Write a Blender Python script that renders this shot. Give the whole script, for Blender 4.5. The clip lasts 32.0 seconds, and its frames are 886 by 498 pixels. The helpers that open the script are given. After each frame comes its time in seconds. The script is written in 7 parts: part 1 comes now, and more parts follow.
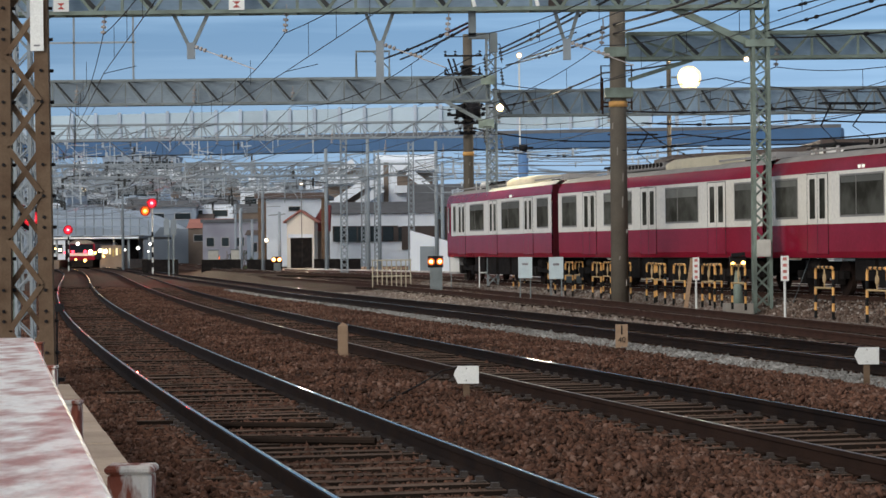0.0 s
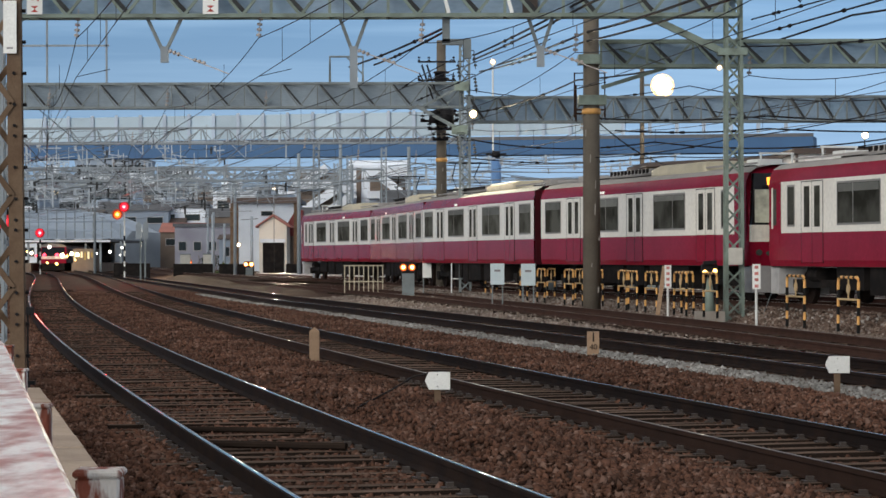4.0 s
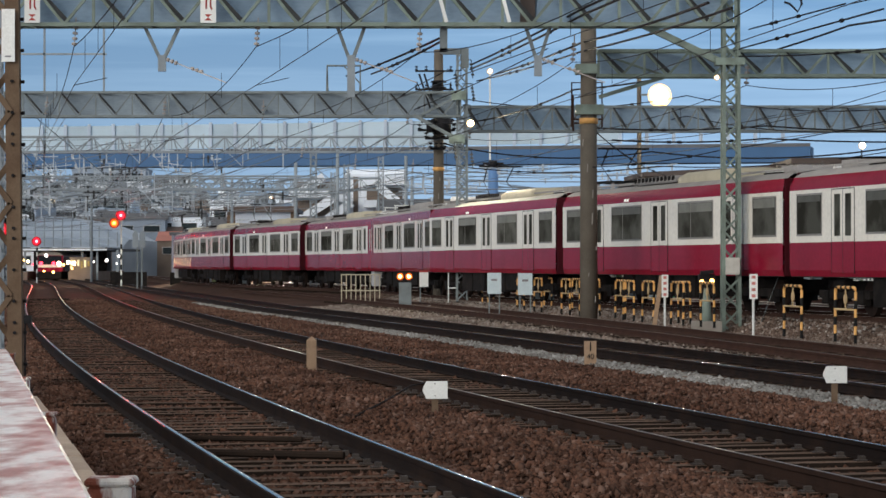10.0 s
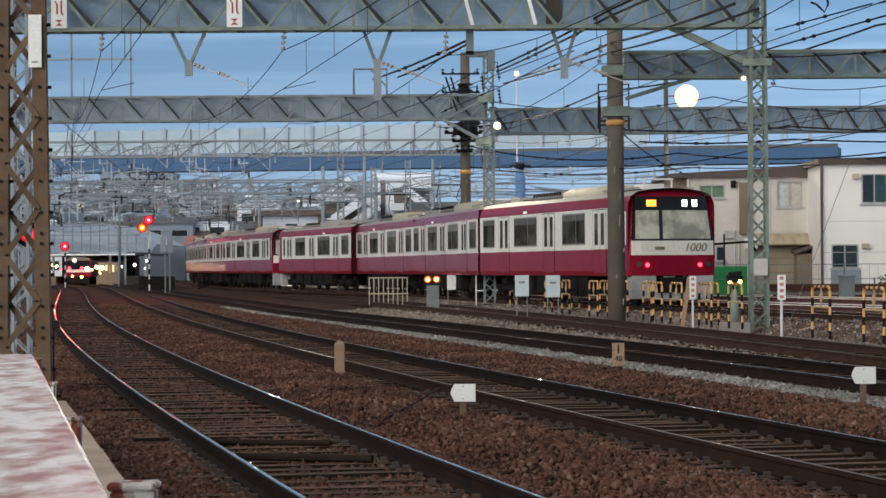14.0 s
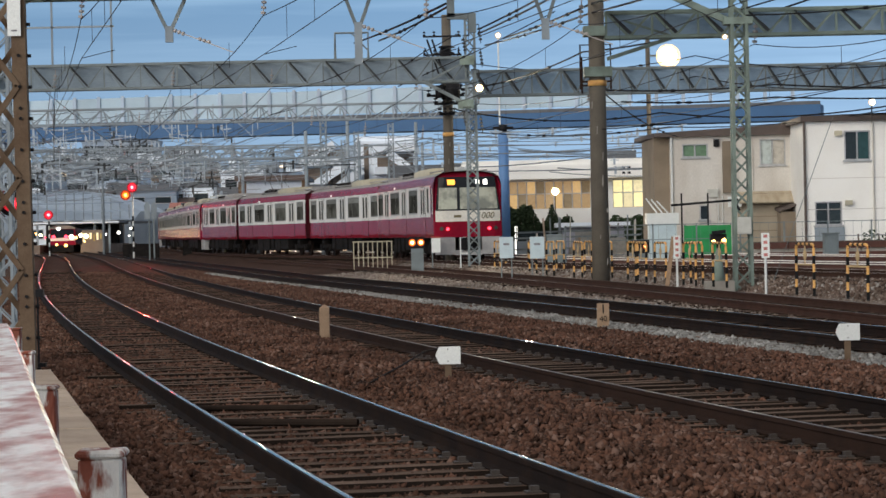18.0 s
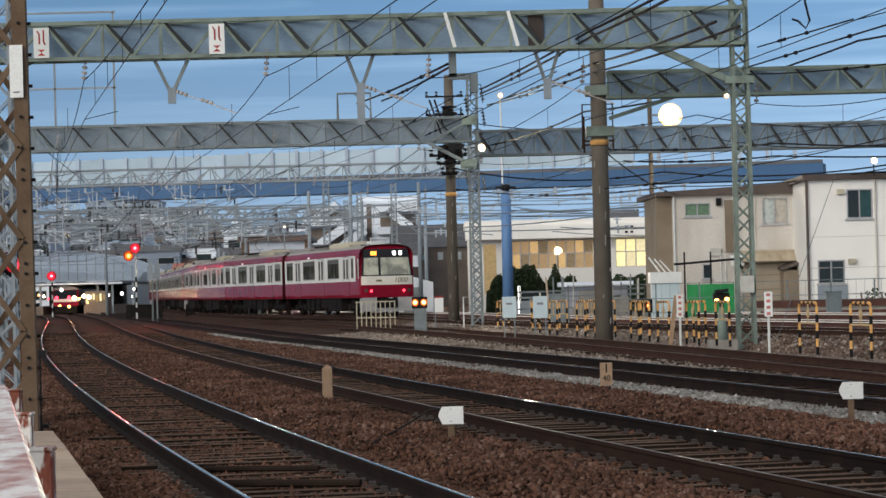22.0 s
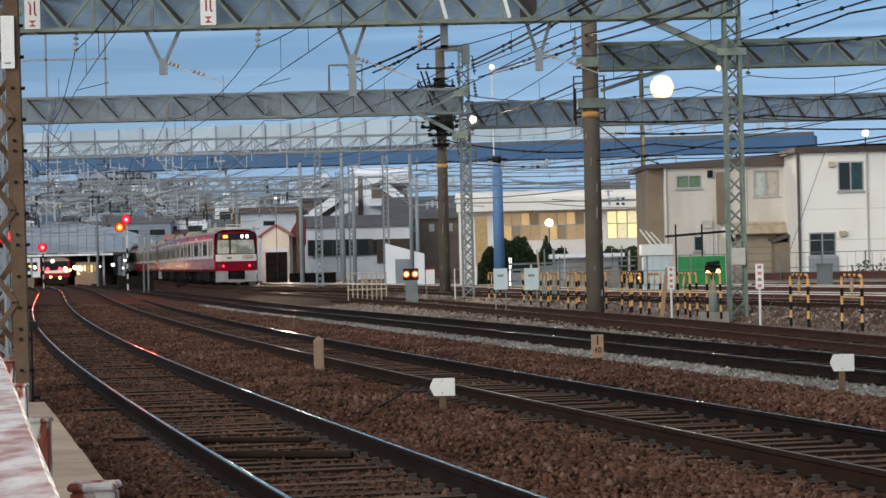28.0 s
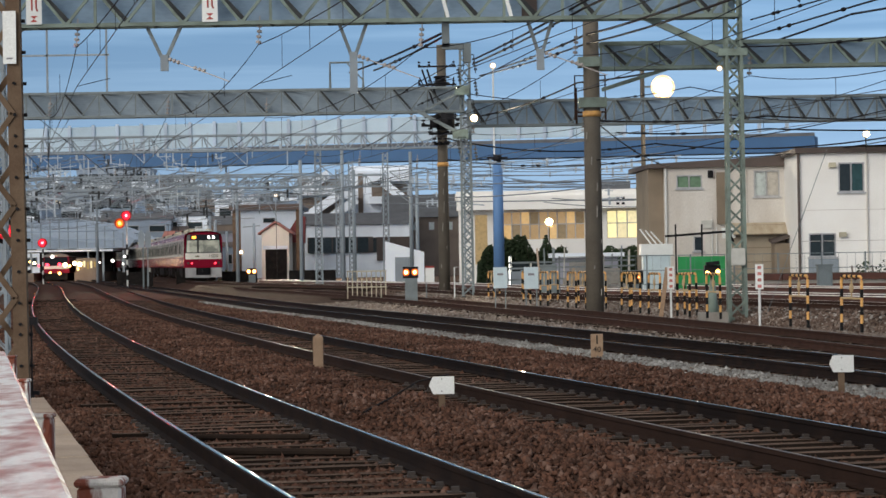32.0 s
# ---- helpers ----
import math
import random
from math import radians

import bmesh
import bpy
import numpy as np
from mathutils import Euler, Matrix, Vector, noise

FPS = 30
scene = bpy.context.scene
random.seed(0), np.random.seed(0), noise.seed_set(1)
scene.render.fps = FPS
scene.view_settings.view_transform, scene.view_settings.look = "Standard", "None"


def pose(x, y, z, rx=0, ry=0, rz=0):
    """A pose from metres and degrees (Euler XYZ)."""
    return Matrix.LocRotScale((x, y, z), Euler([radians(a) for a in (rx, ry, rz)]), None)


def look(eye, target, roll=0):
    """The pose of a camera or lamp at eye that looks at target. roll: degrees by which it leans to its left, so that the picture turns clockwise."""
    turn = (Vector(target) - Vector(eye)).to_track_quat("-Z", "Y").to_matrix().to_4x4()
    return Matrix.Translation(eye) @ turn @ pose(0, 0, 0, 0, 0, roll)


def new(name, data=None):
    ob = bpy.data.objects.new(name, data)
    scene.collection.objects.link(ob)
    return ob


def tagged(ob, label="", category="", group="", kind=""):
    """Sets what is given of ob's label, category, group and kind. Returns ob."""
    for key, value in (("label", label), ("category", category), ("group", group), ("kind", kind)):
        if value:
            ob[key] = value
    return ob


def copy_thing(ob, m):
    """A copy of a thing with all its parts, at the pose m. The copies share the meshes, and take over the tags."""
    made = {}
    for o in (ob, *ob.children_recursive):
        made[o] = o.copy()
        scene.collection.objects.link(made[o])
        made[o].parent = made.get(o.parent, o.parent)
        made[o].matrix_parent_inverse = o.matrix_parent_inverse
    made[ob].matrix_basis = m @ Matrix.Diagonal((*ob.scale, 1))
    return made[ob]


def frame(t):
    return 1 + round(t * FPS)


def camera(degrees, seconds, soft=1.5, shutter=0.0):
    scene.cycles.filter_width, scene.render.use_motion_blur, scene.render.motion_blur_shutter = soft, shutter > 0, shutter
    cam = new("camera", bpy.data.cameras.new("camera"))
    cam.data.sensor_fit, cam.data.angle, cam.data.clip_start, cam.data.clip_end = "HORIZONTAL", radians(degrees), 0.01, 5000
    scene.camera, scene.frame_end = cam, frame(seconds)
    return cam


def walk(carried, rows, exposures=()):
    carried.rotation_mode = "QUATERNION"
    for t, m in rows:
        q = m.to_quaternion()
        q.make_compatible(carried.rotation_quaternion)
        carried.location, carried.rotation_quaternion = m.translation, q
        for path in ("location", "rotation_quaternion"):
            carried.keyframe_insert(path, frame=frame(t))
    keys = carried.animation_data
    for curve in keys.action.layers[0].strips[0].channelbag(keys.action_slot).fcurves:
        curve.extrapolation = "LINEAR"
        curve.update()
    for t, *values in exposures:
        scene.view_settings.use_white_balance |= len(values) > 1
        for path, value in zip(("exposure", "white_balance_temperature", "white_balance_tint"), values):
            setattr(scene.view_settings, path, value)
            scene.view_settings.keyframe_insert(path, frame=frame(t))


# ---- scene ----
cam = camera(20.67, 32.0, soft=1.55)
EYE = (0.0, 0.0, 1.5)
PATH = [
    (0.0, 90.010, 0.339, -0.58, 0.0085), (0.5, 90.013, 0.256, -0.67, 0.0110), (1.0, 90.102, 0.212, -0.70, 0.0129),
    (1.5, 90.156, 0.191, -0.67, 0.0137), (2.0, 90.150, 0.178, -0.61, 0.0143), (2.5, 90.056, -0.031, -0.55, 0.0155),
    (3.0, 89.971, -0.263, -0.47, 0.0153), (3.5, 89.991, -0.328, -0.32, 0.0130), (4.0, 90.146, -0.314, -0.16, 0.0100),
    (4.5, 90.276, -0.354, -0.14, 0.0069), (6.5, 90.470, -0.116, -0.39, 0.0092), (7.0, 90.292, -0.429, -0.34, 0.0064),
    (7.5, 90.265, -0.762, -0.21, 0.0039), (8.0, 90.342, -0.740, -0.16, 0.0017), (8.5, 90.366, -0.557, -0.07, -0.0004),
    (9.0, 90.382, -0.403, -0.06, -0.0014), (9.5, 90.418, -0.362, -0.04, -0.0015), (10.0, 90.363, -0.393, -0.04, -0.0015),
    (10.5, 90.328, -0.382, -0.06, -0.0013), (11.0, 90.316, -0.326, -0.12, -0.0005), (11.5, 90.257, -0.255, -0.13, 0.0001),
    (12.0, 90.214, -0.160, -0.12, 0.0005), (12.5, 90.306, -0.043, -0.20, 0.0018), (13.0, 90.361, 0.109, -0.36, 0.0038),
    (13.5, 90.406, 0.236, -0.44, 0.0045), (14.0, 90.431, 0.257, -0.37, 0.0035), (14.5, 90.422, 0.117, -0.36, 0.0018),
    (16.5, 89.740, -0.175, -0.68, 0.0160), (17.0, 89.587, -0.093, -0.92, 0.0176), (17.5, 89.586, -0.047, -0.96, 0.0177),
    (18.0, 89.551, -0.095, -1.22, 0.0181), (18.5, 89.572, -0.298, -1.41, 0.0193), (19.0, 89.892, -0.390, -1.51, 0.0202),
    (19.5, 90.227, -0.270, -1.55, 0.0212), (20.0, 90.501, -0.214, -1.60, 0.0227), (20.5, 90.755, -0.233, -1.64, 0.0245),
    (21.0, 90.889, -0.179, -1.59, 0.0257), (21.5, 90.924, -0.111, -1.52, 0.0262), (22.0, 90.962, -0.054, -1.41, 0.0261),
    (22.5, 91.025, -0.013, -1.22, 0.0249), (23.0, 91.066, -0.020, -1.15, 0.0239), (23.5, 91.011, 0.037, -1.22, 0.0235),
    (24.0, 90.876, 0.095, -1.26, 0.0230), (24.5, 90.738, 0.074, -1.36, 0.0227), (25.0, 90.595, 0.055, -1.36, 0.0231),
    (25.5, 90.445, 0.040, -1.34, 0.0236), (26.0, 90.359, -0.095, -1.39, 0.0240), (26.5, 90.354, -0.260, -1.51, 0.0245),
    (28.5, 90.282, -0.206, -1.26, 0.0180), (29.0, 90.408, -0.171, -1.22, 0.0178), (29.5, 90.462, -0.169, -1.27, 0.0178),
    (30.0, 90.470, -0.197, -1.20, 0.0172), (30.5, 90.488, -0.189, -1.15, 0.0161), (31.0, 90.460, -0.177, -1.06, 0.0150),
    (31.5, 90.370, -0.190, -0.99, 0.0139), (32.0, 90.252, -0.253, -0.94, 0.0131),
]
walk(cam, [(t, pose(side, 0, EYE[2], tilt, 0, pan) @ pose(0, 0, 0, 0, 0, roll)) for t, tilt, pan, roll, side in PATH])

# ---- world and light ----
world = bpy.data.worlds.new("dusk_sky")
scene.world = world
world.use_nodes = True
wn, wl = world.node_tree.nodes, world.node_tree.links
wn.clear()
w_out = wn.new("ShaderNodeOutputWorld")
w_bg = wn.new("ShaderNodeBackground")
w_sky = wn.new("ShaderNodeTexSky")
w_sky.sky_type = "NISHITA"
w_sky.sun_disc = False
w_sky.sun_elevation = radians(12)
w_sky.sun_rotation = radians(150)
w_sky.ozone_density = 4.0
w_bg.inputs["Strength"].default_value = 0.078
w_geo = wn.new("ShaderNodeTexCoord")
w_map = wn.new("ShaderNodeMapping")
w_map.inputs["Scale"].default_value = (1.6, 1.6, 34.0)
w_noise = wn.new("ShaderNodeTexNoise")
w_noise.inputs["Scale"].default_value = 2.6
w_noise.inputs["Detail"].default_value = 6.0
w_noise.inputs["Distortion"].default_value = 0.4
w_ramp = wn.new("ShaderNodeValToRGB")
w_ramp.color_ramp.elements[0].position = 0.39
w_ramp.color_ramp.elements[0].color = (0.84, 1.85, 3.45, 1)
w_ramp.color_ramp.elements[1].position = 0.64
w_ramp.color_ramp.elements[1].color = (2.1, 3.45, 5.25, 1)
w_mix = wn.new("ShaderNodeMix")
w_mix.data_type = "RGBA"
w_mix.inputs["Factor"].default_value = 0.85
w_sep = wn.new("ShaderNodeSeparateXYZ")
w_up = wn.new("ShaderNodeMapRange")
w_up.inputs["From Min"].default_value, w_up.inputs["From Max"].default_value = 0.12, 0.45
w_deck = wn.new("ShaderNodeMix")
w_deck.data_type = "RGBA"
w_deck.inputs["B"].default_value = (3.45, 3.35, 3.3, 1)
w_low = wn.new("ShaderNodeMapRange")
w_low.inputs["From Min"].default_value, w_low.inputs["From Max"].default_value = 0.0, 0.13
w_low.inputs["To Min"].default_value, w_low.inputs["To Max"].default_value = 0.9, 0.0
w_hor = wn.new("ShaderNodeMix")
w_hor.data_type = "RGBA"
w_hor.inputs["B"].default_value = (2.55, 3.8, 5.4, 1)
wl.new(w_geo.outputs["Generated"], w_map.inputs["Vector"])
wl.new(w_geo.outputs["Generated"], w_sep.inputs["Vector"])
wl.new(w_sep.outputs["Z"], w_up.inputs["Value"])
wl.new(w_sep.outputs["Z"], w_low.inputs["Value"])
wl.new(w_map.outputs["Vector"], w_noise.inputs["Vector"])
wl.new(w_noise.outputs["Fac"], w_ramp.inputs["Fac"])
wl.new(w_sky.outputs["Color"], w_mix.inputs["A"])
wl.new(w_ramp.outputs["Color"], w_mix.inputs["B"])
wl.new(w_low.outputs["Result"], w_hor.inputs["Factor"])
wl.new(w_mix.outputs["Result"], w_hor.inputs["A"])
w_side = wn.new("ShaderNodeMapRange")
w_side.inputs["From Min"].default_value, w_side.inputs["From Max"].default_value = -0.2, 0.2
w_side.inputs["To Min"].default_value, w_side.inputs["To Max"].default_value = 0.92, 1.27
w_gain = wn.new("ShaderNodeVectorMath")
w_gain.operation = "SCALE"
wl.new(w_sep.outputs["X"], w_side.inputs["Value"])
wl.new(w_hor.outputs["Result"], w_gain.inputs[0])
wl.new(w_side.outputs["Result"], w_gain.inputs["Scale"])
wl.new(w_up.outputs["Result"], w_deck.inputs["Factor"])
wl.new(w_gain.outputs["Vector"], w_deck.inputs["A"])
wl.new(w_deck.outputs["Result"], w_bg.inputs["Color"])
wl.new(w_bg.outputs["Background"], w_out.inputs["Surface"])

sun = new("sun", bpy.data.lights.new("sun", "SUN"))
sun.data.energy, sun.data.angle, sun.data.color = 1.5, radians(50), (1.0, 0.93, 0.84)
sun.matrix_world = look((0, 0, 19), (46, 60, 0))
scene.view_settings.exposure = 0.8


# ---- materials ----
def material(name, colour, rough=0.7, metal=0.0, other=None, scale=6.0, bump=0.15, fine=60.0, mix=0.6, stretch=(1, 1, 1), emit=None, power=0.0, spread=0.25, gloss=0.3, lo=0.42, hi=0.68):
    """A surface with grain at two scales: blotches towards the other colour, fine relief, and a slight change from piece to piece."""
    m = bpy.data.materials.new(name)
    m.use_nodes = True
    n, l = m.node_tree.nodes, m.node_tree.links
    b = n["Principled BSDF"]
    b.inputs["Roughness"].default_value, b.inputs["Metallic"].default_value = rough, metal
    tc, mp = n.new("ShaderNodeTexCoord"), n.new("ShaderNodeMapping")
    mp.inputs["Scale"].default_value = stretch
    l.new(tc.outputs["Object"], mp.inputs["Vector"])
    big, small = n.new("ShaderNodeTexNoise"), n.new("ShaderNodeTexNoise")
    big.inputs["Scale"].default_value, big.inputs["Detail"].default_value = scale, 6.0
    small.inputs["Scale"].default_value, small.inputs["Detail"].default_value = fine, 3.0
    l.new(mp.outputs["Vector"], big.inputs["Vector"])
    l.new(mp.outputs["Vector"], small.inputs["Vector"])
    ramp = n.new("ShaderNodeValToRGB")
    ramp.color_ramp.elements[0].position, ramp.color_ramp.elements[1].position = lo, hi
    l.new(big.outputs["Fac"], ramp.inputs["Fac"])
    two = n.new("ShaderNodeMix")
    two.data_type = "RGBA"
    o = other or tuple(c * 0.6 for c in colour)
    two.inputs["A"].default_value, two.inputs["B"].default_value = (*colour, 1), (*o, 1)
    sc = n.new("ShaderNodeMath")
    sc.operation = "MULTIPLY"
    sc.inputs[1].default_value = mix
    l.new(ramp.outputs["Color"], sc.inputs[0])
    l.new(sc.outputs[0], two.inputs["Factor"])
    info = n.new("ShaderNodeObjectInfo")
    rng = n.new("ShaderNodeMapRange")
    rng.inputs["To Min"].default_value, rng.inputs["To Max"].default_value = 1 - spread / 2, 1 + spread / 2
    l.new(info.outputs["Random"], rng.inputs["Value"])
    grain = n.new("ShaderNodeMapRange")
    grain.inputs["To Min"].default_value, grain.inputs["To Max"].default_value = 0.8, 1.2
    l.new(small.outputs["Fac"], grain.inputs["Value"])
    mul = n.new("ShaderNodeMath")
    mul.operation = "MULTIPLY"
    l.new(rng.outputs["Result"], mul.inputs[0])
    l.new(grain.outputs["Result"], mul.inputs[1])
    hue = n.new("ShaderNodeHueSaturation")
    l.new(two.outputs["Result"], hue.inputs["Color"])
    l.new(mul.outputs[0], hue.inputs["Value"])
    l.new(hue.outputs["Color"], b.inputs["Base Color"])
    if bump:
        bp = n.new("ShaderNodeBump")
        bp.inputs["Strength"].default_value, bp.inputs["Distance"].default_value = bump, 0.01
        l.new(small.outputs["Fac"], bp.inputs["Height"])
        l.new(bp.outputs["Normal"], b.inputs["Normal"])
    b.inputs["Specular IOR Level"].default_value = gloss
    if emit:
        b.inputs["Emission Color"].default_value, b.inputs["Emission Strength"].default_value = (*emit, 1), power
    return m


M = {}
M["earth"] = material("earth", (0.09, 0.07, 0.055), 0.95, other=(0.05, 0.04, 0.035), scale=0.6, bump=0.6, fine=14, gloss=0.06)
M["ballast"] = material("rusty_ballast", (0.068, 0.040, 0.030), 0.95, other=(0.035, 0.022, 0.017), scale=1.2, bump=1.0, fine=22, mix=0.8, gloss=0.06)
M["gravel"] = material("pale_gravel", (0.42, 0.43, 0.42), 0.9, other=(0.2, 0.19, 0.18), scale=3, bump=1.0, fine=18)
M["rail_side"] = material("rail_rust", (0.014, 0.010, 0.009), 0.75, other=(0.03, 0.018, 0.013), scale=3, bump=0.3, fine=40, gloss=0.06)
M["rail_brown"] = material("brown_rail_web", (0.036, 0.021, 0.016), 0.8, other=(0.018, 0.012, 0.010), scale=3, bump=0.3, fine=40, gloss=0.06)
M["rail_rusty"] = material("rusty_rail_web", (0.052, 0.029, 0.022), 0.8, other=(0.027, 0.016, 0.012), scale=3, bump=0.3, fine=40, gloss=0.06)
# rust as in rail_rusty, lightened: the yard's light is put into the colour
M["rail_red"] = material("lit_red_rust", (0.10, 0.042, 0.032), 0.8, other=(0.05, 0.024, 0.019), scale=3, bump=0)
# worn head, near white: the sky's sheen on it is put into the colour
M["rail_sheen"] = material("siding_rail_sheen", (0.88, 0.84, 0.80), 0.4, 0.0, other=(0.6, 0.5, 0.44), scale=1, bump=0)
M["rail_dull"] = material("dull_rail_steel", (0.16, 0.12, 0.10), 0.4, 0.7, other=(0.09, 0.06, 0.045), scale=2, bump=0.05, fine=60)
M["rail_head"] = material("rail_steel", (0.50, 0.43, 0.36), 0.085, 1.0, other=(0.34, 0.28, 0.23), scale=2, bump=0)
# near black: the shade between sleepers is put into their side colour
M["sleeper_side"] = material("dark_wood_and_gap_shade", (0.022, 0.016, 0.013), 0.95, other=(0.035, 0.024, 0.018), scale=5, bump=0.3, gloss=0.06)
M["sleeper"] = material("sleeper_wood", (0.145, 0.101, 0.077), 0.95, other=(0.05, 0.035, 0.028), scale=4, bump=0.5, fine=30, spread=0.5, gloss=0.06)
M["concrete"] = material("weathered_concrete", (0.33, 0.31, 0.28), 0.85, other=(0.2, 0.18, 0.155), scale=1.5, bump=0.3, fine=40)
M["pole"] = material("pole_concrete", (0.145, 0.128, 0.105), 0.85, other=(0.095, 0.083, 0.07), scale=1.2, bump=0.3, fine=30, gloss=0.06)
M["green_steel"] = material("pale_green_steel", (0.215, 0.275, 0.24), 0.6, 0.0, other=(0.09, 0.105, 0.088), scale=2.5, bump=0.1, fine=40)
M["grey_steel"] = material("galvanised_steel", (0.19, 0.225, 0.235), 0.6, 0.1, other=(0.1, 0.115, 0.12), scale=2.0, bump=0.1, fine=40)
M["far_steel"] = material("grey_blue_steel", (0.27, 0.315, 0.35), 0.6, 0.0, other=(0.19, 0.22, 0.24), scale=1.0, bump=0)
M["brown_steel"] = material("brown_painted_steel", (0.15, 0.106, 0.072), 0.7, 0.0, other=(0.075, 0.043, 0.028), scale=3.0, bump=0.3, fine=50, gloss=0.06)
M["dark"] = material("black_iron", (0.02, 0.02, 0.022), 0.55, 0.2, bump=0.1, gloss=0.06)
M["wire"] = material("black_cable", (0.022, 0.022, 0.025), 0.6, bump=0, gloss=0.06)
M["copper"] = material("contact_wire", (0.06, 0.055, 0.05), 0.5, 0.4, bump=0)
M["red"] = material("crimson_coach_paint", (0.245, 0.010, 0.030), 0.2, other=(0.17, 0.007, 0.02), scale=0.7, bump=0.02, fine=10, mix=0.45, spread=0.02, gloss=0.09)
M["cream"] = material("cream_coach_paint", (0.80, 0.77, 0.69), 0.22, other=(0.62, 0.58, 0.51), scale=0.7, bump=0.02, fine=10, mix=0.4, spread=0.03, gloss=0.35)
# body red darkened: the shade between coupled cars is in this colour
M["red_end_shade"] = material("shaded_red_end", (0.06, 0.008, 0.013), 0.7, other=(0.03, 0.008, 0.01), scale=2, bump=0.1, gloss=0.06)
M["roof_grey"] = material("grey_roof_paint", (0.33, 0.32, 0.31), 0.7, other=(0.22, 0.21, 0.2), scale=1.5, bump=0.1)
M["ac_cream"] = material("grimy_cream_cover", (0.52, 0.48, 0.36), 0.6, other=(0.36, 0.33, 0.25), scale=1.5, bump=0.1)
M["glass"] = material("dark_coach_glass", (0.036, 0.036, 0.031), 0.08, other=(0.095, 0.098, 0.088), scale=1.1, bump=0, spread=0.7, gloss=0.0, lo=0.4, hi=0.6, mix=1.0)
M["coach_blind"] = material("grey_window_blind", (0.16, 0.165, 0.15), 0.6, other=(0.09, 0.09, 0.08), scale=2, bump=0, spread=0.8)
# underfloor grime; also the black painted for shaded hollows far off
M["under"] = material("grime_and_shade_black", (0.012, 0.011, 0.011), 0.8, other=(0.03, 0.025, 0.022), scale=3, bump=0.3, gloss=0.06)
M["white"] = material("white_sign_paint", (0.74, 0.76, 0.74), 0.5, other=(0.6, 0.62, 0.6), scale=4, bump=0.05, mix=0.3)
M["yellow"] = material("barrier_orange", (0.74, 0.41, 0.13), 0.5, other=(0.48, 0.25, 0.09), scale=7, bump=0.1)
M["black"] = material("barrier_black", (0.016, 0.016, 0.016), 0.5, bump=0.05, gloss=0.06)
M["blue"] = material("blue_girder_paint", (0.034, 0.108, 0.24), 0.5, other=(0.025, 0.08, 0.18), scale=0.3, bump=0, mix=0.5)
# white wall for far buildings, with the bluish haze in its colour
M["far_white"] = material("hazed_white_wall", (0.80, 0.86, 0.93), 0.8, other=(0.66, 0.72, 0.79), scale=0.6, bump=0)
M["house_white"] = material("white_render_wall", (0.93, 0.92, 0.88), 0.8, other=(0.86, 0.84, 0.79), scale=0.8, bump=0.1, fine=30)
M["house_beige"] = material("stained_beige_wall", (0.69, 0.66, 0.61), 0.85, other=(0.50, 0.45, 0.39), scale=0.9, bump=0.1, fine=30, stretch=(1, 1, 0.35))
M["house_brown"] = material("brown_wall", (0.2, 0.16, 0.13), 0.85, other=(0.13, 0.1, 0.085), scale=0.7, bump=0.1)
M["roof_brown"] = material("brown_roof_sheet", (0.11, 0.085, 0.075), 0.7, other=(0.07, 0.06, 0.055), scale=1.0, bump=0.1)
M["roof_slate"] = material("slate_roof", (0.13, 0.14, 0.155), 0.7, other=(0.085, 0.09, 0.1), scale=1.0, bump=0.1)
M["pane"] = material("window_glass", (0.03, 0.04, 0.042), 0.08, bump=0, spread=0.6)
M["frame"] = material("aluminium_frame", (0.5, 0.5, 0.5), 0.45, 0.5, bump=0)
M["leaf"] = material("hedge_leaves", (0.035, 0.06, 0.025), 0.8, other=(0.02, 0.035, 0.015), scale=3, bump=0.2, spread=0.6)
M["rust_white"] = material("rusted_white_paint", (0.97, 0.95, 0.93), 0.4, other=(0.42, 0.15, 0.11), scale=38, bump=0.2, fine=150, mix=0.9, stretch=(1.0, 0.36, 1.0), spread=0.0, lo=0.40, hi=0.64)

M["frame_dark"] = material("grey_window_frame", (0.30, 0.29, 0.27), 0.5, 0.3, bump=0)
M["face_black"] = material("black_face_panel", (0.012, 0.013, 0.015), 0.12, bump=0)
# cab light and reflections are put into the glass as glow and blotches
M["cab_glow"] = material("lit_cab_glass", (0.36, 0.38, 0.32), 0.1, other=(0.08, 0.10, 0.10), scale=1.6, bump=0, fine=8, emit=(1.0, 0.92, 0.68), power=0.06, mix=1.0, lo=0.4, hi=0.58)
M["lamp_white"] = material("white_lamp", (0.9, 0.9, 0.9), 0.3, bump=0, emit=(1.0, 0.96, 0.88), power=2.5)
M["lamp_amber"] = material("amber_lamp", (0.9, 0.4, 0.1), 0.3, bump=0, emit=(1.0, 0.30, 0.03), power=1.8)
M["lamp_red"] = material("red_lamp", (0.9, 0.05, 0.05), 0.3, bump=0, emit=(1.0, 0.03, 0.06), power=4.0)
M["skirt"] = material("grimy_grey_skirt", (0.42, 0.42, 0.42), 0.5, other=(0.25, 0.25, 0.25), scale=3, bump=0.1)
M["bronze"] = material("bronze_number", (0.22, 0.19, 0.11), 0.5, bump=0)

M["yellow_pale"] = material("faded_barrier_yellow", (0.52, 0.38, 0.2), 0.6, other=(0.34, 0.24, 0.13), scale=6, bump=0.1)
M["sign_pink"] = material("faded_red_writing", (0.55, 0.2, 0.18), 0.5, bump=0)
M["sign_red"] = material("sign_red_paint", (0.42, 0.06, 0.05), 0.5, bump=0)
M["sign_grey"] = material("sign_grey_paint", (0.25, 0.25, 0.27), 0.5, bump=0)
M["sign_pale"] = material("pale_blue_board", (0.55, 0.66, 0.7), 0.5, other=(0.45, 0.55, 0.6), scale=4, bump=0)
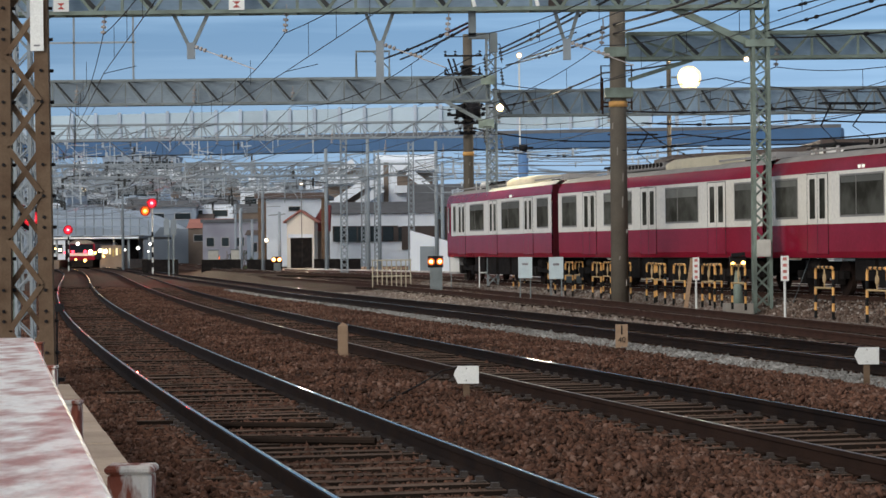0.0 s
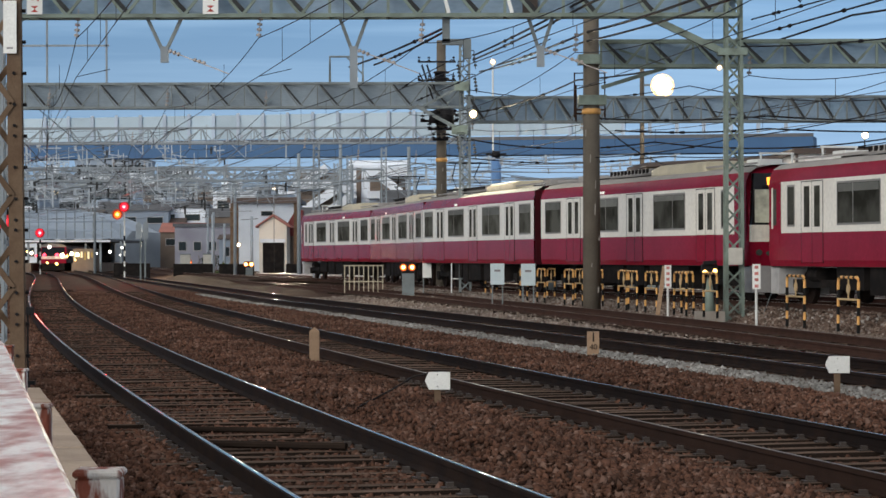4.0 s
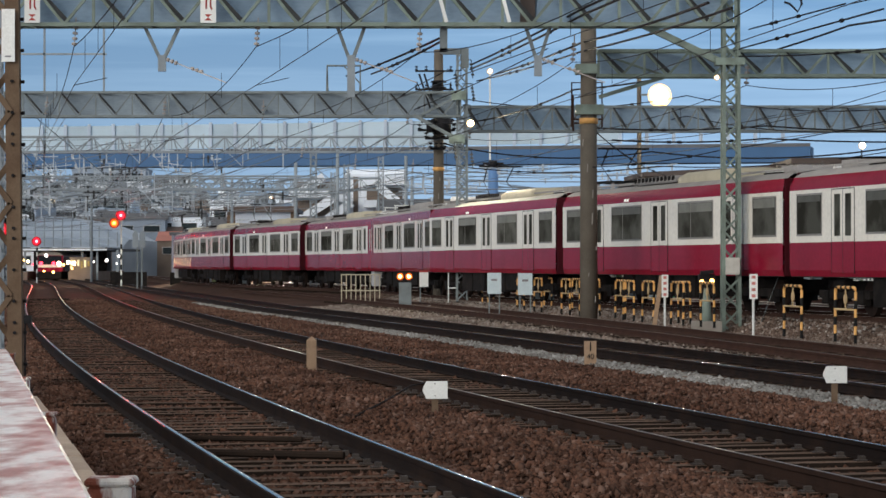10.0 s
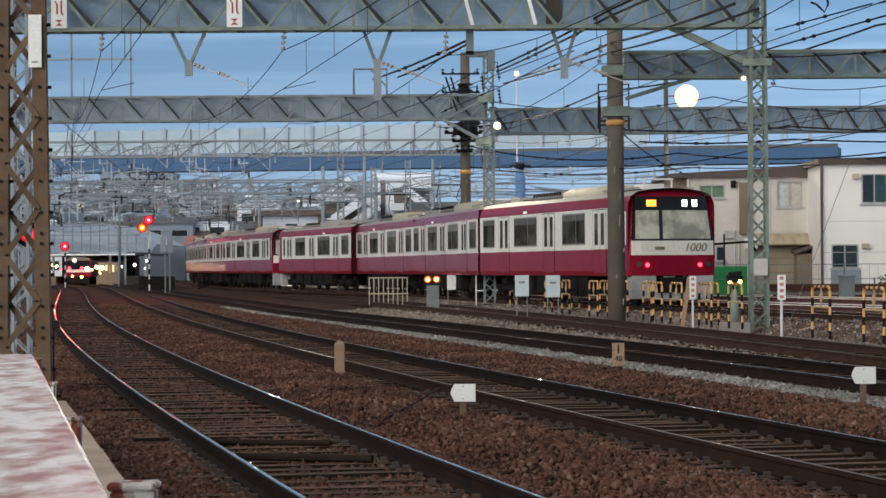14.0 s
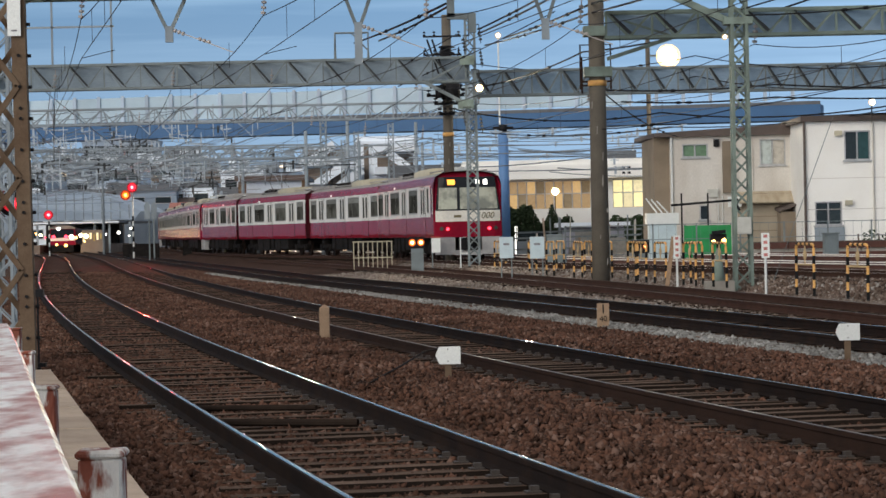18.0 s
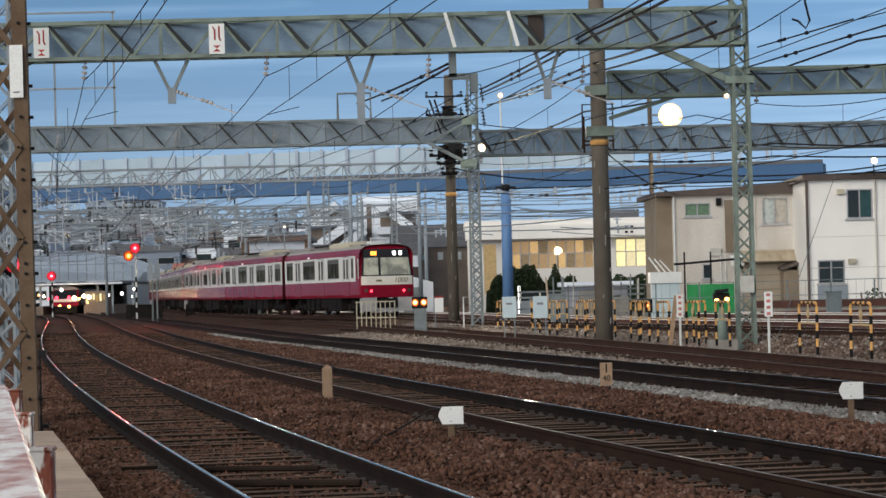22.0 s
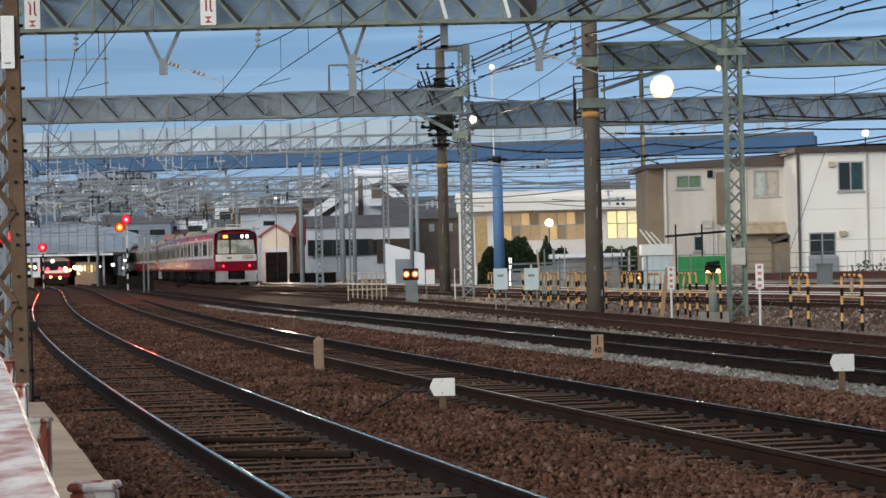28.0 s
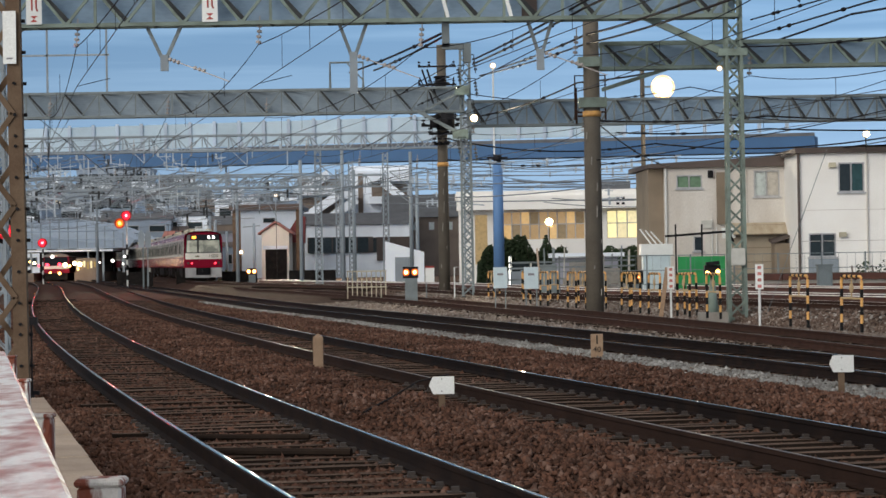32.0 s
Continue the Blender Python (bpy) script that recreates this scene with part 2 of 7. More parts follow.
M["tan_stone"] = material("tan_marker_stone", (0.34, 0.235, 0.155), 0.85, other=(0.24, 0.155, 0.10), scale=9, bump=0.3)
M["tan_concrete"] = material("tan_concrete", (0.46, 0.37, 0.29), 0.85, other=(0.33, 0.26, 0.2), scale=3, bump=0.25, fine=50, spread=0.3)
M["rust_post"] = material("flaking_white_post", (0.72, 0.70, 0.66), 0.6, other=(0.22, 0.06, 0.035), scale=60, bump=0.4, fine=180, mix=1.0, stretch=(1, 1, 0.35), lo=0.44, hi=0.54)
M["cream_steel"] = material("cream_fence_paint", (0.5, 0.46, 0.34), 0.6, other=(0.45, 0.4, 0.3), scale=5, bump=0.05)
M["pale_box"] = material("pale_grey_enamel", (0.5, 0.5, 0.46), 0.5, other=(0.38, 0.38, 0.34), scale=5, bump=0.05)
M["lamp_yellow"] = material("yellow_lamp", (0.9, 0.6, 0.1), 0.3, bump=0, emit=(1.0, 0.5, 0.12), power=5.0)
M["lamp_amber_hot"] = material("hot_amber_lamp", (0.9, 0.6, 0.2), 0.3, bump=0, emit=(1.0, 0.17, 0.02), power=3.0)
M["lamp_red_hot"] = material("signal_red_lamp", (0.9, 0.05, 0.05), 0.3, bump=0, emit=(1.0, 0.012, 0.03), power=2.2)
# self-glowing colour for the warm halo round a lamp
M["lamp_halo"] = material("warm_lamp_glow", (0.12, 0.07, 0.03), 0.4, bump=0, emit=(1.0, 0.70, 0.34), power=0.42)
M["lamp_core"] = material("hot_lamp_core", (0.9, 0.7, 0.7), 0.3, bump=0, emit=(1.0, 0.006, 0.007), power=110.0)
M["lamp_core_warm"] = material("hot_warm_core", (0.9, 0.8, 0.6), 0.3, bump=0, emit=(1.0, 0.72, 0.4), power=9.0)
# dim self-glow for the halos painted round the signal lenses
M["lamp_amber_rim"] = material("amber_lens_glow", (0.4, 0.12, 0.03), 0.5, bump=0, emit=(1.0, 0.16, 0.02), power=0.2)
M["lamp_red_rim"] = material("red_lens_glow", (0.4, 0.02, 0.02), 0.5, bump=0, emit=(1.0, 0.02, 0.05), power=0.22)
M["lamp_orange_rim"] = material("orange_lens_glow", (0.4, 0.1, 0.02), 0.5, bump=0, emit=(1.0, 0.05, 0.01), power=0.22)
M["lamp_flood"] = material("floodlight_glass", (0.9, 0.9, 0.85), 0.3, bump=0, emit=(1.0, 0.87, 0.62), power=150.0)
M["clip"] = material("worn_rail_clip", (0.075, 0.064, 0.058), 0.5, 0.2, other=(0.03, 0.02, 0.018), scale=9, bump=0.1)


def stone_material(name, colours, rough=0.9):
    m = bpy.data.materials.new(name)
    m.use_nodes = True
    n, l = m.node_tree.nodes, m.node_tree.links
    g, r = n.new("ShaderNodeNewGeometry"), n.new("ShaderNodeValToRGB")
    r.color_ramp.interpolation = "LINEAR"
    r.color_ramp.elements[0].color, r.color_ramp.elements[1].color = (*colours[0], 1), (*colours[-1], 1)
    for i, c in enumerate(colours[1:-1]):
        r.color_ramp.elements.new((i + 1) / (len(colours) - 1)).color = (*c, 1)
    t = n.new("ShaderNodeTexCoord")
    z = n.new("ShaderNodeTexNoise")
    z.inputs["Scale"].default_value, z.inputs["Detail"].default_value = 0.55, 4.0
    l.new(t.outputs["Object"], z.inputs["Vector"])
    k = n.new("ShaderNodeMapRange")
    k.inputs["From Min"].default_value, k.inputs["From Max"].default_value = 0.3, 0.7
    k.inputs["To Min"].default_value, k.inputs["To Max"].default_value = 0.6, 1.35
    l.new(z.outputs["Fac"], k.inputs["Value"])
    h = n.new("ShaderNodeHueSaturation")
    l.new(g.outputs["Random Per Island"], r.inputs["Fac"])
    l.new(r.outputs["Color"], h.inputs["Color"])
    l.new(k.outputs["Result"], h.inputs["Value"])
    l.new(h.outputs["Color"], n["Principled BSDF"].inputs["Base Color"])
    n["Principled BSDF"].inputs["Roughness"].default_value = rough
    n["Principled BSDF"].inputs["Specular IOR Level"].default_value = 0.06
    return m


M["stones"] = stone_material("rusty_stones", ((0.034, 0.020, 0.015), (0.095, 0.050, 0.035), (0.15, 0.077, 0.054), (0.08, 0.045, 0.033), (0.21, 0.132, 0.104)))
M["pale_stones"] = stone_material("pale_stones", ((0.12, 0.11, 0.1), (0.3, 0.3, 0.29), (0.2, 0.2, 0.19), (0.42, 0.42, 0.41)))
M["barrier_stones"] = stone_material("barrier_stones", ((0.13, 0.105, 0.09), (0.30, 0.265, 0.235), (0.2, 0.17, 0.15), (0.4, 0.37, 0.34)))
M["siding_stones"] = stone_material("siding_stones", ((0.06, 0.042, 0.034), (0.15, 0.105, 0.085), (0.11, 0.078, 0.062), (0.24, 0.19, 0.16)))
M["pale_siding"] = stone_material("pale_siding_stones", ((0.13, 0.112, 0.1), (0.32, 0.295, 0.275), (0.22, 0.2, 0.18), (0.42, 0.4, 0.375)))
M["yard_stones"] = stone_material("yard_stones", ((0.12, 0.092, 0.078), (0.26, 0.215, 0.185), (0.19, 0.155, 0.13), (0.42, 0.38, 0.345)))

# dark fittings, and gantry lacing with its shade put into the colour
M["web_dark"] = material("dark_and_shaded_steel", (0.022, 0.025, 0.028), 0.7, other=(0.05, 0.055, 0.055), scale=3, bump=0)
# for the added sheets that give the darker tone inside the gantry beams
M["infill"] = material("added_grey_backing", (0.27, 0.335, 0.39), 0.8, other=(0.2, 0.25, 0.3), scale=1.2, bump=0, fine=12, stretch=(0.5, 1, 2.0))
M["infill_blue"] = material("added_blue_grey_backing", (0.23, 0.33, 0.44), 0.8, other=(0.36, 0.47, 0.59), scale=0.8, bump=0, fine=9, stretch=(0.6, 1, 1.6))
M["pane_teal"] = material("teal_window_glass", (0.03, 0.075, 0.075), 0.1, bump=0)
M["mauve_wall"] = material("mauve_grey_wall", (0.30, 0.31, 0.37), 0.85, other=(0.2, 0.2, 0.25), scale=0.5, bump=0)
M["corrugated"] = material("tan_corrugated_sheet", (0.50, 0.43, 0.32), 0.7, other=(0.33, 0.25, 0.16), scale=1.3, bump=0.1, stretch=(2.5, 1, 0.6))
M["core_orange"] = material("hot_orange_core", (0.9, 0.6, 0.2), 0.3, bump=0, emit=(1.0, 0.35, 0.06), power=6.0)
M["screen"] = material("grey_screen_panel", (0.40, 0.52, 0.61), 0.5, other=(0.32, 0.42, 0.5), scale=0.4, bump=0)
# far steel, paled in colour for the haze
M["far_fit"] = material("hazed_far_steel", (0.42, 0.48, 0.54), 0.6, other=(0.25, 0.3, 0.35), scale=0.5, bump=0)
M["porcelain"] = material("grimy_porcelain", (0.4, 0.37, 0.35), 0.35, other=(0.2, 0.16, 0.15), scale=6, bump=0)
# black cable greyed for distance: haze put into the colour
M["wire_grey"] = material("hazed_far_cable", (0.2, 0.23, 0.26), 0.6, bump=0)
M["pane_green"] = material("green_window_glass", (0.16, 0.26, 0.16), 0.15, bump=0)
M["pane_pale"] = material("frosted_window_glass", (0.5, 0.56, 0.54), 0.3, bump=0)
M["pane_beige"] = material("blind_behind_glass", (0.5, 0.47, 0.41), 0.4, bump=0)
M["house_dark"] = material("dark_timber_wall", (0.075, 0.06, 0.055), 0.85, other=(0.05, 0.04, 0.036), scale=1.0, bump=0)
M["house_dun"] = material("dun_wall", (0.26, 0.21, 0.155), 0.85, other=(0.17, 0.135, 0.1), scale=1.0, bump=0.1)
M["house_dun2"] = material("tan_panel_wall", (0.45, 0.39, 0.3), 0.85, other=(0.34, 0.28, 0.21), scale=1.0, bump=0.1)
M["green_sheet"] = material("green_tarpaulin", (0.03, 0.3, 0.09), 0.5, other=(0.02, 0.2, 0.06), scale=2, bump=0.2)
M["blue_bright"] = material("bright_blue_paint", (0.13, 0.26, 0.50), 0.5, other=(0.10, 0.21, 0.42), scale=1, bump=0)
M["lamp_tube"] = material("glowing_tube", (0.9, 0.9, 0.9), 0.3, bump=0, emit=(1.0, 0.95, 0.85), power=1.6)
M["win_amber"] = material("amber_lit_pane", (0.4, 0.3, 0.18), 0.2, bump=0, emit=(1.0, 0.62, 0.24), power=0.28, spread=0.8)
M["win_amber2"] = material("dim_amber_pane", (0.3, 0.24, 0.16), 0.2, bump=0, emit=(1.0, 0.62, 0.28), power=0.16, spread=0.8)
M["win_yellow2"] = material("pale_yellow_pane", (0.5, 0.45, 0.3), 0.2, bump=0, emit=(1.0, 0.86, 0.5), power=0.4, spread=0.8)
M["win_amber3"] = material("shaded_pane", (0.2, 0.17, 0.12), 0.2, bump=0, emit=(1.0, 0.65, 0.3), power=0.06, spread=0.8)
M["win_yellow"] = material("yellow_lit_pane", (0.5, 0.45, 0.25), 0.2, bump=0, emit=(1.0, 0.84, 0.42), power=0.55, spread=0.8)
M["room_glow"] = material("lit_room_wall", (0.6, 0.5, 0.35), 0.8, bump=0, emit=(1.0, 0.75, 0.4), power=0.15)
M["display_lit"] = material("dim_lit_display", (0.7, 0.7, 0.65), 0.4, bump=0, emit=(1.0, 0.95, 0.85), power=0.3)
M["pane_lit"] = material("lit_far_window", (0.5, 0.45, 0.3), 0.3, bump=0, emit=(1.0, 0.8, 0.5), power=0.6)
M["kiosk"] = material("yellow_kiosk", (0.38, 0.28, 0.1), 0.6, bump=0, emit=(1.0, 0.7, 0.28), power=0.05)
M["lamp_orange_hot"] = material("signal_orange_lamp", (0.9, 0.3, 0.05), 0.3, bump=0, emit=(1.0, 0.12, 0.012), power=1.6)
M["roof_red"] = material("faded_red_roof", (0.4, 0.17, 0.14), 0.7, other=(0.3, 0.13, 0.11), scale=1, bump=0)
M["roof_red_dark"] = material("dark_red_roof", (0.2, 0.045, 0.045), 0.6, other=(0.15, 0.035, 0.035), scale=1, bump=0)
# city walls with the blue of distant haze mixed into each colour
M["city_grey"] = material("hazed_grey_wall", (0.29, 0.355, 0.44), 0.85, other=(0.22, 0.27, 0.34), scale=0.3, bump=0)
M["city_pale"] = material("hazed_pale_wall", (0.46, 0.55, 0.66), 0.85, other=(0.36, 0.44, 0.53), scale=0.3, bump=0)
M["city_blue"] = material("hazed_blue_grey_wall", (0.23, 0.30, 0.40), 0.85, other=(0.17, 0.225, 0.3), scale=0.3, bump=0)


# ---- builders ----
def box(bm, x0, x1, y0, y1, z0, z1):
    v = [bm.verts.new(p) for p in ((x0, y0, z0), (x1, y0, z0), (x1, y1, z0), (x0, y1, z0), (x0, y0, z1), (x1, y0, z1), (x1, y1, z1), (x0, y1, z1))]
    for f in ((0, 3, 2, 1), (4, 5, 6, 7), (0, 1, 5, 4), (1, 2, 6, 5), (2, 3, 7, 6), (3, 0, 4, 7)):
        bm.faces.new([v[i] for i in f])
    return bm


def bar(bm, a, b, w, h=None, sides=4):
    """A straight bar from a to b, of width w and depth h; round with more sides."""
    a, b = Vector(a), Vector(b)
    d = (b - a).normalized()
    up = Vector((0, 0, 1)) if abs(d.z) < 0.95 else Vector((0, 1, 0))
    s = d.cross(up).normalized()
    u = s.cross(d)
    h = w if h is None else h
    rings = []
    for p in (a, b):
        ring = []
        for i in range(sides):
            q = 2 * math.pi * (i + 0.5) / sides
            k = 1 / math.cos(math.pi / sides) if sides == 4 else 1
            ring.append(bm.verts.new(p + s * (math.cos(q) * w / 2 * k) + u * (math.sin(q) * h / 2 * k)))
        rings.append(ring)
    for i in range(sides):
        j = (i + 1) % sides
        bm.faces.new((rings[0][i], rings[0][j], rings[1][j], rings[1][i]))
    bm.faces.new(rings[0][::-1])
    bm.faces.new(rings[1])
    return bm


def cone(bm, x, y, z0, z1, r0, r1, sides=16):
    lo = [bm.verts.new((x + r0 * math.cos(2 * math.pi * i / sides), y + r0 * math.sin(2 * math.pi * i / sides), z0)) for i in range(sides)]
    hi = [bm.verts.new((x + r1 * math.cos(2 * math.pi * i / sides), y + r1 * math.sin(2 * math.pi * i / sides), z1)) for i in range(sides)]
    for i in range(sides):
        j = (i + 1) % sides
        f = bm.faces.new((lo[i], lo[j], hi[j], hi[i]))
        f.smooth = sides > 8
    bm.faces.new(lo[::-1])
    bm.faces.new(hi)
    return bm


def ribbon(bm, line, r, sides=5):
    """A round tube along a line of points."""
    last = None
    n = len(line)
    for k in range(n):
        d = (Vector(line[min(k + 1, n - 1)]) - Vector(line[max(k - 1, 0)])).normalized()
        up = Vector((0, 0, 1)) if abs(d.z) < 0.9 else Vector((0, 1, 0))
        s = d.cross(up).normalized()
        u = s.cross(d)
        ring = [bm.verts.new(Vector(line[k]) + s * (r * math.cos(2 * math.pi * i / sides)) + u * (r * math.sin(2 * math.pi * i / sides))) for i in range(sides)]
        if last:
            for i in range(sides):
                bm.faces.new((last[i], last[(i + 1) % sides], ring[(i + 1) % sides], ring[i]))
        else:
            bm.faces.new(ring[::-1])
        last = ring
    bm.faces.new(last)
    return bm


def mesh_of(name, bm, mat):
    me = bpy.data.meshes.new(name)
    bm.to_mesh(me)
    bm.free()
    me.materials.append(mat)
    return me


def part(name, bm, mat, parent, label=""):
    ob = new(name, mesh_of(name, bm, mat) if isinstance(bm, bmesh.types.BMesh) else bm)
    ob.parent = parent
    return tagged(ob, label)


def thing(name, label, category, at=(0, 0, 0), rz=0, group="", kind=""):
    ob = new(name)
    ob.empty_display_size = 0.2
    ob.matrix_world = pose(*at, 0, 0, rz)
    return tagged(ob, label, category, group, kind)


def solid(name, bm, mat, label, category, group="", kind=""):
    return tagged(new(name, mesh_of(name, bm, mat)), label, category, group, kind)


B = bmesh.new


# ---- the lines of the tracks ----
def poly(c, y):
    v = 0.0
    for k in c:
        v = v * (y / 100) + k
    return v


T3C = (-2.725, -17.383, 11.826)
LINES = {
    1: (lambda y: poly((-1.435, 5.758, -23.38, 3.352), y) if y < 220 else poly((-1.435, 5.758, -23.38, 3.352), 220) - 0.19 * (y - 220), 0.0),
    2: (lambda y: poly((-1.419, 6.12, -24.483, 8.067), y) if y < 200 else poly((-1.419, 6.12, -24.483, 8.067), 200) - 0.18 * (y - 200), -0.07),
    3: (lambda y: poly(T3C, y) if y < 85 else poly(T3C, 85) - 0.185 * (y - 85), 0.0),
    4: (lambda y: poly((-4.459, -9.1, 11.925), y) if y < 140 else poly((-4.459, -9.1, 11.925), 140) - 0.19 * (y - 140), 0.0),
}

# the line of the moving train: its headings every 30 m, from 30 m before the point that lies 77.5 m off
HEADS = (13.2, 16.3, 6.7, 18.6, 11.2, 8.0, 8.9, 9.8, 10.7)
SIDE = 1.40
_s = np.arange(-60.0, 300.0, 1.0)
_h = np.radians(np.interp(_s, np.linspace(-30, 210, 9), HEADS))
_h = np.convolve(np.pad(_h, 7, "edge"), np.ones(15) / 15, "valid")
_x, _y = np.cumsum(-np.sin(_h)), np.cumsum(np.cos(_h))
_x, _y = _x - _x[60] + 4.39, _y - _y[60] + 77.52
_x, _y = _x + SIDE * np.cos(_h), _y + SIDE * np.sin(_h)
TRAIN_Z = 0.25


def along(s):
    """The place on the train's line at s metres."""
    return Vector((float(np.interp(s, _s, _x)), float(np.interp(s, _s, _y)), TRAIN_Z))


def track_line(k, y0, y1, step):
    if k == 5:
        return [along(s) for s in np.arange(y0, y1, step)]
    if k >= 6:
        off, lift = {6: (3.3, 0.08), 7: (5.6, 0.22)}[k]
        out = []
        for s in np.arange(y0, y1, step):
            p, q = along(s), along(s + 1)
            d = (q - p).normalized()
            out.append(p + Vector((d.y, -d.x, 0)) * off + Vector((0, 0, lift)))
        return out
    f, z = LINES[k]
    return [Vector((f(y), y, z)) for y in np.arange(y0, y1, step)]


def side_of(line, i):
    d = (line[min(i + 1, len(line) - 1)] - line[max(i - 1, 0)]).normalized()
    return Vector((d.y, -d.x, 0))


RAIL = ((-0.065, -0.15), (-0.065, -0.138), (-0.012, -0.118), (-0.01, -0.045), (-0.033, -0.035), (-0.033, -0.001), (0.033, -0.001), (0.033, -0.035), (0.01, -0.045), (0.012, -0.118), (0.065, -0.138), (0.065, -0.15))


CROWN = [(0.018 * u / 5, 0.004 - 0.0019 * (u / 5) ** 2) for u in range(-5, 6)]


def rail(line, off, parent, head, side="rail_side"):
    bm = B()
    last = None
    for i, p in enumerate(line):
        s = side_of(line, i)
        ring = [bm.verts.new(p + s * (off + a) + Vector((0, 0, b))) for a, b in RAIL]
        if last:
            for k in range(len(RAIL) - 1):
                bm.faces.new((last[k], last[k + 1], ring[k + 1], ring[k]))
        last = ring
    r = part("rail", bm, M[side], parent)
    bm = B()
    last = None
    # siding heads are widened down their sides to carry the painted sheen
    crown = CROWN if side != "rail_red" else [(-0.035, -0.022), (-0.035, 0.0)] + [(1.8 * u, w) for u, w in CROWN] + [(0.035, 0.0), (0.035, -0.022)]
    for i, p in enumerate(line):
        s = side_of(line, i)
        ring = [bm.verts.new(p + s * (off + a) + Vector((0, 0, b))) for a, b in crown]
        if last:
            for k in range(len(crown) - 1):
                bm.faces.new((last[k], last[k + 1], ring[k + 1], ring[k])).smooth = True
        last = ring
    part("running_surface", bm, M[head], r, "polished steel rail head" if head == "rail_head" else "plain-coloured rail head")
    return r


def railway_track(k, y0, y1, label, head, step=1.0):
    line = track_line(k, y0, y1, step)
    tr = thing("railway_track", label, "railway track", group="parallel railway tracks", kind="structure")
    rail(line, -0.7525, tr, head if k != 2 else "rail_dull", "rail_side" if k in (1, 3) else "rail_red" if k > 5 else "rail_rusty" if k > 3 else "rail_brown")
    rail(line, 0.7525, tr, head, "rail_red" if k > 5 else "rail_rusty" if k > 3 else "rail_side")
    return tr


def truss(bm, a, b, z0, z1, depth, pitch, chord=0.09, web=0.05):
    """A lattice box beam between two places, from z0 up to z1."""
    a, b = Vector((*a, 0)), Vector((*b, 0))
    d = (b - a)
    L = d.length
    d.normalize()
    s = Vector((d.y, -d.x, 0)) * depth / 2
    n = max(2, round(L / pitch))
    for sg in (-1, 1):
        for z in (z0, z1):
            bar(bm, a + s * sg + Vector((0, 0, z)), b + s * sg + Vector((0, 0, z)), chord)
        for i in range(n):
            p, q = a + d * (L * i / n), a + d * (L * (i + 1) / n)
            m = (p + q) / 2 if sg > 0 else p * 0.8 + q * 0.2
            bar(bm, p + s * sg + Vector((0, 0, z1)), m + s * sg + Vector((0, 0, z0)), web)
            bar(bm, m + s * sg + Vector((0, 0, z0)), q + s * sg + Vector((0, 0, z1)), web)
    for i in range(n + 1):
        p = a + d * (L * i / n)
        for z in (z0, z1):
            bar(bm, p - s + Vector((0, 0, z)), p + s + Vector((0, 0, z)), web)
            if i < n:
                bar(bm, p - s + Vector((0, 0, z)), p + d * (L / n) + s + Vector((0, 0, z)), web)
        bar(bm, p + s + Vector((0, 0, z0)), p + s + Vector((0, 0, z1)), web)
    return bm


def mast(bm, x, y, z0, z1, w0, w1, pitch, leg=0.07, web=0.035):
    """A square lattice mast."""
    n = max(3, round((z1 - z0) / pitch))
    c = []
    for i in range(n + 1):
        w = (w0 + (w1 - w0) * i / n) / 2
        z = z0 + (z1 - z0) * i / n
        c.append([Vector((x + sx * w, y + sy * w, z)) for sx, sy in ((-1, -1), (1, -1), (1, 1), (-1, 1))])
    for k in range(4):
        bar(bm, c[0][k], c[n][k], leg)
    for i in range(n):
        for k in range(4):
            j = (k + 1) % 4
            a, b = (c[i][k], c[i + 1][j]) if i % 2 else (c[i][j], c[i + 1][k])
            bar(bm, a, b, web)
    return bm


# ---- ground ----
def terrain(x, y):
    """The height of the ballast and ground at a place."""
    z = -0.30
    for k, bed in ((1, -0.195), (2, -0.245), (3, -0.20), (4, -0.20)):
        f, tz = LINES[k]
        d = abs(x - f(y)) * 0.983
        if k == 1:
            bed = -0.172 + 0.008 * min(1, max(0, (y - 26) / 20))
        elif k == 2:
            bed = -0.258 + 0.02 * min(1, max(0, (y - 30) / 25))
        h = bed if d < 1.25 else bed + (-0.34 - bed) * min(1, (d - 1.25) / 1.6)
        if d < 0.65:
            h -= 0.02
        z = max(z, h)
    mid = (LINES[1][0](y) + LINES[2][0](y)) / 2
    z = max(z, -0.10 - 0.5 * max(0, abs(x - mid) - 0.55))
    mid = (LINES[2][0](y) + LINES[3][0](y)) / 2 - 0.3
    z = max(z, -0.12 - 0.4 * max(0, abs(x - mid) - 0.75))
    if y > 30:
        s0 = (y - 77.5) / 0.975
        d = x - along(s0).x + 2.2
        if d > 0:
            z = max(z, -0.3 + 0.38 * min(1, d / 1.2))
    return z


def ground_sheet(name, mat, xs, ys, height, label):
    verts, faces = [], []
    n = len(xs)
    for y in ys:
        for u in xs:
            x = LINES[1][0](y) + u
            verts.append((x, y, height(x, y)))
    for j in range(len(ys) - 1):
        for i in range(n - 1):
            a = j * n + i
            faces.append((a, a + 1, a + n + 1, a + n))
    me = bpy.data.meshes.new(name)
    me.from_pydata(verts, [], faces)
    me.materials.append(mat)
    for p in me.polygons:
        p.use_smooth = True
    return tagged(new(name, me), label, "ground", kind="structure")


ground_sheet("ballast_bed", M["ballast"], [*np.arange(-6, 16, 0.25), *np.arange(16, 32, 0.5), *np.arange(32, 60, 2.0)], [*np.arange(4, 40, 0.4), *np.arange(40, 110, 1.0), *np.arange(110, 330, 6.0)], lambda x, y: terrain(x, y) - 0.012 + 0.02 * noise.noise((x * 2, y * 2, 0)), "rust-brown crushed stone between the railway tracks")
bm = B()
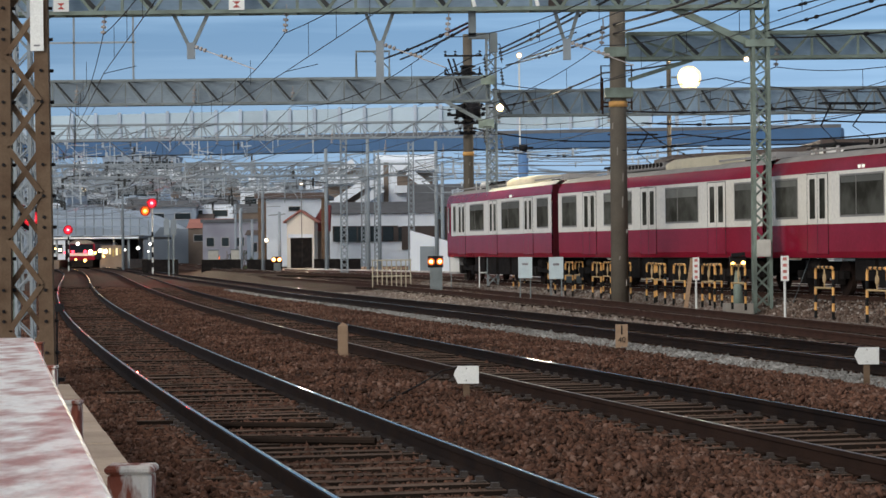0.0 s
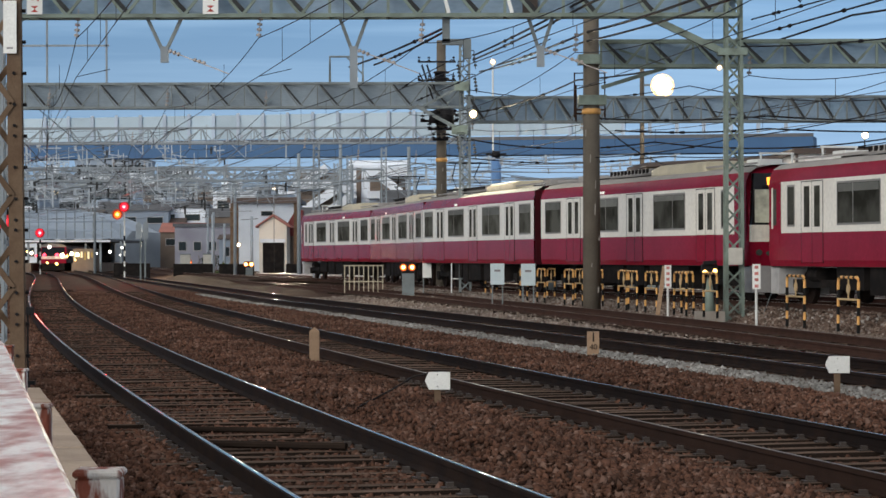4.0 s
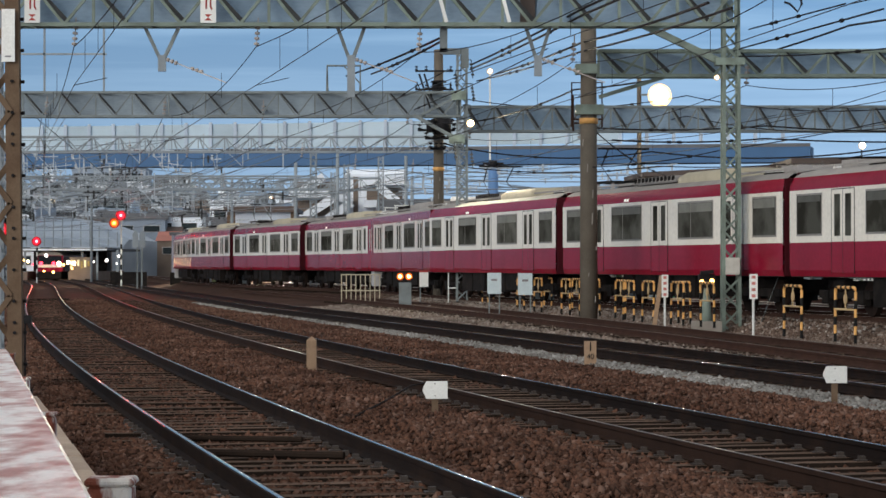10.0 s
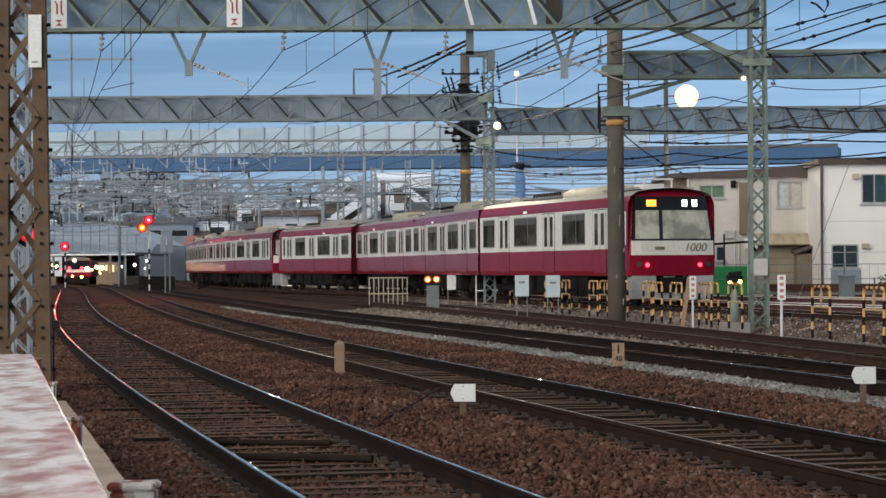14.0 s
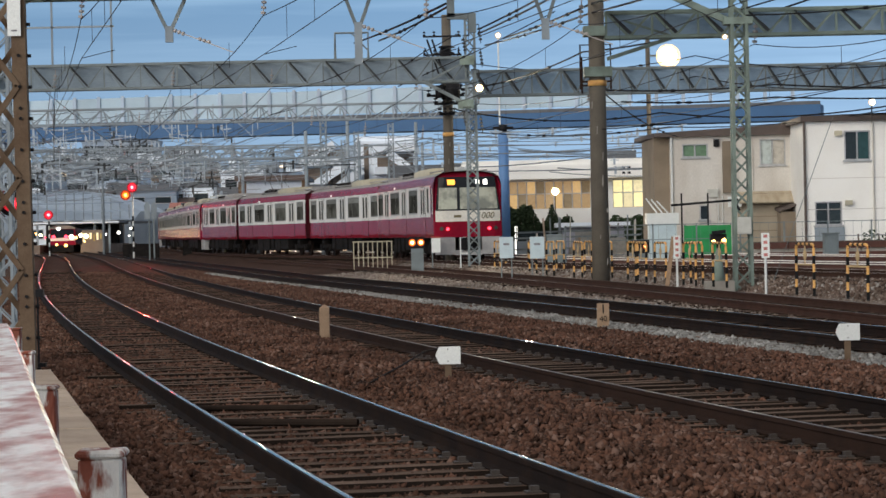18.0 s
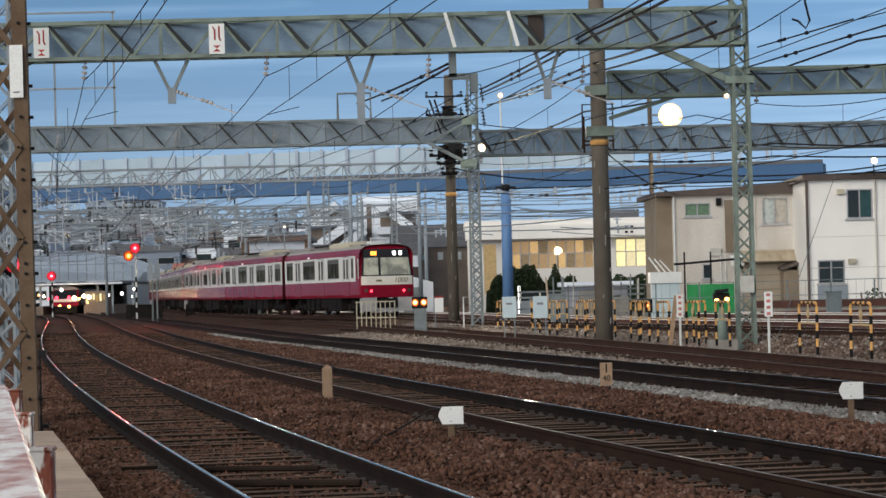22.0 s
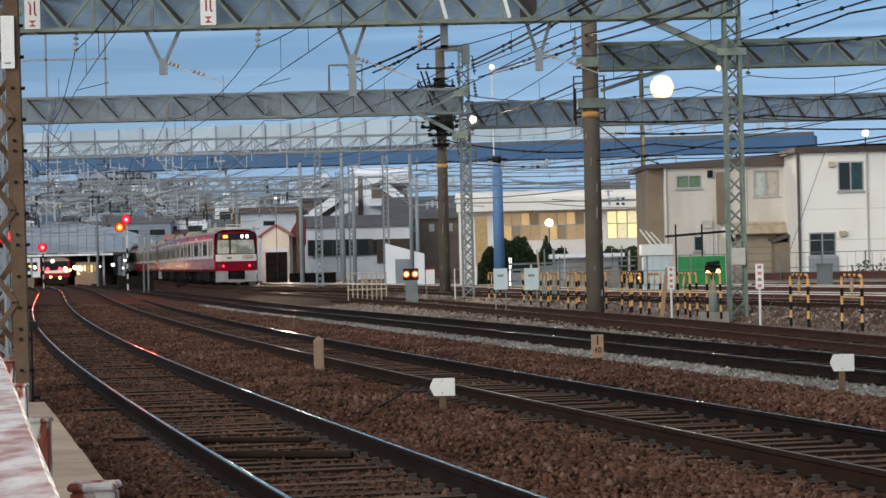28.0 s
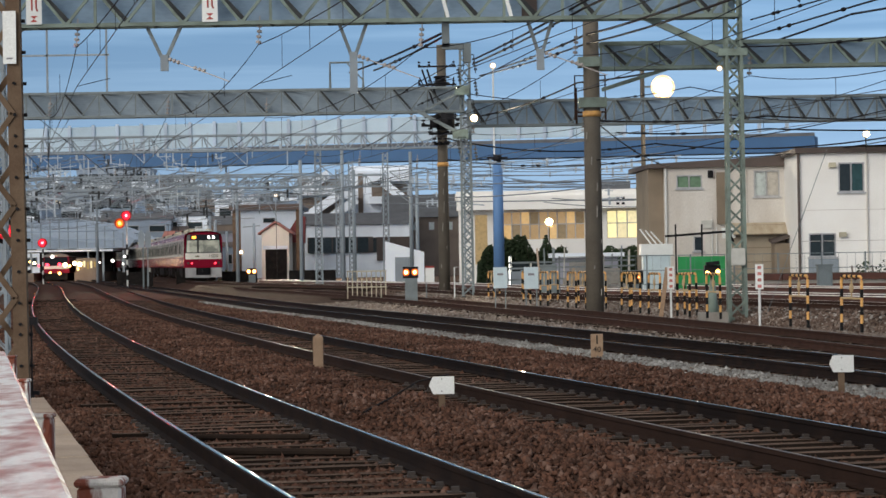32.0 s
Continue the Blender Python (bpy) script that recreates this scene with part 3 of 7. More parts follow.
vs = [bm.verts.new(p) for p in ((-2500, -300, -0.6), (2500, -300, -0.6), (2500, 4000, -0.6), (-2500, 4000, -0.6))]
bm.faces.new(vs)
solid("ground", bm, M["earth"], "dark earth ground of the railway yard", "ground", kind="structure")

TRACKS = {
    1: railway_track(1, 5, 300, "curving railway track with bright worn rails on old wooden sleepers", "rail_head"),
    2: railway_track(2, 8, 280, "railway track with dark rails and clipped sleepers in brown ballast", "rail_head"),
    3: railway_track(3, 10, 260, "railway track with nearly black rails beside pale gravel", "rail_head"),
    4: railway_track(4, 14, 260, "rust-brown railway track beside the striped barriers", "rail_dull"),
    5: railway_track(5, -55, 250, "rusty railway track on which the red train runs", "rail_sheen"),
    6: railway_track(6, -50, 90, "rusty siding track behind the striped barriers", "rail_sheen"),
    7: railway_track(7, -50, 7, "rusty siding track beside the yard fence", "rail_sheen"),
}


# ---- gantries, masts and poles ----
def place(px, py, y):
    """The place at the distance y on the line of sight named by its bearing and its slope, in units of 1/4300."""
    return Vector((px * y / 4300, y, EYE[2] + py * y / 4300))


def gantry(a, b, z0, z1, mat, label, depth=0.6, pitch=1.1, masts=(), chord=0.09, web=0.05):
    g = thing("gantry", label, "gantry", group="overhead line gantries over the tracks")
    part("beam", truss(B(), a, b, z0, z1, depth, pitch, chord, web), mat, g)
    n = max(2, round((b[0] - a[0]) / pitch))
    for i in range(n if a[1] < 100 else 0):
        bm = B()
        x0, x1 = a[0] + (b[0] - a[0]) * i / n, a[0] + (b[0] - a[0]) * (i + 1) / n
        y = a[1] - depth / 2 + 0.03
        # dark bar that paints the shaded rear diagonals of the beam
        bar(bm, (x0 + 0.1, y, z1 - 0.05), ((x0 + x1) / 2 + 0.1, y, z0 + 0.05), 0.03, web * 1.5)
        part("lacing", bm, M["web_dark"], g, "flat lacing bar coloured as in shade")
        # added sheet, no real part: darkens the sky seen through the beam
        sheet = M["infill"] if mat is M["grey_steel"] and b[0] < 2 else M["infill_blue"]
        part("infill_panel", box(B(), x0, x1, a[1] + depth / 2 - 0.06, a[1] + depth / 2 - 0.045, z0 + 0.04, z1 - 0.04), sheet, g, "added grey sheet that darkens the sky behind the lattice" if sheet is M["infill"] else "added blue-grey sheet that darkens the sky behind the lattice")
    for x, y, w, top in masts:
        part("mast", mast(B(), x, y, terrain(x, y) - 0.3, top, w * 1.15, w, w * 1.1, 0.085, 0.05), mat, g)
    return g


G1 = gantry((-11.6, 63), (8.0, 63), 7.7, 8.62, M["green_steel"], "pale green lattice gantry across the tracks", 0.6, 1.5, ((7.9, 63, 0.36, 9.6), (-11.8, 63, 0.4, 9.5)), 0.10, 0.075)
G1B = gantry((4.7, 66.5), (16, 66.5), 6.65, 7.33, M["green_steel"], "pale green lattice beam between pole and mast", 0.5, 1.2, ((15.8, 66.5, 0.36, 8),), 0.09, 0.065)
G2 = gantry((-16.6, 92), (1.3, 92), 7.1, 8.0, M["grey_steel"], "grey lattice gantry further along the line", 0.6, 1.4, ((1.35, 92, 0.34, 9.5), (-16.8, 92, 0.34, 8.5)))
G3 = gantry((1.5, 95), (22, 95), 6.7, 7.65, M["grey_steel"], "grey lattice gantry over the siding tracks", 0.6, 1.17, ((21.8, 95, 0.34, 8),), 0.09, 0.065)


def concrete_pole(x, y, top, r0, r1, label, ring_z):
    p = thing("utility_pole", label, "pole", (x, y, 0), group="concrete poles beside the tracks")
    part("shaft", cone(B(), 0, 0, terrain(x, y) - 0.3, top, r0, r1, 20), M["pole"], p)
    rnd = random.Random(int(y))
    for k in range(7):
        bm = B()
        z = 0.4 + 0.75 * k
        a = -1.57 + rnd.uniform(-0.9, 0.9)
        bar(bm, (r0 * math.cos(a), r0 * math.sin(a), z), (r0 * 0.985 * math.cos(a + 0.05), r0 * 0.985 * math.sin(a + 0.05), z + rnd.uniform(0.05, 0.5)), 0.03, 0.03)
        part("paint_drip", bm, M["concrete"], p, "pale streak on the concrete")
    part("band", cone(B(), 0, 0, ring_z, ring_z + 0.16, r1 + 0.05, r1 + 0.05, 20), M["yellow"], p, "orange warning band")
    return p


concrete_pole(4.68, 70, 9.75, 0.26, 0.22, "thick grey concrete pole with an orange band", 5.55)
concrete_pole(0.5, 99, 10.25, 0.235, 0.185, "concrete pole with black insulators and an orange band", 5.3)

# ---- viaduct ----
v = thing("road_viaduct", "blue steel girder viaduct with grey screen panels", "viaduct", (0, 0, 0))
a, b = Vector((-42, 222, 0)), Vector((32.5, 203, 0))
d = (b - a).normalized()
q = Vector((d.y, -d.x, 0))
part("girder", bar(B(), a + q * 2.5 + Vector((0, 0, 10.78)), b + q * 2.5 + Vector((0, 0, 10.53)), 3.0, 1.28), M["blue"], v)
part("parapet", bar(B(), a + q * 3.9 + Vector((0, 0, 11.5)), b + q * 3.9 + Vector((0, 0, 11.3)), 0.25, 0.28), M["roof_slate"], v)
n = 34
L = (b - a).length
for i in range(n):
    p0, p1 = a + d * (L * i / n) + q * 3.7, a + d * (L * (i + 1) / n - 0.1) + q * 3.7
    if i < 27:
        part("screen_panel", bar(B(), p0 + Vector((0, 0, 12.7)), p1 + Vector((0, 0, 12.7)), 0.08, 2.1), M["screen"], v)
    part("screen_post", bar(B(), p0 + q * 0.1 + Vector((0, 0, 11.55)), p0 + q * 0.1 + Vector((0, 0, 13.9)), 0.28), M["city_pale"], v)
for u in (0.04, 0.985):
    p = a + d * (L * u)
    part("pier", cone(B(), p.x, p.y, -0.6, 10.32, 0.9, 0.8, 14), M["city_grey"], v)


# ---- the train ----
PROFILE = ((1.36, 0.95), (1.40, 1.10), (1.40, 1.78), (1.40, 3.07), (1.38, 3.20), (1.29, 3.40), (1.08, 3.53), (0.60, 3.61), (0.0, 3.64))


def shell(bm, y0, y1, i0, i1, grow=0.0, sides=(-1, 1), caps=True):
    """A stretch of the coach's skin between two points of its profile, on each side."""
    for sg in sides:
        ring = []
        for y in (y0, y1):
            ring.append([bm.verts.new((sg * (x + grow), y, z)) for x, z in PROFILE[i0:i1 + 1]])
        for k in range(i1 - i0):
            f = (ring[0][k], ring[1][k], ring[1][k + 1], ring[0][k + 1])
            bm.faces.new(f if sg > 0 else f[::-1]).smooth = i0 > 2
    return bm


def wall_panel(bm, sg, y0, y1, z0, z1, out=0.004, thick=0.03):
    x0, x1 = sorted((sg * (1.40 + out - thick), sg * (1.40 + out)))
    return box(bm, x0, x1, y0, y1, z0, z1)


def pantograph(c, y):
    p = part("pantograph", box(B(), -0.62, 0.62, y - 0.8, y + 0.8, 3.8, 3.86), M["dark"], c, "raised black current collector")
    for sx in (-0.55, 0.55):
        bm = B()
        ribbon(bm, [(sx, y - 0.7, 3.86), (sx * 0.8, y + 0.55, 4.35), (sx * 0.9, y - 0.25, 4.85)], 0.022, 6)
        part("arm", bm, M["dark"], p)
        for yy in (-0.7, 0.7):
            part("insulator", cone(B(), sx * 0.9, y + yy, 3.6, 3.8, 0.07, 0.05, 8), M["porcelain"], p)
    for yy in (-0.42, -0.15):
        bm = B()
        bar(bm, (-0.8, y + yy, 4.88), (0.8, y + yy, 4.88), 0.05)
        part("collector_head", bm, M["dark"], p)


def roof_unit(c, y0, y1, h, half, mat):
    bm = B()
    prof = ((-half, 3.5), (-half * 0.98, 3.6 + h * 0.55), (-half * 0.78, 3.6 + h * 0.92), (0, 3.6 + h), (half * 0.78, 3.6 + h * 0.92), (half * 0.98, 3.6 + h * 0.55), (half, 3.5))
    rings = []
    for y, k in ((y0, 0.0), (y0 + 0.12, 0.85), (y0 + 0.4, 1), (y1 - 0.4, 1), (y1 - 0.12, 0.85), (y1, 0.0)):
        rings.append([bm.verts.new((x * (0.9 + 0.1 * k), y, 3.5 + (z - 3.5) * k)) for x, z in prof])
    for a, b in zip(rings, rings[1:]):
        for i in range(len(prof) - 1):
            bm.faces.new((a[i], b[i], b[i + 1], a[i + 1])).smooth = True
    return part("roof_unit", bm, mat, c, "rounded cream air conditioner")


def bogie(c, y):
    bm = B()
    for sx in (-1, 1):
        box(bm, sx * 0.98 - 0.08, sx * 0.98 + 0.08, y - 1.5, y + 1.5, 0.42, 0.62)
        for yy in (-1.05, 1.05):
            box(bm, sx * 1.0 - 0.1, sx * 1.0 + 0.1, y + yy - 0.18, y + yy + 0.18, 0.28, 0.6)
        bar(bm, (sx * 1.05, y - 0.3, 0.75), (sx * 1.05, y + 0.3, 0.75), 0.3, 0.35, 10)
    box(bm, -1.0, 1.0, y - 0.25, y + 0.25, 0.5, 0.85)
    b = part("bogie", bm, M["under"], c)
    for yy in (-1.05, 1.05):
        for sx in (-0.75, 0.75):
            bm = B()
            bar(bm, (sx - 0.065, y + yy, 0.43), (sx + 0.065, y + yy, 0.43), 0.86, 0.86, 20)
            part("wheel", bm, M["rail_side"], b)
    return b


def text_mesh(words, size, mat, name, shear=0.0):
    cu = bpy.data.curves.new(name, "FONT")
    cu.body, cu.size, cu.extrude, cu.align_x, cu.align_y, cu.shear = words, size, 0.006, "CENTER", "CENTER", shear
    ob = bpy.data.objects.new(name, cu)
    scene.collection.objects.link(ob)
    bpy.context.view_layer.update()
    me = bpy.data.meshes.new_from_object(ob.evaluated_get(bpy.context.evaluated_depsgraph_get()))
    bpy.data.objects.remove(ob)
    me.materials.clear()
    me.materials.append(mat)
    return me


def coach(cab, pantographs, seed, toward):
    """A car 17.5 m long; the cab, where it has one, is at its +y end; the cooling dome lies towards the given end."""
    c = thing("railway_car", "crimson and cream electric railway car" + (" with a driver's cab end" if cab else " with grey roof gear"), "train car", group="coupled cars of the red train")
    rnd = random.Random(seed)
    end = 7.65 if cab else 8.75
    nose = 8.45 if cab else 8.72
    part("lower_panel", shell(B(), -8.75, nose, 0, 2), M["red"], c)
    part("window_band", shell(B(), -8.75, end, 2, 3), M["cream"], c, "cream window band")
    part("cornice", shell(B(), -8.75, nose, 3, 5), M["red"], c)
    part("roof", shell(B(), -8.75, nose, 5, 8), M["roof_grey"], c, "grey curved roof")
    part("floor", box(B(), -1.36, 1.36, -8.72, nose - 0.04, 0.93, 1.0), M["under"], c)
    bm = B()
    for x0, z0, x1, z1 in ((-1.36, 0.95, 1.36, 3.4),):
        box(bm, x0, x1, -8.80, -8.74, z0, z1)
        box(bm, -1.0, 1.0, -8.80, -8.74, 3.4, 3.55)
    part("end_wall", bm, M["red_end_shade"], c, "red end wall darkened as in shade")
    bm = B()
    box(bm, -0.45, 0.45, -9.0, -8.80, 1.0, 3.05)
    part("gangway", bm, M["dark"], c, "black gangway bellows")
    if cab:
        for sg in (-1, 1):
            part("cab_side", shell(B(), end, nose, 2, 3, 0.0, (sg,)), M["red"], c)
    else:
        bm = B()
        box(bm, -1.36, 1.36, 8.70, 8.78, 0.95, 3.4)
        part("end_wall", bm, M["red_end_shade"], c, "red end wall darkened as in shade")
    doors = (-5.45, 0.1, 5.65) if cab else (-5.5, 0.0, 5.5)
    if cab:
        wins = ((-8.25, -6.75), (-4.1, -1.35), (1.7, 4.1), (6.8, 7.2))
    else:
        wins = ((-8.3, -6.85), (-4.05, -1.5), (1.5, 4.05), (6.85, 8.3))
    for sg in (-1, 1):
        for a, b in wins:
            f = part("window_frame", wall_panel(B(), sg, a - 0.05, b + 0.05, 1.94, 2.98, 0.006), M["frame_dark"], c)
            part("pane", wall_panel(B(), sg, a, b, 1.99, 2.93, 0.011), M["glass"], f)
            if b - a > 2:
                part("glazing_bar", wall_panel(B(), sg, a + (b - a) * 0.62 - 0.015, a + (b - a) * 0.62 + 0.015, 1.99, 2.93, 0.014), M["frame_dark"], f)
            if b - a > 1:
                part("blind", wall_panel(B(), sg, a + 0.04, b - 0.04, 2.78 - 0.12 * rnd.random(), 2.92, 0.0125), M["coach_blind"], f, "half-drawn grey window blind")
        for d in doors:
            f = part("door", wall_panel(B(), sg, d - 0.66, d + 0.66, 1.785, 3.02, 0.009), M["cream"], c)
            part("door_panel", wall_panel(B(), sg, d - 0.66, d + 0.66, 1.05, 1.785, 0.009), M["red"], f)
            for s in (-1, 1):
                part("door_window", wall_panel(B(), sg, d + s * 0.32 - 0.17, d + s * 0.32 + 0.17, 1.92, 2.92, 0.015), M["glass"], f)
            bm = B()
            for yy in (d - 0.67, d, d + 0.67):
                wall_panel(bm, sg, yy - 0.008, yy + 0.008, 1.04, 3.03, 0.011)
            wall_panel(bm, sg, d - 0.68, d + 0.68, 3.03, 3.05, 0.012)
            part("door_seal", bm, M["dark"], f)
        if cab:
            f = part("cab_door", wall_panel(B(), sg, 7.78, 8.36, 1.15, 3.0, 0.006), M["red"], c)
            part("door_window", wall_panel(B(), sg, 7.95, 8.16, 1.98, 2.9, 0.012), M["glass"], f)
            part("door_post", wall_panel(B(), sg, 8.17, 8.27, 1.9, 2.93, 0.012), M["cream"], f, "cream door post")
        for a in (-2.95, -2.72) if cab else (2.6, 2.83):
            part("side_display", wall_panel(B(), sg, a, a + 0.15, 3.1, 3.18, 0.004), M["display_lit"], c, "small lit side display")
    roof_unit(c, toward * 2.4 - 2.2, toward * 2.4 + 2.2, 0.27, 0.98, M["roof_grey"] if seed == 4 else M["ac_cream"])
    rb = part("roof_box", box(B(), -0.9, 0.9, -toward * 1.7 - 1.7, -toward * 1.7 + 1.7, 3.6, 3.8), M["roof_grey"], c, "grey louvred roof box")
    for k in range(11):
        y = -toward * 1.7 - 1.6 + k * 0.31
        part("vent", box(B(), -0.93, 0.93, y, y + 0.17, 3.66, 3.79), M["under"], rb)
    for y in (-toward * 5.2, toward * 6.2):
        lid = part("roof_hatch", box(B(), -0.55, 0.55, y - 0.55, y + 0.55, 3.6, 3.73), M["white"] if y * toward > 0 else M["roof_grey"], c, "low roof hatch")
        part("rim", box(B(), -0.58, 0.58, y - 0.58, y + 0.58, 3.6, 3.65), M["under"], lid)
    bm = B()
    for sx in (-0.9, 0.9):
        bar(bm, (sx, -8.4, 3.66), (sx, 8.0, 3.66), 0.05)
    box(bm, -0.5, 0.5, -7.6, -6.6, 3.55, 3.8)
    part("roof_duct", bm, M["roof_grey"], c)
    for y in pantographs:
        pantograph(c, y)
    for y in (-6.2, 6.2):
        bogie(c, y)
    y = -4.0
    while y < 3.6:
        w = rnd.uniform(0.7, 1.9)
        for x0 in (-1.28, 0.5):
            part("equipment_box", box(B(), x0, x0 + 0.78, y, y + w, rnd.uniform(0.25, 0.42), 0.93), M["under"], c)
        y += w + rnd.uniform(0.1, 0.5)
    bm = B()
    bar(bm, (0, 8.6, 0.75), (0, 9.05, 0.75), 0.22)
    part("coupler", bm, M["dark"], c)
    bm = B()
    bar(bm, (0, -9.05, 0.75), (0, -8.6, 0.75), 0.22)
    part("coupler", bm, M["dark"], c)
    if cab:
        sides = set(c.children)
        face = B()
        out = []
        for z, half, y in ((0.95, 1.30, 8.86), (1.58, 1.37, 8.92)):
            out.append([face.verts.new((x, yy, z)) for x, yy in ((-1.40, 8.72), (-half, y - 0.06), (-half * 0.8, y), (half * 0.8, y), (half, y - 0.06), (1.40, 8.72))])
        for i in range(5):
            face.faces.new((out[0][i], out[0][i + 1], out[1][i + 1], out[1][i])[::-1])
        part("front_panel", face, M["red"], c)

        def band(z0, z1, y0, y1, half0, half1, mat, name, label=""):
            bm = B()
            rows = []
            for z, half, y in ((z0, half0, y0), (z1, half1, y1)):
                rows.append([bm.verts.new((x, yy, z)) for x, yy in ((-half - 0.02, y - 0.16), (-half, y - 0.06), (-half * 0.8, y), (half * 0.8, y), (half, y - 0.06), (half + 0.02, y - 0.16))])
            for i in range(5):
                bm.faces.new((rows[0][i], rows[0][i + 1], rows[1][i + 1], rows[1][i])[::-1])
            return part(name, bm, mat, c, label)

        band(1.58, 2.02, 8.92, 8.92, 1.31, 1.31, M["cream"], "front_band", "cream band with a number")
        band(2.02, 3.38, 8.92, 8.70, 1.31, 1.14, M["face_black"], "face_mask", "black windscreen surround")
        bm = B()
        rows = []
        for z, half, y in ((3.38, 1.14, 8.70), (3.52, 1.0, 8.55), (3.61, 0.6, 8.3)):
            rows.append([bm.verts.new((x, yy, z)) for x, yy in ((-half - 0.1, y - 0.25), (-half, y - 0.06), (-half * 0.6, y), (half * 0.6, y), (half, y - 0.06), (half + 0.1, y - 0.25))])
        for a, b in zip(rows, rows[1:]):
            for i in range(5):
                bm.faces.new((a[i], a[i + 1], b[i + 1], b[i])[::-1]).smooth = True
        part("brow", bm, M["red"], c)
        for sg in (-1, 1):
            bm = B()
            q = [bm.verts.new(p) for p in ((sg * 1.40, 8.72, 1.58), (sg * 1.33, 8.78, 1.58), (sg * 1.33, 8.78, 2.02), (sg * 1.16, 8.52, 3.40), (sg * 1.29, 8.4, 3.42), (sg * 1.40, 8.60, 3.05))]
            bm.faces.new(q if sg < 0 else q[::-1])
            part("corner_post", bm, M["red"], c)
        lean = lambda z: 8.92 - (z - 2.02) * 0.162 + 0.008
        def sill(x, z):
            half = 1.31 - (z - 2.02) * 0.125
            return lean(z) + 0.01 - 0.06 * max(0.0, (abs(x) - 0.8 * half) / (0.2 * half))

        for x0, x1 in ((0.46, 1.22), (-1.22, 0.34)):
            bm = B()
            xs = sorted({x0, x1, *[x for x in (-1.04, -0.95, 0.95, 1.04) if x0 < x < x1]})
            zs = (2.08, 2.5, 2.95)
            grid = [[bm.verts.new((x * (1 - 0.06 * (z - 2.08)), sill(x, z), z)) for x in xs] for z in zs]
            for r0, r1 in zip(grid, grid[1:]):
                for k in range(len(xs) - 1):
                    bm.faces.new((r0[k + 1], r0[k], r1[k], r1[k + 1]))
            part("windscreen", bm, M["cab_glow"], c, "windscreen with cab light and reflections in its colour")
        for x, w, mat, nm in ((0.66, 0.30, M["lamp_amber"], "destination_display"), (-0.42, 0.15, M["lamp_white"], "marker_lamp"), (-0.74, 0.15, M["lamp_white"], "marker_lamp")):
            part(nm, box(B(), x - w / 2, x + w / 2, lean(3.17) - 0.02, lean(3.17) + 0.03, 3.07, 3.27), mat, c)
        for x in (-0.85, 0.85):
            bm = B()
            bar(bm, (x, 8.85, 1.28), (x, 8.945, 1.28), 0.12, 0.12, 14)
            part("tail_lamp", bm, M["lamp_red"] if seed == 7 else M["glass"], c, "glowing red tail lamp" if seed == 7 else "unlit tail lamp")
            bm = B()
            bar(bm, (x + math.copysign(0.26, x), 8.80, 1.30), (x + math.copysign(0.26, x), 8.93, 1.30), 0.16, 0.16, 14)
            part("headlamp", bm, M["glass"], c, "unlit headlamp")
        for sg in (-1, 1):
            bm = B()
            box(bm, min(sg * 0.55, sg * 1.3), max(sg * 0.55, sg * 1.3), 8.3, 8.85, 0.25, 0.95)
            part("skirt", bm, M["skirt"], c, "pale grey skirt panel")
        part("skirt_bar", box(B(), -0.55, 0.55, 8.55, 8.8, 0.22, 0.42), M["skirt"], c)
        bm = B()
        box(bm, -0.4, 0.4, 8.6, 8.98, 0.45, 0.9)
        part("coupler_head", bm, M["dark"], c)
        t = part("series_number", text_mesh("1000", 0.36, M["bronze"], "series_number", 0.25), None, c)
        t.matrix_basis = Matrix.Translation((-0.68, 8.935, 1.8)) @ Matrix(((-1, 0, 0, 0), (0, 0, 1, 0), (0, 1, 0, 0), (0, 0, 0, 1)))
        bm = B()
        box(bm, 0.3, 0.6, 8.92, 8.935, 1.74, 1.84)
        part("number_bar", bm, M["bronze"], c)
        bm = B()
        for sx in (-0.45, 0.45):
            bar(bm, (sx, 7.5, 3.6), (sx, 7.5, 3.95), 0.04)
        bar(bm, (-0.5, 7.5, 3.95), (0.5, 7.5, 3.95), 0.05)
        box(bm, -0.35, 0.35, 6.3, 7.1, 3.58, 3.82)
        part("aerial_mount", bm, M["white"], c)
        for ob in c.children:
            if ob not in sides:
                ob.matrix_basis = Matrix.Translation((0, nose - 8.72, 0)) @ ob.matrix_basis
    return c


CARS = [coach(k in (0, 3, 4, 7), {1: (5.5,), 2: (7.0, ), 5: (3.5,), 6: (7.2,)}.get(k, ()), k, 1 if k in (3, 7) else -1) for k in range(8)]


# ---- fence, cable trough and braced tower beside the nearest track ----
def fence_x(y):
    return -0.18 - 0.19 * (y - 1.15)


f = thing("crossing_fence", "rusted red and white steel fence beside the track", "fence")
bm = B()
ys = np.arange(0.6, 3.65, 0.1)
rows = []
for y in ys:
    x, z = fence_x(y), 1.385 - 0.004 * (y - 1.15)
    rows.append([bm.verts.new((x + a, y, z + b)) for a, b in ((-0.075, -0.025), (-0.075, -0.004), (-0.071, 0.0), (0.021, 0.0), (0.025, -0.004), (0.025, -0.025))])
for a, b in zip(rows, rows[1:]):
    for i in range(5):
        bm.faces.new((a[i], a[i + 1], b[i + 1], b[i]))
part("top_rail", bm, M["rust_white"], f, "wide rusted top rail")
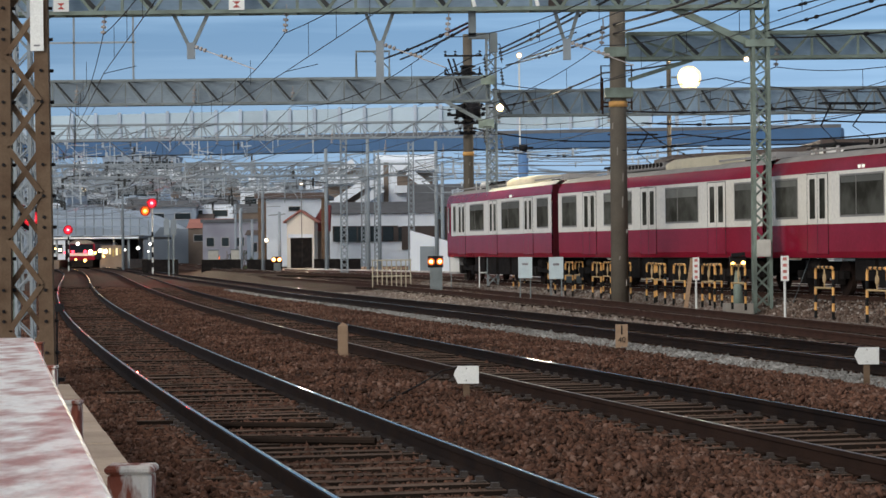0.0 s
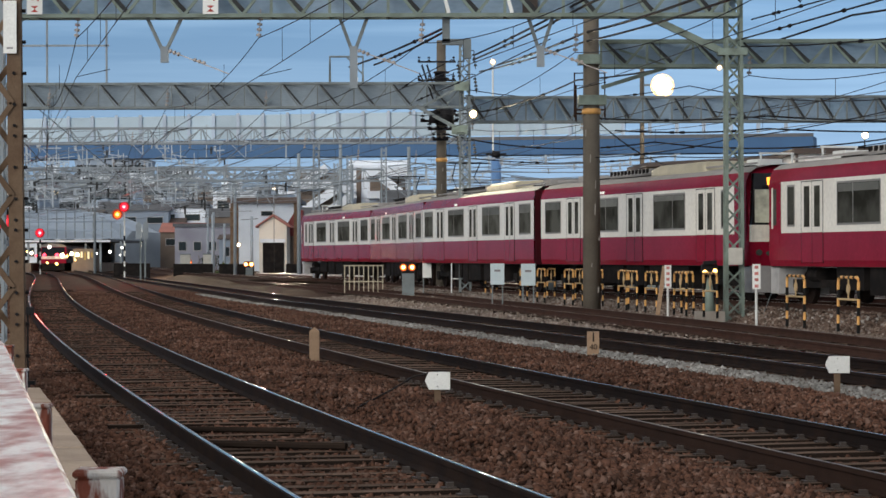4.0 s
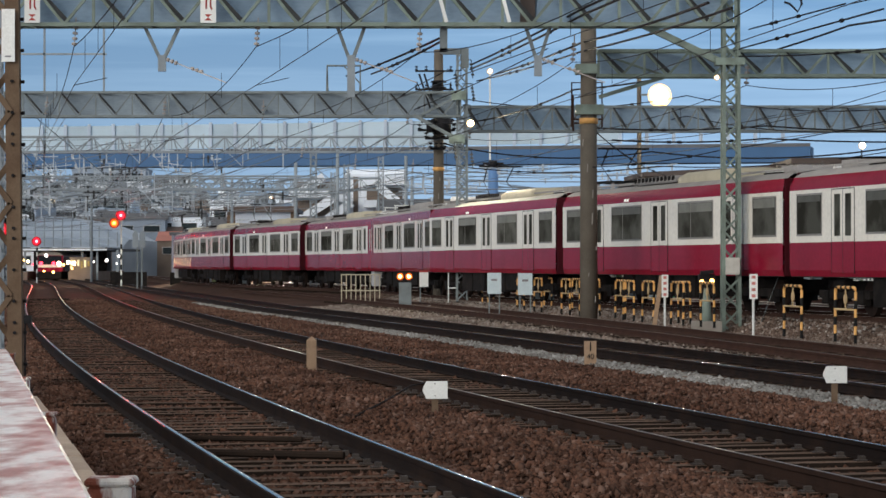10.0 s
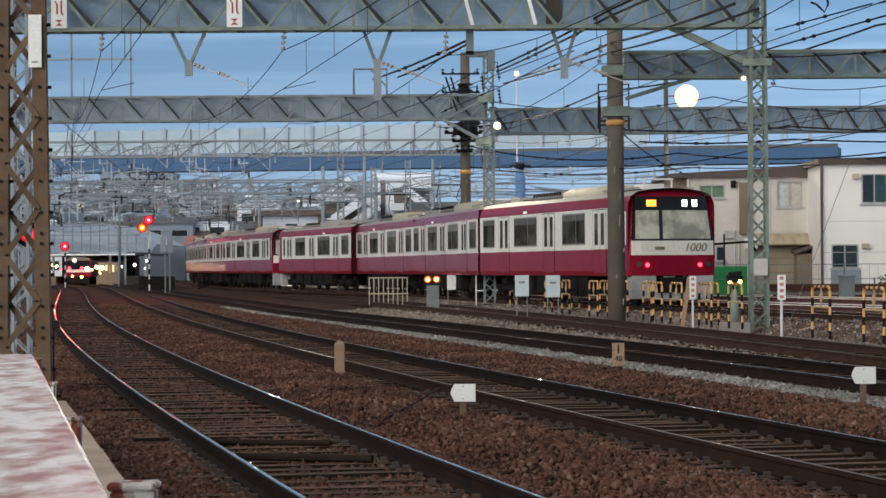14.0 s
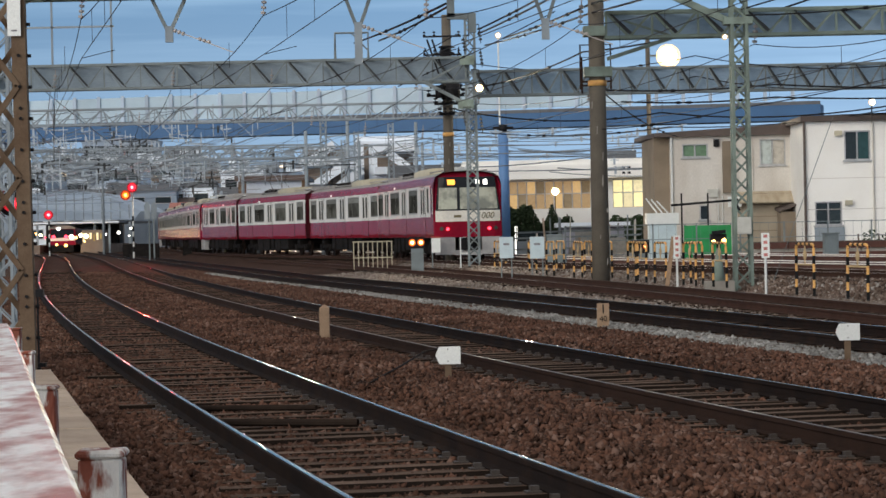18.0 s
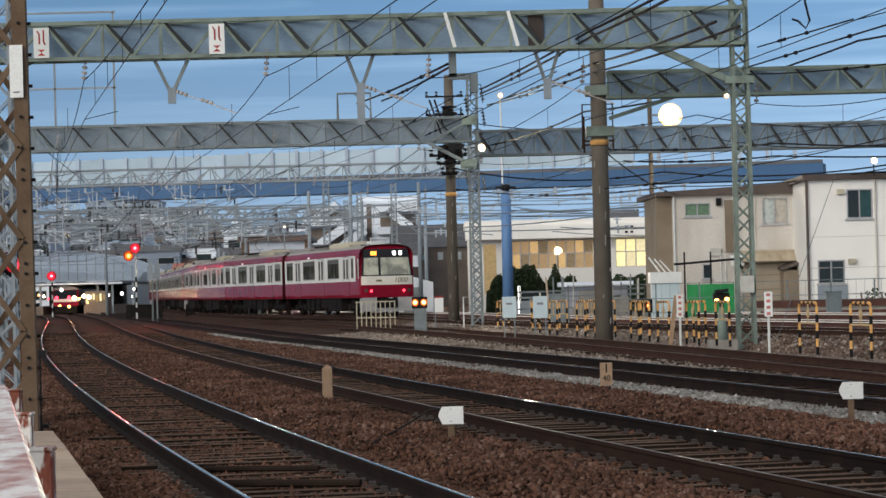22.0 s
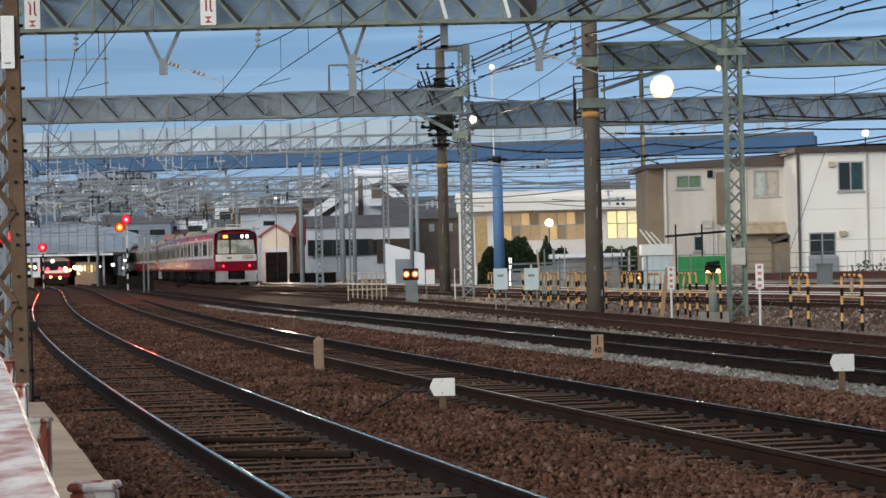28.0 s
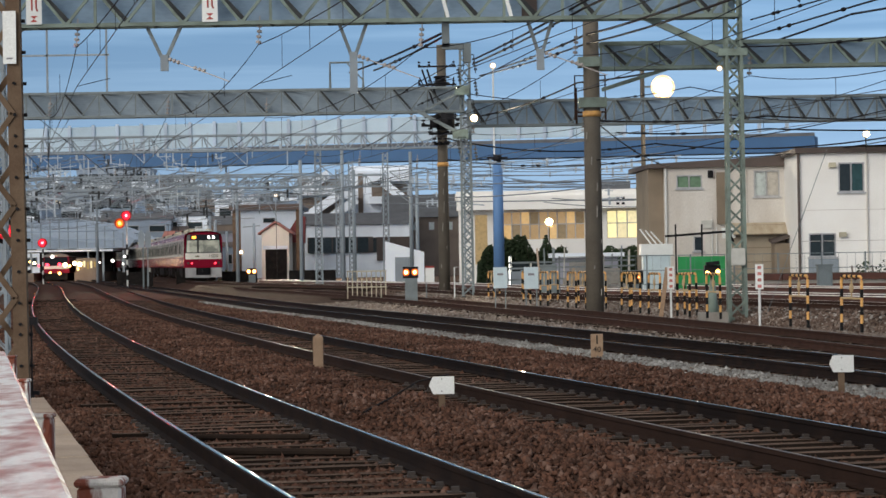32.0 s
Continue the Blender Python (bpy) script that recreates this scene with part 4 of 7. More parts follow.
for y, z, dx in ((1.775, 1.345, 0.0675), (3.225, 1.305, 0.065), (4.55, 1.29, 0.065), (5.9, 1.285, 0.065)):
    bm = B()
    x = fence_x(y) + dx
    box(bm, x - 0.016, x + 0.016, y - 0.015, y + 0.015, -0.62, z - 0.006)
    box(bm, x - 0.018, x + 0.018, y - 0.017, y + 0.017, z - 0.006, z)
    box(bm, x - 0.055, x - 0.016, y - 0.006, y + 0.006, z - 0.045, z - 0.015)
    bmesh.ops.bevel(bm, geom=bm.edges[:], offset=0.002, segments=1, affect="EDGES")
    part("post", bm, M["rust_post"], f, "flaking white post with rust runs")
for z in (1.05, 0.65):
    bm = B()
    bar(bm, (fence_x(0.6) + 0.01, 0.6, z), (fence_x(5.9) + 0.05, 5.9, z), 0.03)
    part("lower_rail", bm, M["rust_white"], f)

t = thing("cable_trough", "tan concrete cable trough with jointed lids", "cable trough", kind="structure")
for k in range(13):
    y0, y1 = 9.6 + k * 1.05, 9.6 + (k + 1) * 1.05 - 0.02
    bm = B()
    q = []
    for y in (y0, y1):
        x = -1.585 - 0.2 * (y - 11.8)
        q.append([(x - 0.15, y, -0.4), (x + 0.15, y, -0.4), (x + 0.15, y, 0.25), (x - 0.15, y, 0.25)])
    v = [[bm.verts.new(p) for p in r] for r in q]
    for i in range(4):
        j = (i + 1) % 4
        bm.faces.new((v[0][i], v[0][j], v[1][j], v[1][i]))
    bm.faces.new(v[0][::-1])
    bm.faces.new(v[1])
    ob = part("lid", bm, M["tan_concrete"], t)
    ob.matrix_basis = pose(0, 0, random.uniform(-0.008, 0.008))

t = thing("braced_tower", "brown riveted lattice tower beside the track", "lattice mast", (-4.07, 24, -0.3))
legs = []
for sx, sy in ((0, 0), (-0.40, 0)):
    a, b = Vector((sx + (0.02 if sx == 0 else -0.02), sy, -0.1)), Vector((sx * 0.97 - (0.05 if sx == 0 else -0.02), sy, 6.8))
    bm = B()
    d = (b - a)
    prof = ((-0.07, 0.10), (-0.07, -0.012), (0.07, -0.012), (0.07, 0.10), (0.055, 0.10), (0.055, 0.003), (-0.055, 0.003), (-0.055, 0.10))
    lo = [bm.verts.new(a + Vector((u, w, 0))) for u, w in prof]
    hi = [bm.verts.new(b + Vector((u, w, 0))) for u, w in prof]
    for i in range(8):
        j = (i + 1) % 8
        bm.faces.new((lo[i], lo[j], hi[j], hi[i]))
    leg = part("leg", bm, M["brown_steel"], t)
    if sy == 0:
        for k in range(22):
            z = 0.2 + k * 0.31
            p = a + d * ((z + 0.1) / 6.9)
            for q in ((0.0,) if k % 3 else (0.0, 0.03)):
                bm = B()
                bar(bm, p + Vector((0.0, -0.034, 0.1 * (q > 0))), p + Vector((0.0, -0.01, 0.1 * (q > 0))), 0.034, 0.034, 6)
                part("bolt", bm, M["dark"], leg)
            bm = B()
            bar(bm, p + Vector((0.075, 0.06, 0)), p + Vector((0.11, 0.06, 0)), 0.034, 0.034, 6)
            part("bolt", bm, M["dark"], leg)
for k in range(15):
    z0, z1 = 0.125 + k * 0.455, 0.125 + (k + 1) * 0.455
    for y, s in ((-0.02, 1), (0.11, -1)):
        bm = B()
        x0, x1 = (-0.36, -0.03) if (k % 2 == 0) == (s > 0) else (-0.03, -0.36)
        bar(bm, (x0, y, z0), (x1, y, z1), 0.02, 0.055)
        part("brace", bm, M["brown_steel"], t)
t = thing("tower_plate", "blank white plate fixed to the brown tower", "sign", (-4.12, 23.955, 0))
part("plate", box(B(), -0.065, 0.065, -0.01, 0.0, 3.5, 4.02), M["white"], t)
part("writing_bar", box(B(), -0.03, 0.03, -0.013, -0.0101, 3.545, 3.56), M["sign_grey"], t)
t = thing("lattice_mast", "slim pale lattice mast behind the brown tower", "mast", (-7.12, 40, 0))
for sx, sy in ((-1, -1), (1, -1), (1, 1), (-1, 1)):
    bm = B()
    bar(bm, (sx * 0.13, sy * 0.13, -0.4), (sx * 0.11, sy * 0.11, 8.5), 0.05)
    part("leg", bm, M["far_steel"], t)
for i in range(34):
    bm = B()
    z0, z1 = -0.4 + 8.9 * i / 34, -0.4 + 8.9 * (i + 1) / 34
    w0, w1 = 0.13 - 0.02 * i / 34, 0.13 - 0.02 * (i + 1) / 34
    f = 1 if i % 2 else -1
    for sy in (-1, 1):
        bar(bm, (-f * w0, sy * w0, z0), (f * w1, sy * w1, z1), 0.025)
        bar(bm, (sy * w0, -f * w0, z0), (sy * w1, f * w1, z1), 0.025)
    part("lacing", bm, M["far_steel"], t)
t = thing("side_fence", "grey sheet fence behind the brown tower", "fence", (-4.9, 26, 0))
for k in range(8):
    part("sheet", box(B(), -0.9 - 0.17 * k, -0.9 - 0.17 * k + 0.14, k * 1.0, k * 1.0 + 0.96, -0.4, 0.95), M["house_brown"], t)
t = thing("instrument_post", "thin dark conduit post with a small box by the rail", "post", (-5.0, 30.3, -0.3))
bm = B()
bar(bm, (0, 0, 0), (0, 0, 1.15), 0.025, None, 8)
part("conduit", bm, M["dark"], t)
part("box", box(B(), -0.06, 0.08, -0.05, 0.05, 1.07, 1.17), M["dark"], t)
part("foot", box(B(), -0.05, 0.09, -0.05, 0.05, 0.2, 0.25), M["dark"], t)


# ---- trackside things ----
def striped_bar(t, a, b, w, first, name):
    """A tube banded in orange and black."""
    a, b = Vector(a), Vector(b)
    L = (b - a).length
    bm = B()
    bar(bm, a, b, w, None, 8)
    leg = part(name, bm, M["yellow"], t)
    n = max(1, round(L / 0.165))
    for i in range(n):
        if (i + first) % 2 == 0:
            bm = B()
            bar(bm, a + (b - a) * (i / n), a + (b - a) * ((i + 1) / n), w + 0.008, None, 8)
            part("stripe", bm, M["black"], leg)


def barrier(length, h):
    t = thing("barrier", "orange and black striped tubular steel barrier", "barrier", group="striped barriers beside the track")
    for s in (-1, 1):
        striped_bar(t, (0, s * length / 2, -0.05), (0, s * length / 2, h - 0.08), 0.058, 0, "leg")
    bm = B()
    ribbon(bm, [(0, -length / 2, h - 0.1), (0, -length / 2 + 0.03, h - 0.03), (0, -length / 2 + 0.1, h), (0, length / 2 - 0.1, h), (0, length / 2 - 0.03, h - 0.03), (0, length / 2, h - 0.1)], 0.03, 8)
    part("top_rail", bm, M["yellow"], t)
    bm = B()
    bar(bm, (0, -length / 2, h * 0.58), (0, length / 2, h * 0.58), 0.045, None, 8)
    part("middle_rail", bm, M["yellow_pale"], t)
    for k in range(4):
        bm = B()
        y = -length / 2 + length * (k + 0.6) / 4.2
        bar(bm, (0, y, h), (0, y + 0.12, h), 0.066, None, 8)
        part("stripe", bm, M["black"], t)
    bm = B()
    bar(bm, (-0.01, 0, h * 0.78), (0.01, 0, h * 0.78), 0.2, 0.2, 14)
    bar(bm, (0, 0, h * 0.6), (0, 0, h), 0.025)
    part("plaque", bm, M["yellow_pale"], t, "small round plaque")
    return t


def barrier_x(y):
    return 8.33 - 0.135 * (y - 47.4) - 0.0004 * (y - 47.4) ** 2


first = barrier(1.25, 1.04)
tilt = math.degrees(math.atan(0.15))
spots = [(47.9, 0), (51.5, 0), (59.5, 0.25), (61.9, 0.1), (64.6, 0), (66.8, 0), (69.3, 0.35), (72.4, 0), (75.0, 0), (79.2, 0), (82.0, 0), (88.3, 0)]
spots += [(y, 0.62) for y in (63.2, 73.7, 76.3, 80.6, 85.3, 90.5)]
for n, (y, off) in enumerate(spots):
    m = pose(barrier_x(y) + off, y, 0.0, 0, random.uniform(-1, 1), tilt)
    if n == 0:
        first.matrix_world = m
    else:
        copy_thing(first, m)


def notice_board(x, y, w, h, top, label, mat, bars):
    t = thing("sign", label, "sign", (x, y, -0.05))
    bm = B()
    bar(bm, (0, 0.03, -0.1), (0, 0.03, top - 0.05), 0.06, None, 8)
    part("post", bm, M["white"], t)
    bm = B()
    box(bm, -w / 2, w / 2, -0.012, 0.012, top - h, top)
    bd = part("board", bm, mat, t)
    for k in range(bars):
        z = top - h * (k + 0.5) / bars
        part("writing_bar", box(B(), -w * 0.24, w * 0.24, -0.017, -0.012, z - h * 0.24 / bars, z + h * 0.24 / bars), M["sign_pink"], bd)
    return t


notice_board(7.33, 54.4, 0.18, 0.56, 1.33, "white upright sign with red writing on a white post", M["white"], 4)
notice_board(6.11, 62.2, 0.17, 0.58, 1.28, "white upright sign with red writing by the barriers", M["white"], 4)
for x, y in ((3.16, 77.7), (2.25, 80.5)):
    t = thing("sign_board", "pale blue-white board on two thin posts", "sign", (x, y, -0.1))
    for s in (-0.17, 0.17):
        bm = B()
        bar(bm, (s, 0.02, -0.1), (s, 0.02, 1.2), 0.04)
        part("post", bm, M["grey_steel"], t)
    part("board", box(B(), -0.23, 0.23, -0.02, 0.01, 0.62, 1.32), M["sign_pale"], t)
    part("writing_bar", box(B(), -0.1, 0.1, -0.026, -0.02, 1.05, 1.12), M["sign_grey"], t)
t = thing("sign_board", "small white board with a red edge by the pole", "sign", (-0.1, 97.5, -0.1))
part("board", box(B(), -0.18, 0.18, -0.02, 0.02, 0.7, 1.35), M["white"], t)
part("edge_bar", box(B(), -0.18, 0.18, -0.026, -0.02, 1.28, 1.35), M["sign_red"], t)
bm = B()
bar(bm, (-0.15, 0, -0.1), (-0.15, 0, 0.7), 0.04)
part("post", bm, M["grey_steel"], t)


def arrow_marker(x, y, z, w, rz):
    t = thing("arrow_marker", "white arrow-shaped marker plate on a short rusty stake", "track marker", (x, y, z), rz, group="white arrow markers by the track")
    bm = B()
    pts = ((-0.5 * w, 0.0), (-0.34 * w, -0.34 * w), (0.5 * w, -0.34 * w), (0.5 * w, 0.36 * w), (-0.34 * w, 0.36 * w), (-0.46 * w, 0.14 * w))
    lo = [bm.verts.new((a, -0.01, 0.24 + b)) for a, b in pts]
    hi = [bm.verts.new((a, 0.01, 0.24 + b)) for a, b in pts]
    bm.faces.new(lo)
    bm.faces.new(hi[::-1])
    for i in range(len(pts)):
        j = (i + 1) % len(pts)
        bm.faces.new((lo[j], lo[i], hi[i], hi[j]))
    part("plate", bm, M["white"], t)
    bm = B()
    box(bm, -0.035, 0.035, 0.012, 0.05, -0.2, 0.26)
    part("stake", bm, M["brown_steel"], t)
    for a in (-0.22, 0.26):
        bm = B()
        bar(bm, (0, -0.02, 0.24 + a * w), (0, 0.0, 0.24 + a * w), 0.012, None, 8)
        part("bolt", bm, M["dark"], t)
    return t


arrow_marker(0.09, 26.07, -0.09, 0.27, 0)
arrow_marker(4.72, 28.06, -0.02, 0.28, 0)

t = thing("marker_post", "tan concrete boundary post with a pointed top", "track marker", (-1.78, 37.65, -0.15))
bm = B()
box(bm, -0.075, 0.075, -0.075, 0.075, -0.2, 0.48)
c = bm.verts.new((0, 0, 0.54))
top = [v for v in bm.verts if v.co.z > 0.4 and v is not c]
for f in list(bm.faces):
    if all(v in top for v in f.verts):
        ring = list(f.verts)
        bm.faces.remove(f)
        for i in range(4):
            bm.faces.new((ring[i], ring[(i + 1) % 4], c))
part("stone", bm, M["tan_stone"], t)
t = thing("gradient_post", "short pale concrete post with black numerals", "track marker", (2.75, 40.8, -0.12))
part("stone", box(B(), -0.1, 0.1, -0.06, 0.06, -0.1, 0.33), M["tan_stone"], t)
for words, size, z in (("1", 0.22, 0.23), ("40", 0.13, 0.07)):
    q = part("numeral", text_mesh(words, size, M["black"], "numeral"), None, t)
    q.matrix_basis = Matrix.Translation((0, -0.062, z)) @ pose(0, 0, 0, 90, 0, 0)

# point lamp on its cone, and low signals
t = thing("point_lamp", "black point lamp with two amber lights on a grey stand", "signal", (7.15, 62.0, -0.05))
part("stand", cone(B(), 0, 0, 0, 0.95, 0.17, 0.06, 14), M["green_steel"], t)
part("footing", box(B(), -0.36, 0.36, -0.3, 0.3, -0.2, 0.1), M["concrete"], t)
bm = B()
box(bm, -0.2, 0.2, -0.13, 0.13, 1.08, 1.3)
bar(bm, (-0.18, -0.2, 1.33), (0.16, -0.2, 1.36), 0.16, 0.09)
bar(bm, (0.0, 0.0, 0.9), (0.0, 0.0, 1.1), 0.1)
part("case", bm, M["dark"], t)
for x, z in ((-0.13, 1.1), (0.13, 1.13)):
    bm = B()
    bar(bm, (x, -0.16, z), (x, -0.125, z), 0.11, 0.11, 12)
    part("lens", bm, M["lamp_yellow"], t, "lit yellow lens")


def ground_signal(x, y, z, label, mat, gap=0.33, r=0.15):
    t = thing("ground_signal", label, "signal", (x, y, z))
    part("case", box(B(), -0.3, 0.3, 0.0, 0.22, 0.75, 1.2), M["dark"], t)
    part("cabinet", box(B(), -0.22, 0.26, 0.02, 0.3, -0.2, 0.75), M["grey_steel"], t)
    for s in (-0.5, 0.5):
        bm = B()
        bar(bm, (s * gap, -0.06, 0.98), (s * gap, 0.0, 0.98), r, r, 14)
        ln = part("lens", bm, mat, t, "lit amber lens")
        bm = B()
        bar(bm, (s * gap, -0.07, 0.98), (s * gap, -0.06, 0.98), r * 0.5, r * 0.5, 12)
        part("lamp_core", bm, M["lamp_core_warm"], ln)
        # glowing disc added as the halo of the amber light
        bm = B()
        bar(bm, (s * gap, -0.03, 0.98), (s * gap, -0.002, 0.98), r * 1.5, r * 1.5, 16)
        part("hood", bm, M["lamp_amber_rim"], ln, "dim glowing halo disc round the lens")
    return t


ground_signal(-0.85, 94.6, 0.05, "low signal with two glowing amber lights on a grey cabinet", M["lamp_amber_hot"], 0.34, 0.19)
ground_signal(-23.8, 240, -0.1, "far low signal with an amber light", M["lamp_amber_hot"], 0.2, 0.34)
ground_signal(-13.1, 176, -0.1, "far low signal with small amber lights", M["lamp_yellow"], 0.4, 0.24)
ground_signal(7.0, 84, -0.2, "low signal with orange lights behind the pole", M["lamp_amber"], 0.3, 0.1)

# cream fence, and the white-framed stand by the mast
t = thing("yard_fence", "cream tubular steel fence beside the track", "fence", (-2.9, 107, 0.25), -3)
for i in range(9):
    bm = B()
    bar(bm, (-0.84 + i * 0.21, 0, -0.6), (-0.84 + i * 0.21, 0, 0.8), 0.04)
    part("post", bm, M["cream_steel"], t)
for z in (0.8, 0.1):
    bm = B()
    bar(bm, (-0.88, 0, z), (0.88, 0, z), 0.05)
    part("rail", bm, M["cream_steel"], t)
t = thing("white_stand", "small white tubular stand beside the lattice mast", "stand", (1.0, 92.5, 0))
bm = B()
ribbon(bm, [(-0.16, 0, -0.1), (-0.16, 0, 1.2), (0.16, 0, 1.2), (0.16, 0, -0.1)], 0.025, 6)
bar(bm, (-0.16, 0, 0.6), (0.16, 0, 0.6), 0.04)
part("tube", bm, M["white"], t)

# grey cabinets among the barriers, sheets and boards behind the sidings
for x, y, w, h, lab in ((12.6, 78, 0.45, 1.0, "grey steel relay cabinet behind the barriers"), (4.4, 92, 0.6, 1.1, "pale grey relay cabinet beside the siding")):
    t = thing("relay_cabinet", lab, "cabinet", (x, y, 0.1))
    part("case", box(B(), -w / 2, w / 2, -0.2, 0.2, -0.2, h), M["grey_steel"], t)
    part("lid", box(B(), -w / 2 - 0.03, w / 2 + 0.03, -0.23, 0.23, h, h + 0.05), M["grey_steel"], t)
    part("door", box(B(), -w / 2 + 0.04, w / 2 - 0.04, -0.215, -0.2, 0.05, h - 0.05), M["grey_steel"], t)
t = thing("junction_box", "grey steel box strapped to the lattice mast", "cabinet", (7.9, 62.72, 1.45))
part("case", box(B(), -0.17, 0.17, -0.13, 0.02, -0.22, 0.22), M["pale_box"], t)
part("lid", box(B(), -0.18, 0.18, -0.15, -0.13, -0.2, 0.2), M["pale_box"], t)


# ---- overhead line ----
def insulator(bm, a, b, r=0.07, n=4):
    """A string of ribbed insulator discs from a to b."""
    a, b = Vector(a), Vector(b)
    bar(bm, a, b, 0.03, None, 6)
    for i in range(n):
        p = a + (b - a) * ((i + 0.3) / n)
        q = a + (b - a) * ((i + 0.75) / n)
        bar(bm, p, q, r * 2, r * 2, 8)
    return bm


def drop_bracket(x, y, z, half, stem, label):
    t = thing("drop_bracket", label, "bracket", (x, y, z), group="brackets hung from the green gantry")
    bm = B()
    bar(bm, (-half, 0, 0), (-0.05, 0, -0.85), 0.09)
    bar(bm, (half, 0, 0), (0.05, 0, -0.85), 0.09)
    part("strut", bm, M["grey_steel"], t)
    bm = B()
    bar(bm, (0, 0, -0.75), (0, 0, -0.75 - stem), 0.2, 0.12)
    part("stem", bm, M["far_steel"], t)
    bm = B()
    insulator(bm, (0.1, 0, -0.85), (0.42, -0.1, -0.98), 0.055, 3)
    insulator(bm, (0.75, -0.2, -1.1), (1.1, -0.3, -1.22), 0.05, 3)
    bar(bm, (0.1, 0, -0.85), (1.7, -0.5, -1.5), 0.025)
    part("insulator", bm, M["porcelain"], t)
    return t


drop_bracket(-6.85, 63, 7.68, 0.45, 0.42, "grey V-shaped bracket with pale insulators")
drop_bracket(-1.95, 63, 7.68, 0.36, 1.1, "grey V-shaped bracket with a long stem")
drop_bracket(2.9, 63, 7.68, 0.32, 0.55, "grey V-shaped bracket near the concrete pole")

for x0 in (-10.15, -5.62):
    t = thing("gantry_sign", "white board with red curved strokes fixed to the gantry", "sign", (x0, 62.62, 7.73))
    part("board", box(B(), -0.2, 0.2, -0.02, 0.0, 0.0, 0.78), M["white"], t)
    bm = B()
    ribbon(bm, [(-0.1, -0.024, 0.7), (-0.05, -0.024, 0.62), (-0.05, -0.024, 0.36)], 0.022, 4)
    ribbon(bm, [(0.06, -0.024, 0.72), (0.06, -0.024, 0.42), (0.1, -0.024, 0.34)], 0.022, 4)
    part("stroke", bm, M["sign_red"], t)
    bm = B()
    for s in (-1, 1):
        q = [bm.verts.new(p) for p in ((-0.1, -0.0215, 0.14 + s * 0.08), (0.1, -0.0215, 0.14 + s * 0.08), (0, -0.0215, 0.14))]
        bm.faces.new(q if s < 0 else q[::-1])
    part("mark", bm, M["sign_red"], t)

# knee braces and clamps of the green gantry
bm = B()
bar(bm, (5.55, 63, 7.75), (7.75, 63, 6.7), 0.17)
part("knee_brace", bm, M["green_steel"], G1)
bm = B()
bar(bm, (-10.4, 63, 7.72), (-11.6, 63, 7.1), 0.11)
part("knee_brace", bm, M["green_steel"], G1)
bm = B()
bar(bm, (7.5, 63, 6.75), (8.25, 63, 6.75), 0.5, 0.18)
part("gusset", bm, M["green_steel"], G1)
bm = B()
bar(bm, (4.75, 66.8, 6.1), (6.5, 66.5, 6.62), 0.10)
part("knee_brace", bm, M["green_steel"], G1B)
bm = B()
bar(bm, (4.75, 66.8, 7.3), (6.5, 66.5, 6.68), 0.06)
part("knee_brace", bm, M["green_steel"], G1B)
t = thing("pole_clamp", "pale green steel clamps round the concrete pole", "bracket", (4.68, 70, 0))
for z in (5.95, 7.12):
    part("clamp", box(B(), -0.38, 0.42, -0.32, 0.3, z - 0.14, z + 0.14), M["green_steel"], t)

for p, q, w in (((-0.48, 91.6, 7.13), (1.23, 91.6, 6.19), 0.13), ((-0.2, 91.6, 7.13), (1.1, 91.6, 7.8), 0.09)):
    bm = B()
    bar(bm, p, q, w)
    part("knee_brace", bm, M["grey_steel"], G2)
part("gusset", box(B(), 0.85, 1.45, 91.5, 91.56, 6.05, 6.4), M["green_steel"], G2)
part("gusset", box(B(), 0.95, 1.5, 91.5, 91.56, 7.7, 8.05), M["green_steel"], G2)
t = thing("insulator_strings", "grey insulator strings hung beside the lattice mast", "insulator", (1.35, 91.4, 0))
for x, z in ((0.34, 9.0), (0.38, 8.1), (0.3, 7.3), (-0.26, 8.6), (-0.3, 5.9), (0.34, 5.6)):
    bm = B()
    for i in range(4):
        cone(bm, x + 0.02 * i, 0, z - 0.13 * i, z - 0.13 * i + 0.07, 0.07, 0.05, 8)
    bar(bm, (x, 0, z + 0.2), (x + 0.06, 0, z - 0.5), 0.03)
    bar(bm, (0, 0, z + 0.2), (x, 0, z + 0.2), 0.03)
    part("insulator", bm, M["web_dark"], t)

# white straps and the stepped bracket on top of the small mast
for x in (0.42, 2.05):
    bm = B()
    bar(bm, (x - 0.14, 62.65, 8.66), (x + 0.1, 62.65, 7.75), 0.09, 0.05)
    part("strap", bm, M["white"], G1)
bm = B()
box(bm, 0.35, 0.55, 62.9, 63.1, 7.0, 7.7)
box(bm, 0.35, 1.1, 62.9, 63.1, 6.95, 7.1)
box(bm, 0.9, 1.1, 62.9, 63.1, 6.6, 6.95)
part("hanger_frame", bm, M["grey_steel"], G1)

# pipe frames standing on the second gantry
t = thing("pipe_portal", "thin grey pipe frame standing on the gantry", "frame", (0, 92, 8.05))
for x, h in ((-14.45, 2.55), (-12.2, 4.3)):
    bm = B()
    bar(bm, (x, 0, 0), (x, 0, h), 0.07)
    part("upright", bm, M["far_steel"], t)
for x0, x1, z in ((-15.6, -12.1, 1.42), (-16.4, -12.1, 4.3)):
    bm = B()
    bar(bm, (x0, 0, z), (x1, 0, z), 0.07)
    part("crossbar", bm, M["far_steel"], t)
t = thing("pipe_portal", "small grey portal frame standing on the gantry", "frame", (0, 92, 8.05))
bm = B()
ribbon(bm, [(-3.75, 0, 0), (-3.75, 0, 0.98), (-2.5, 0, 0.98), (-2.5, 0, 0)], 0.05, 6)
bar(bm, (-3.1, 0, 0.95), (-2.5, 0, 0.3), 0.05)
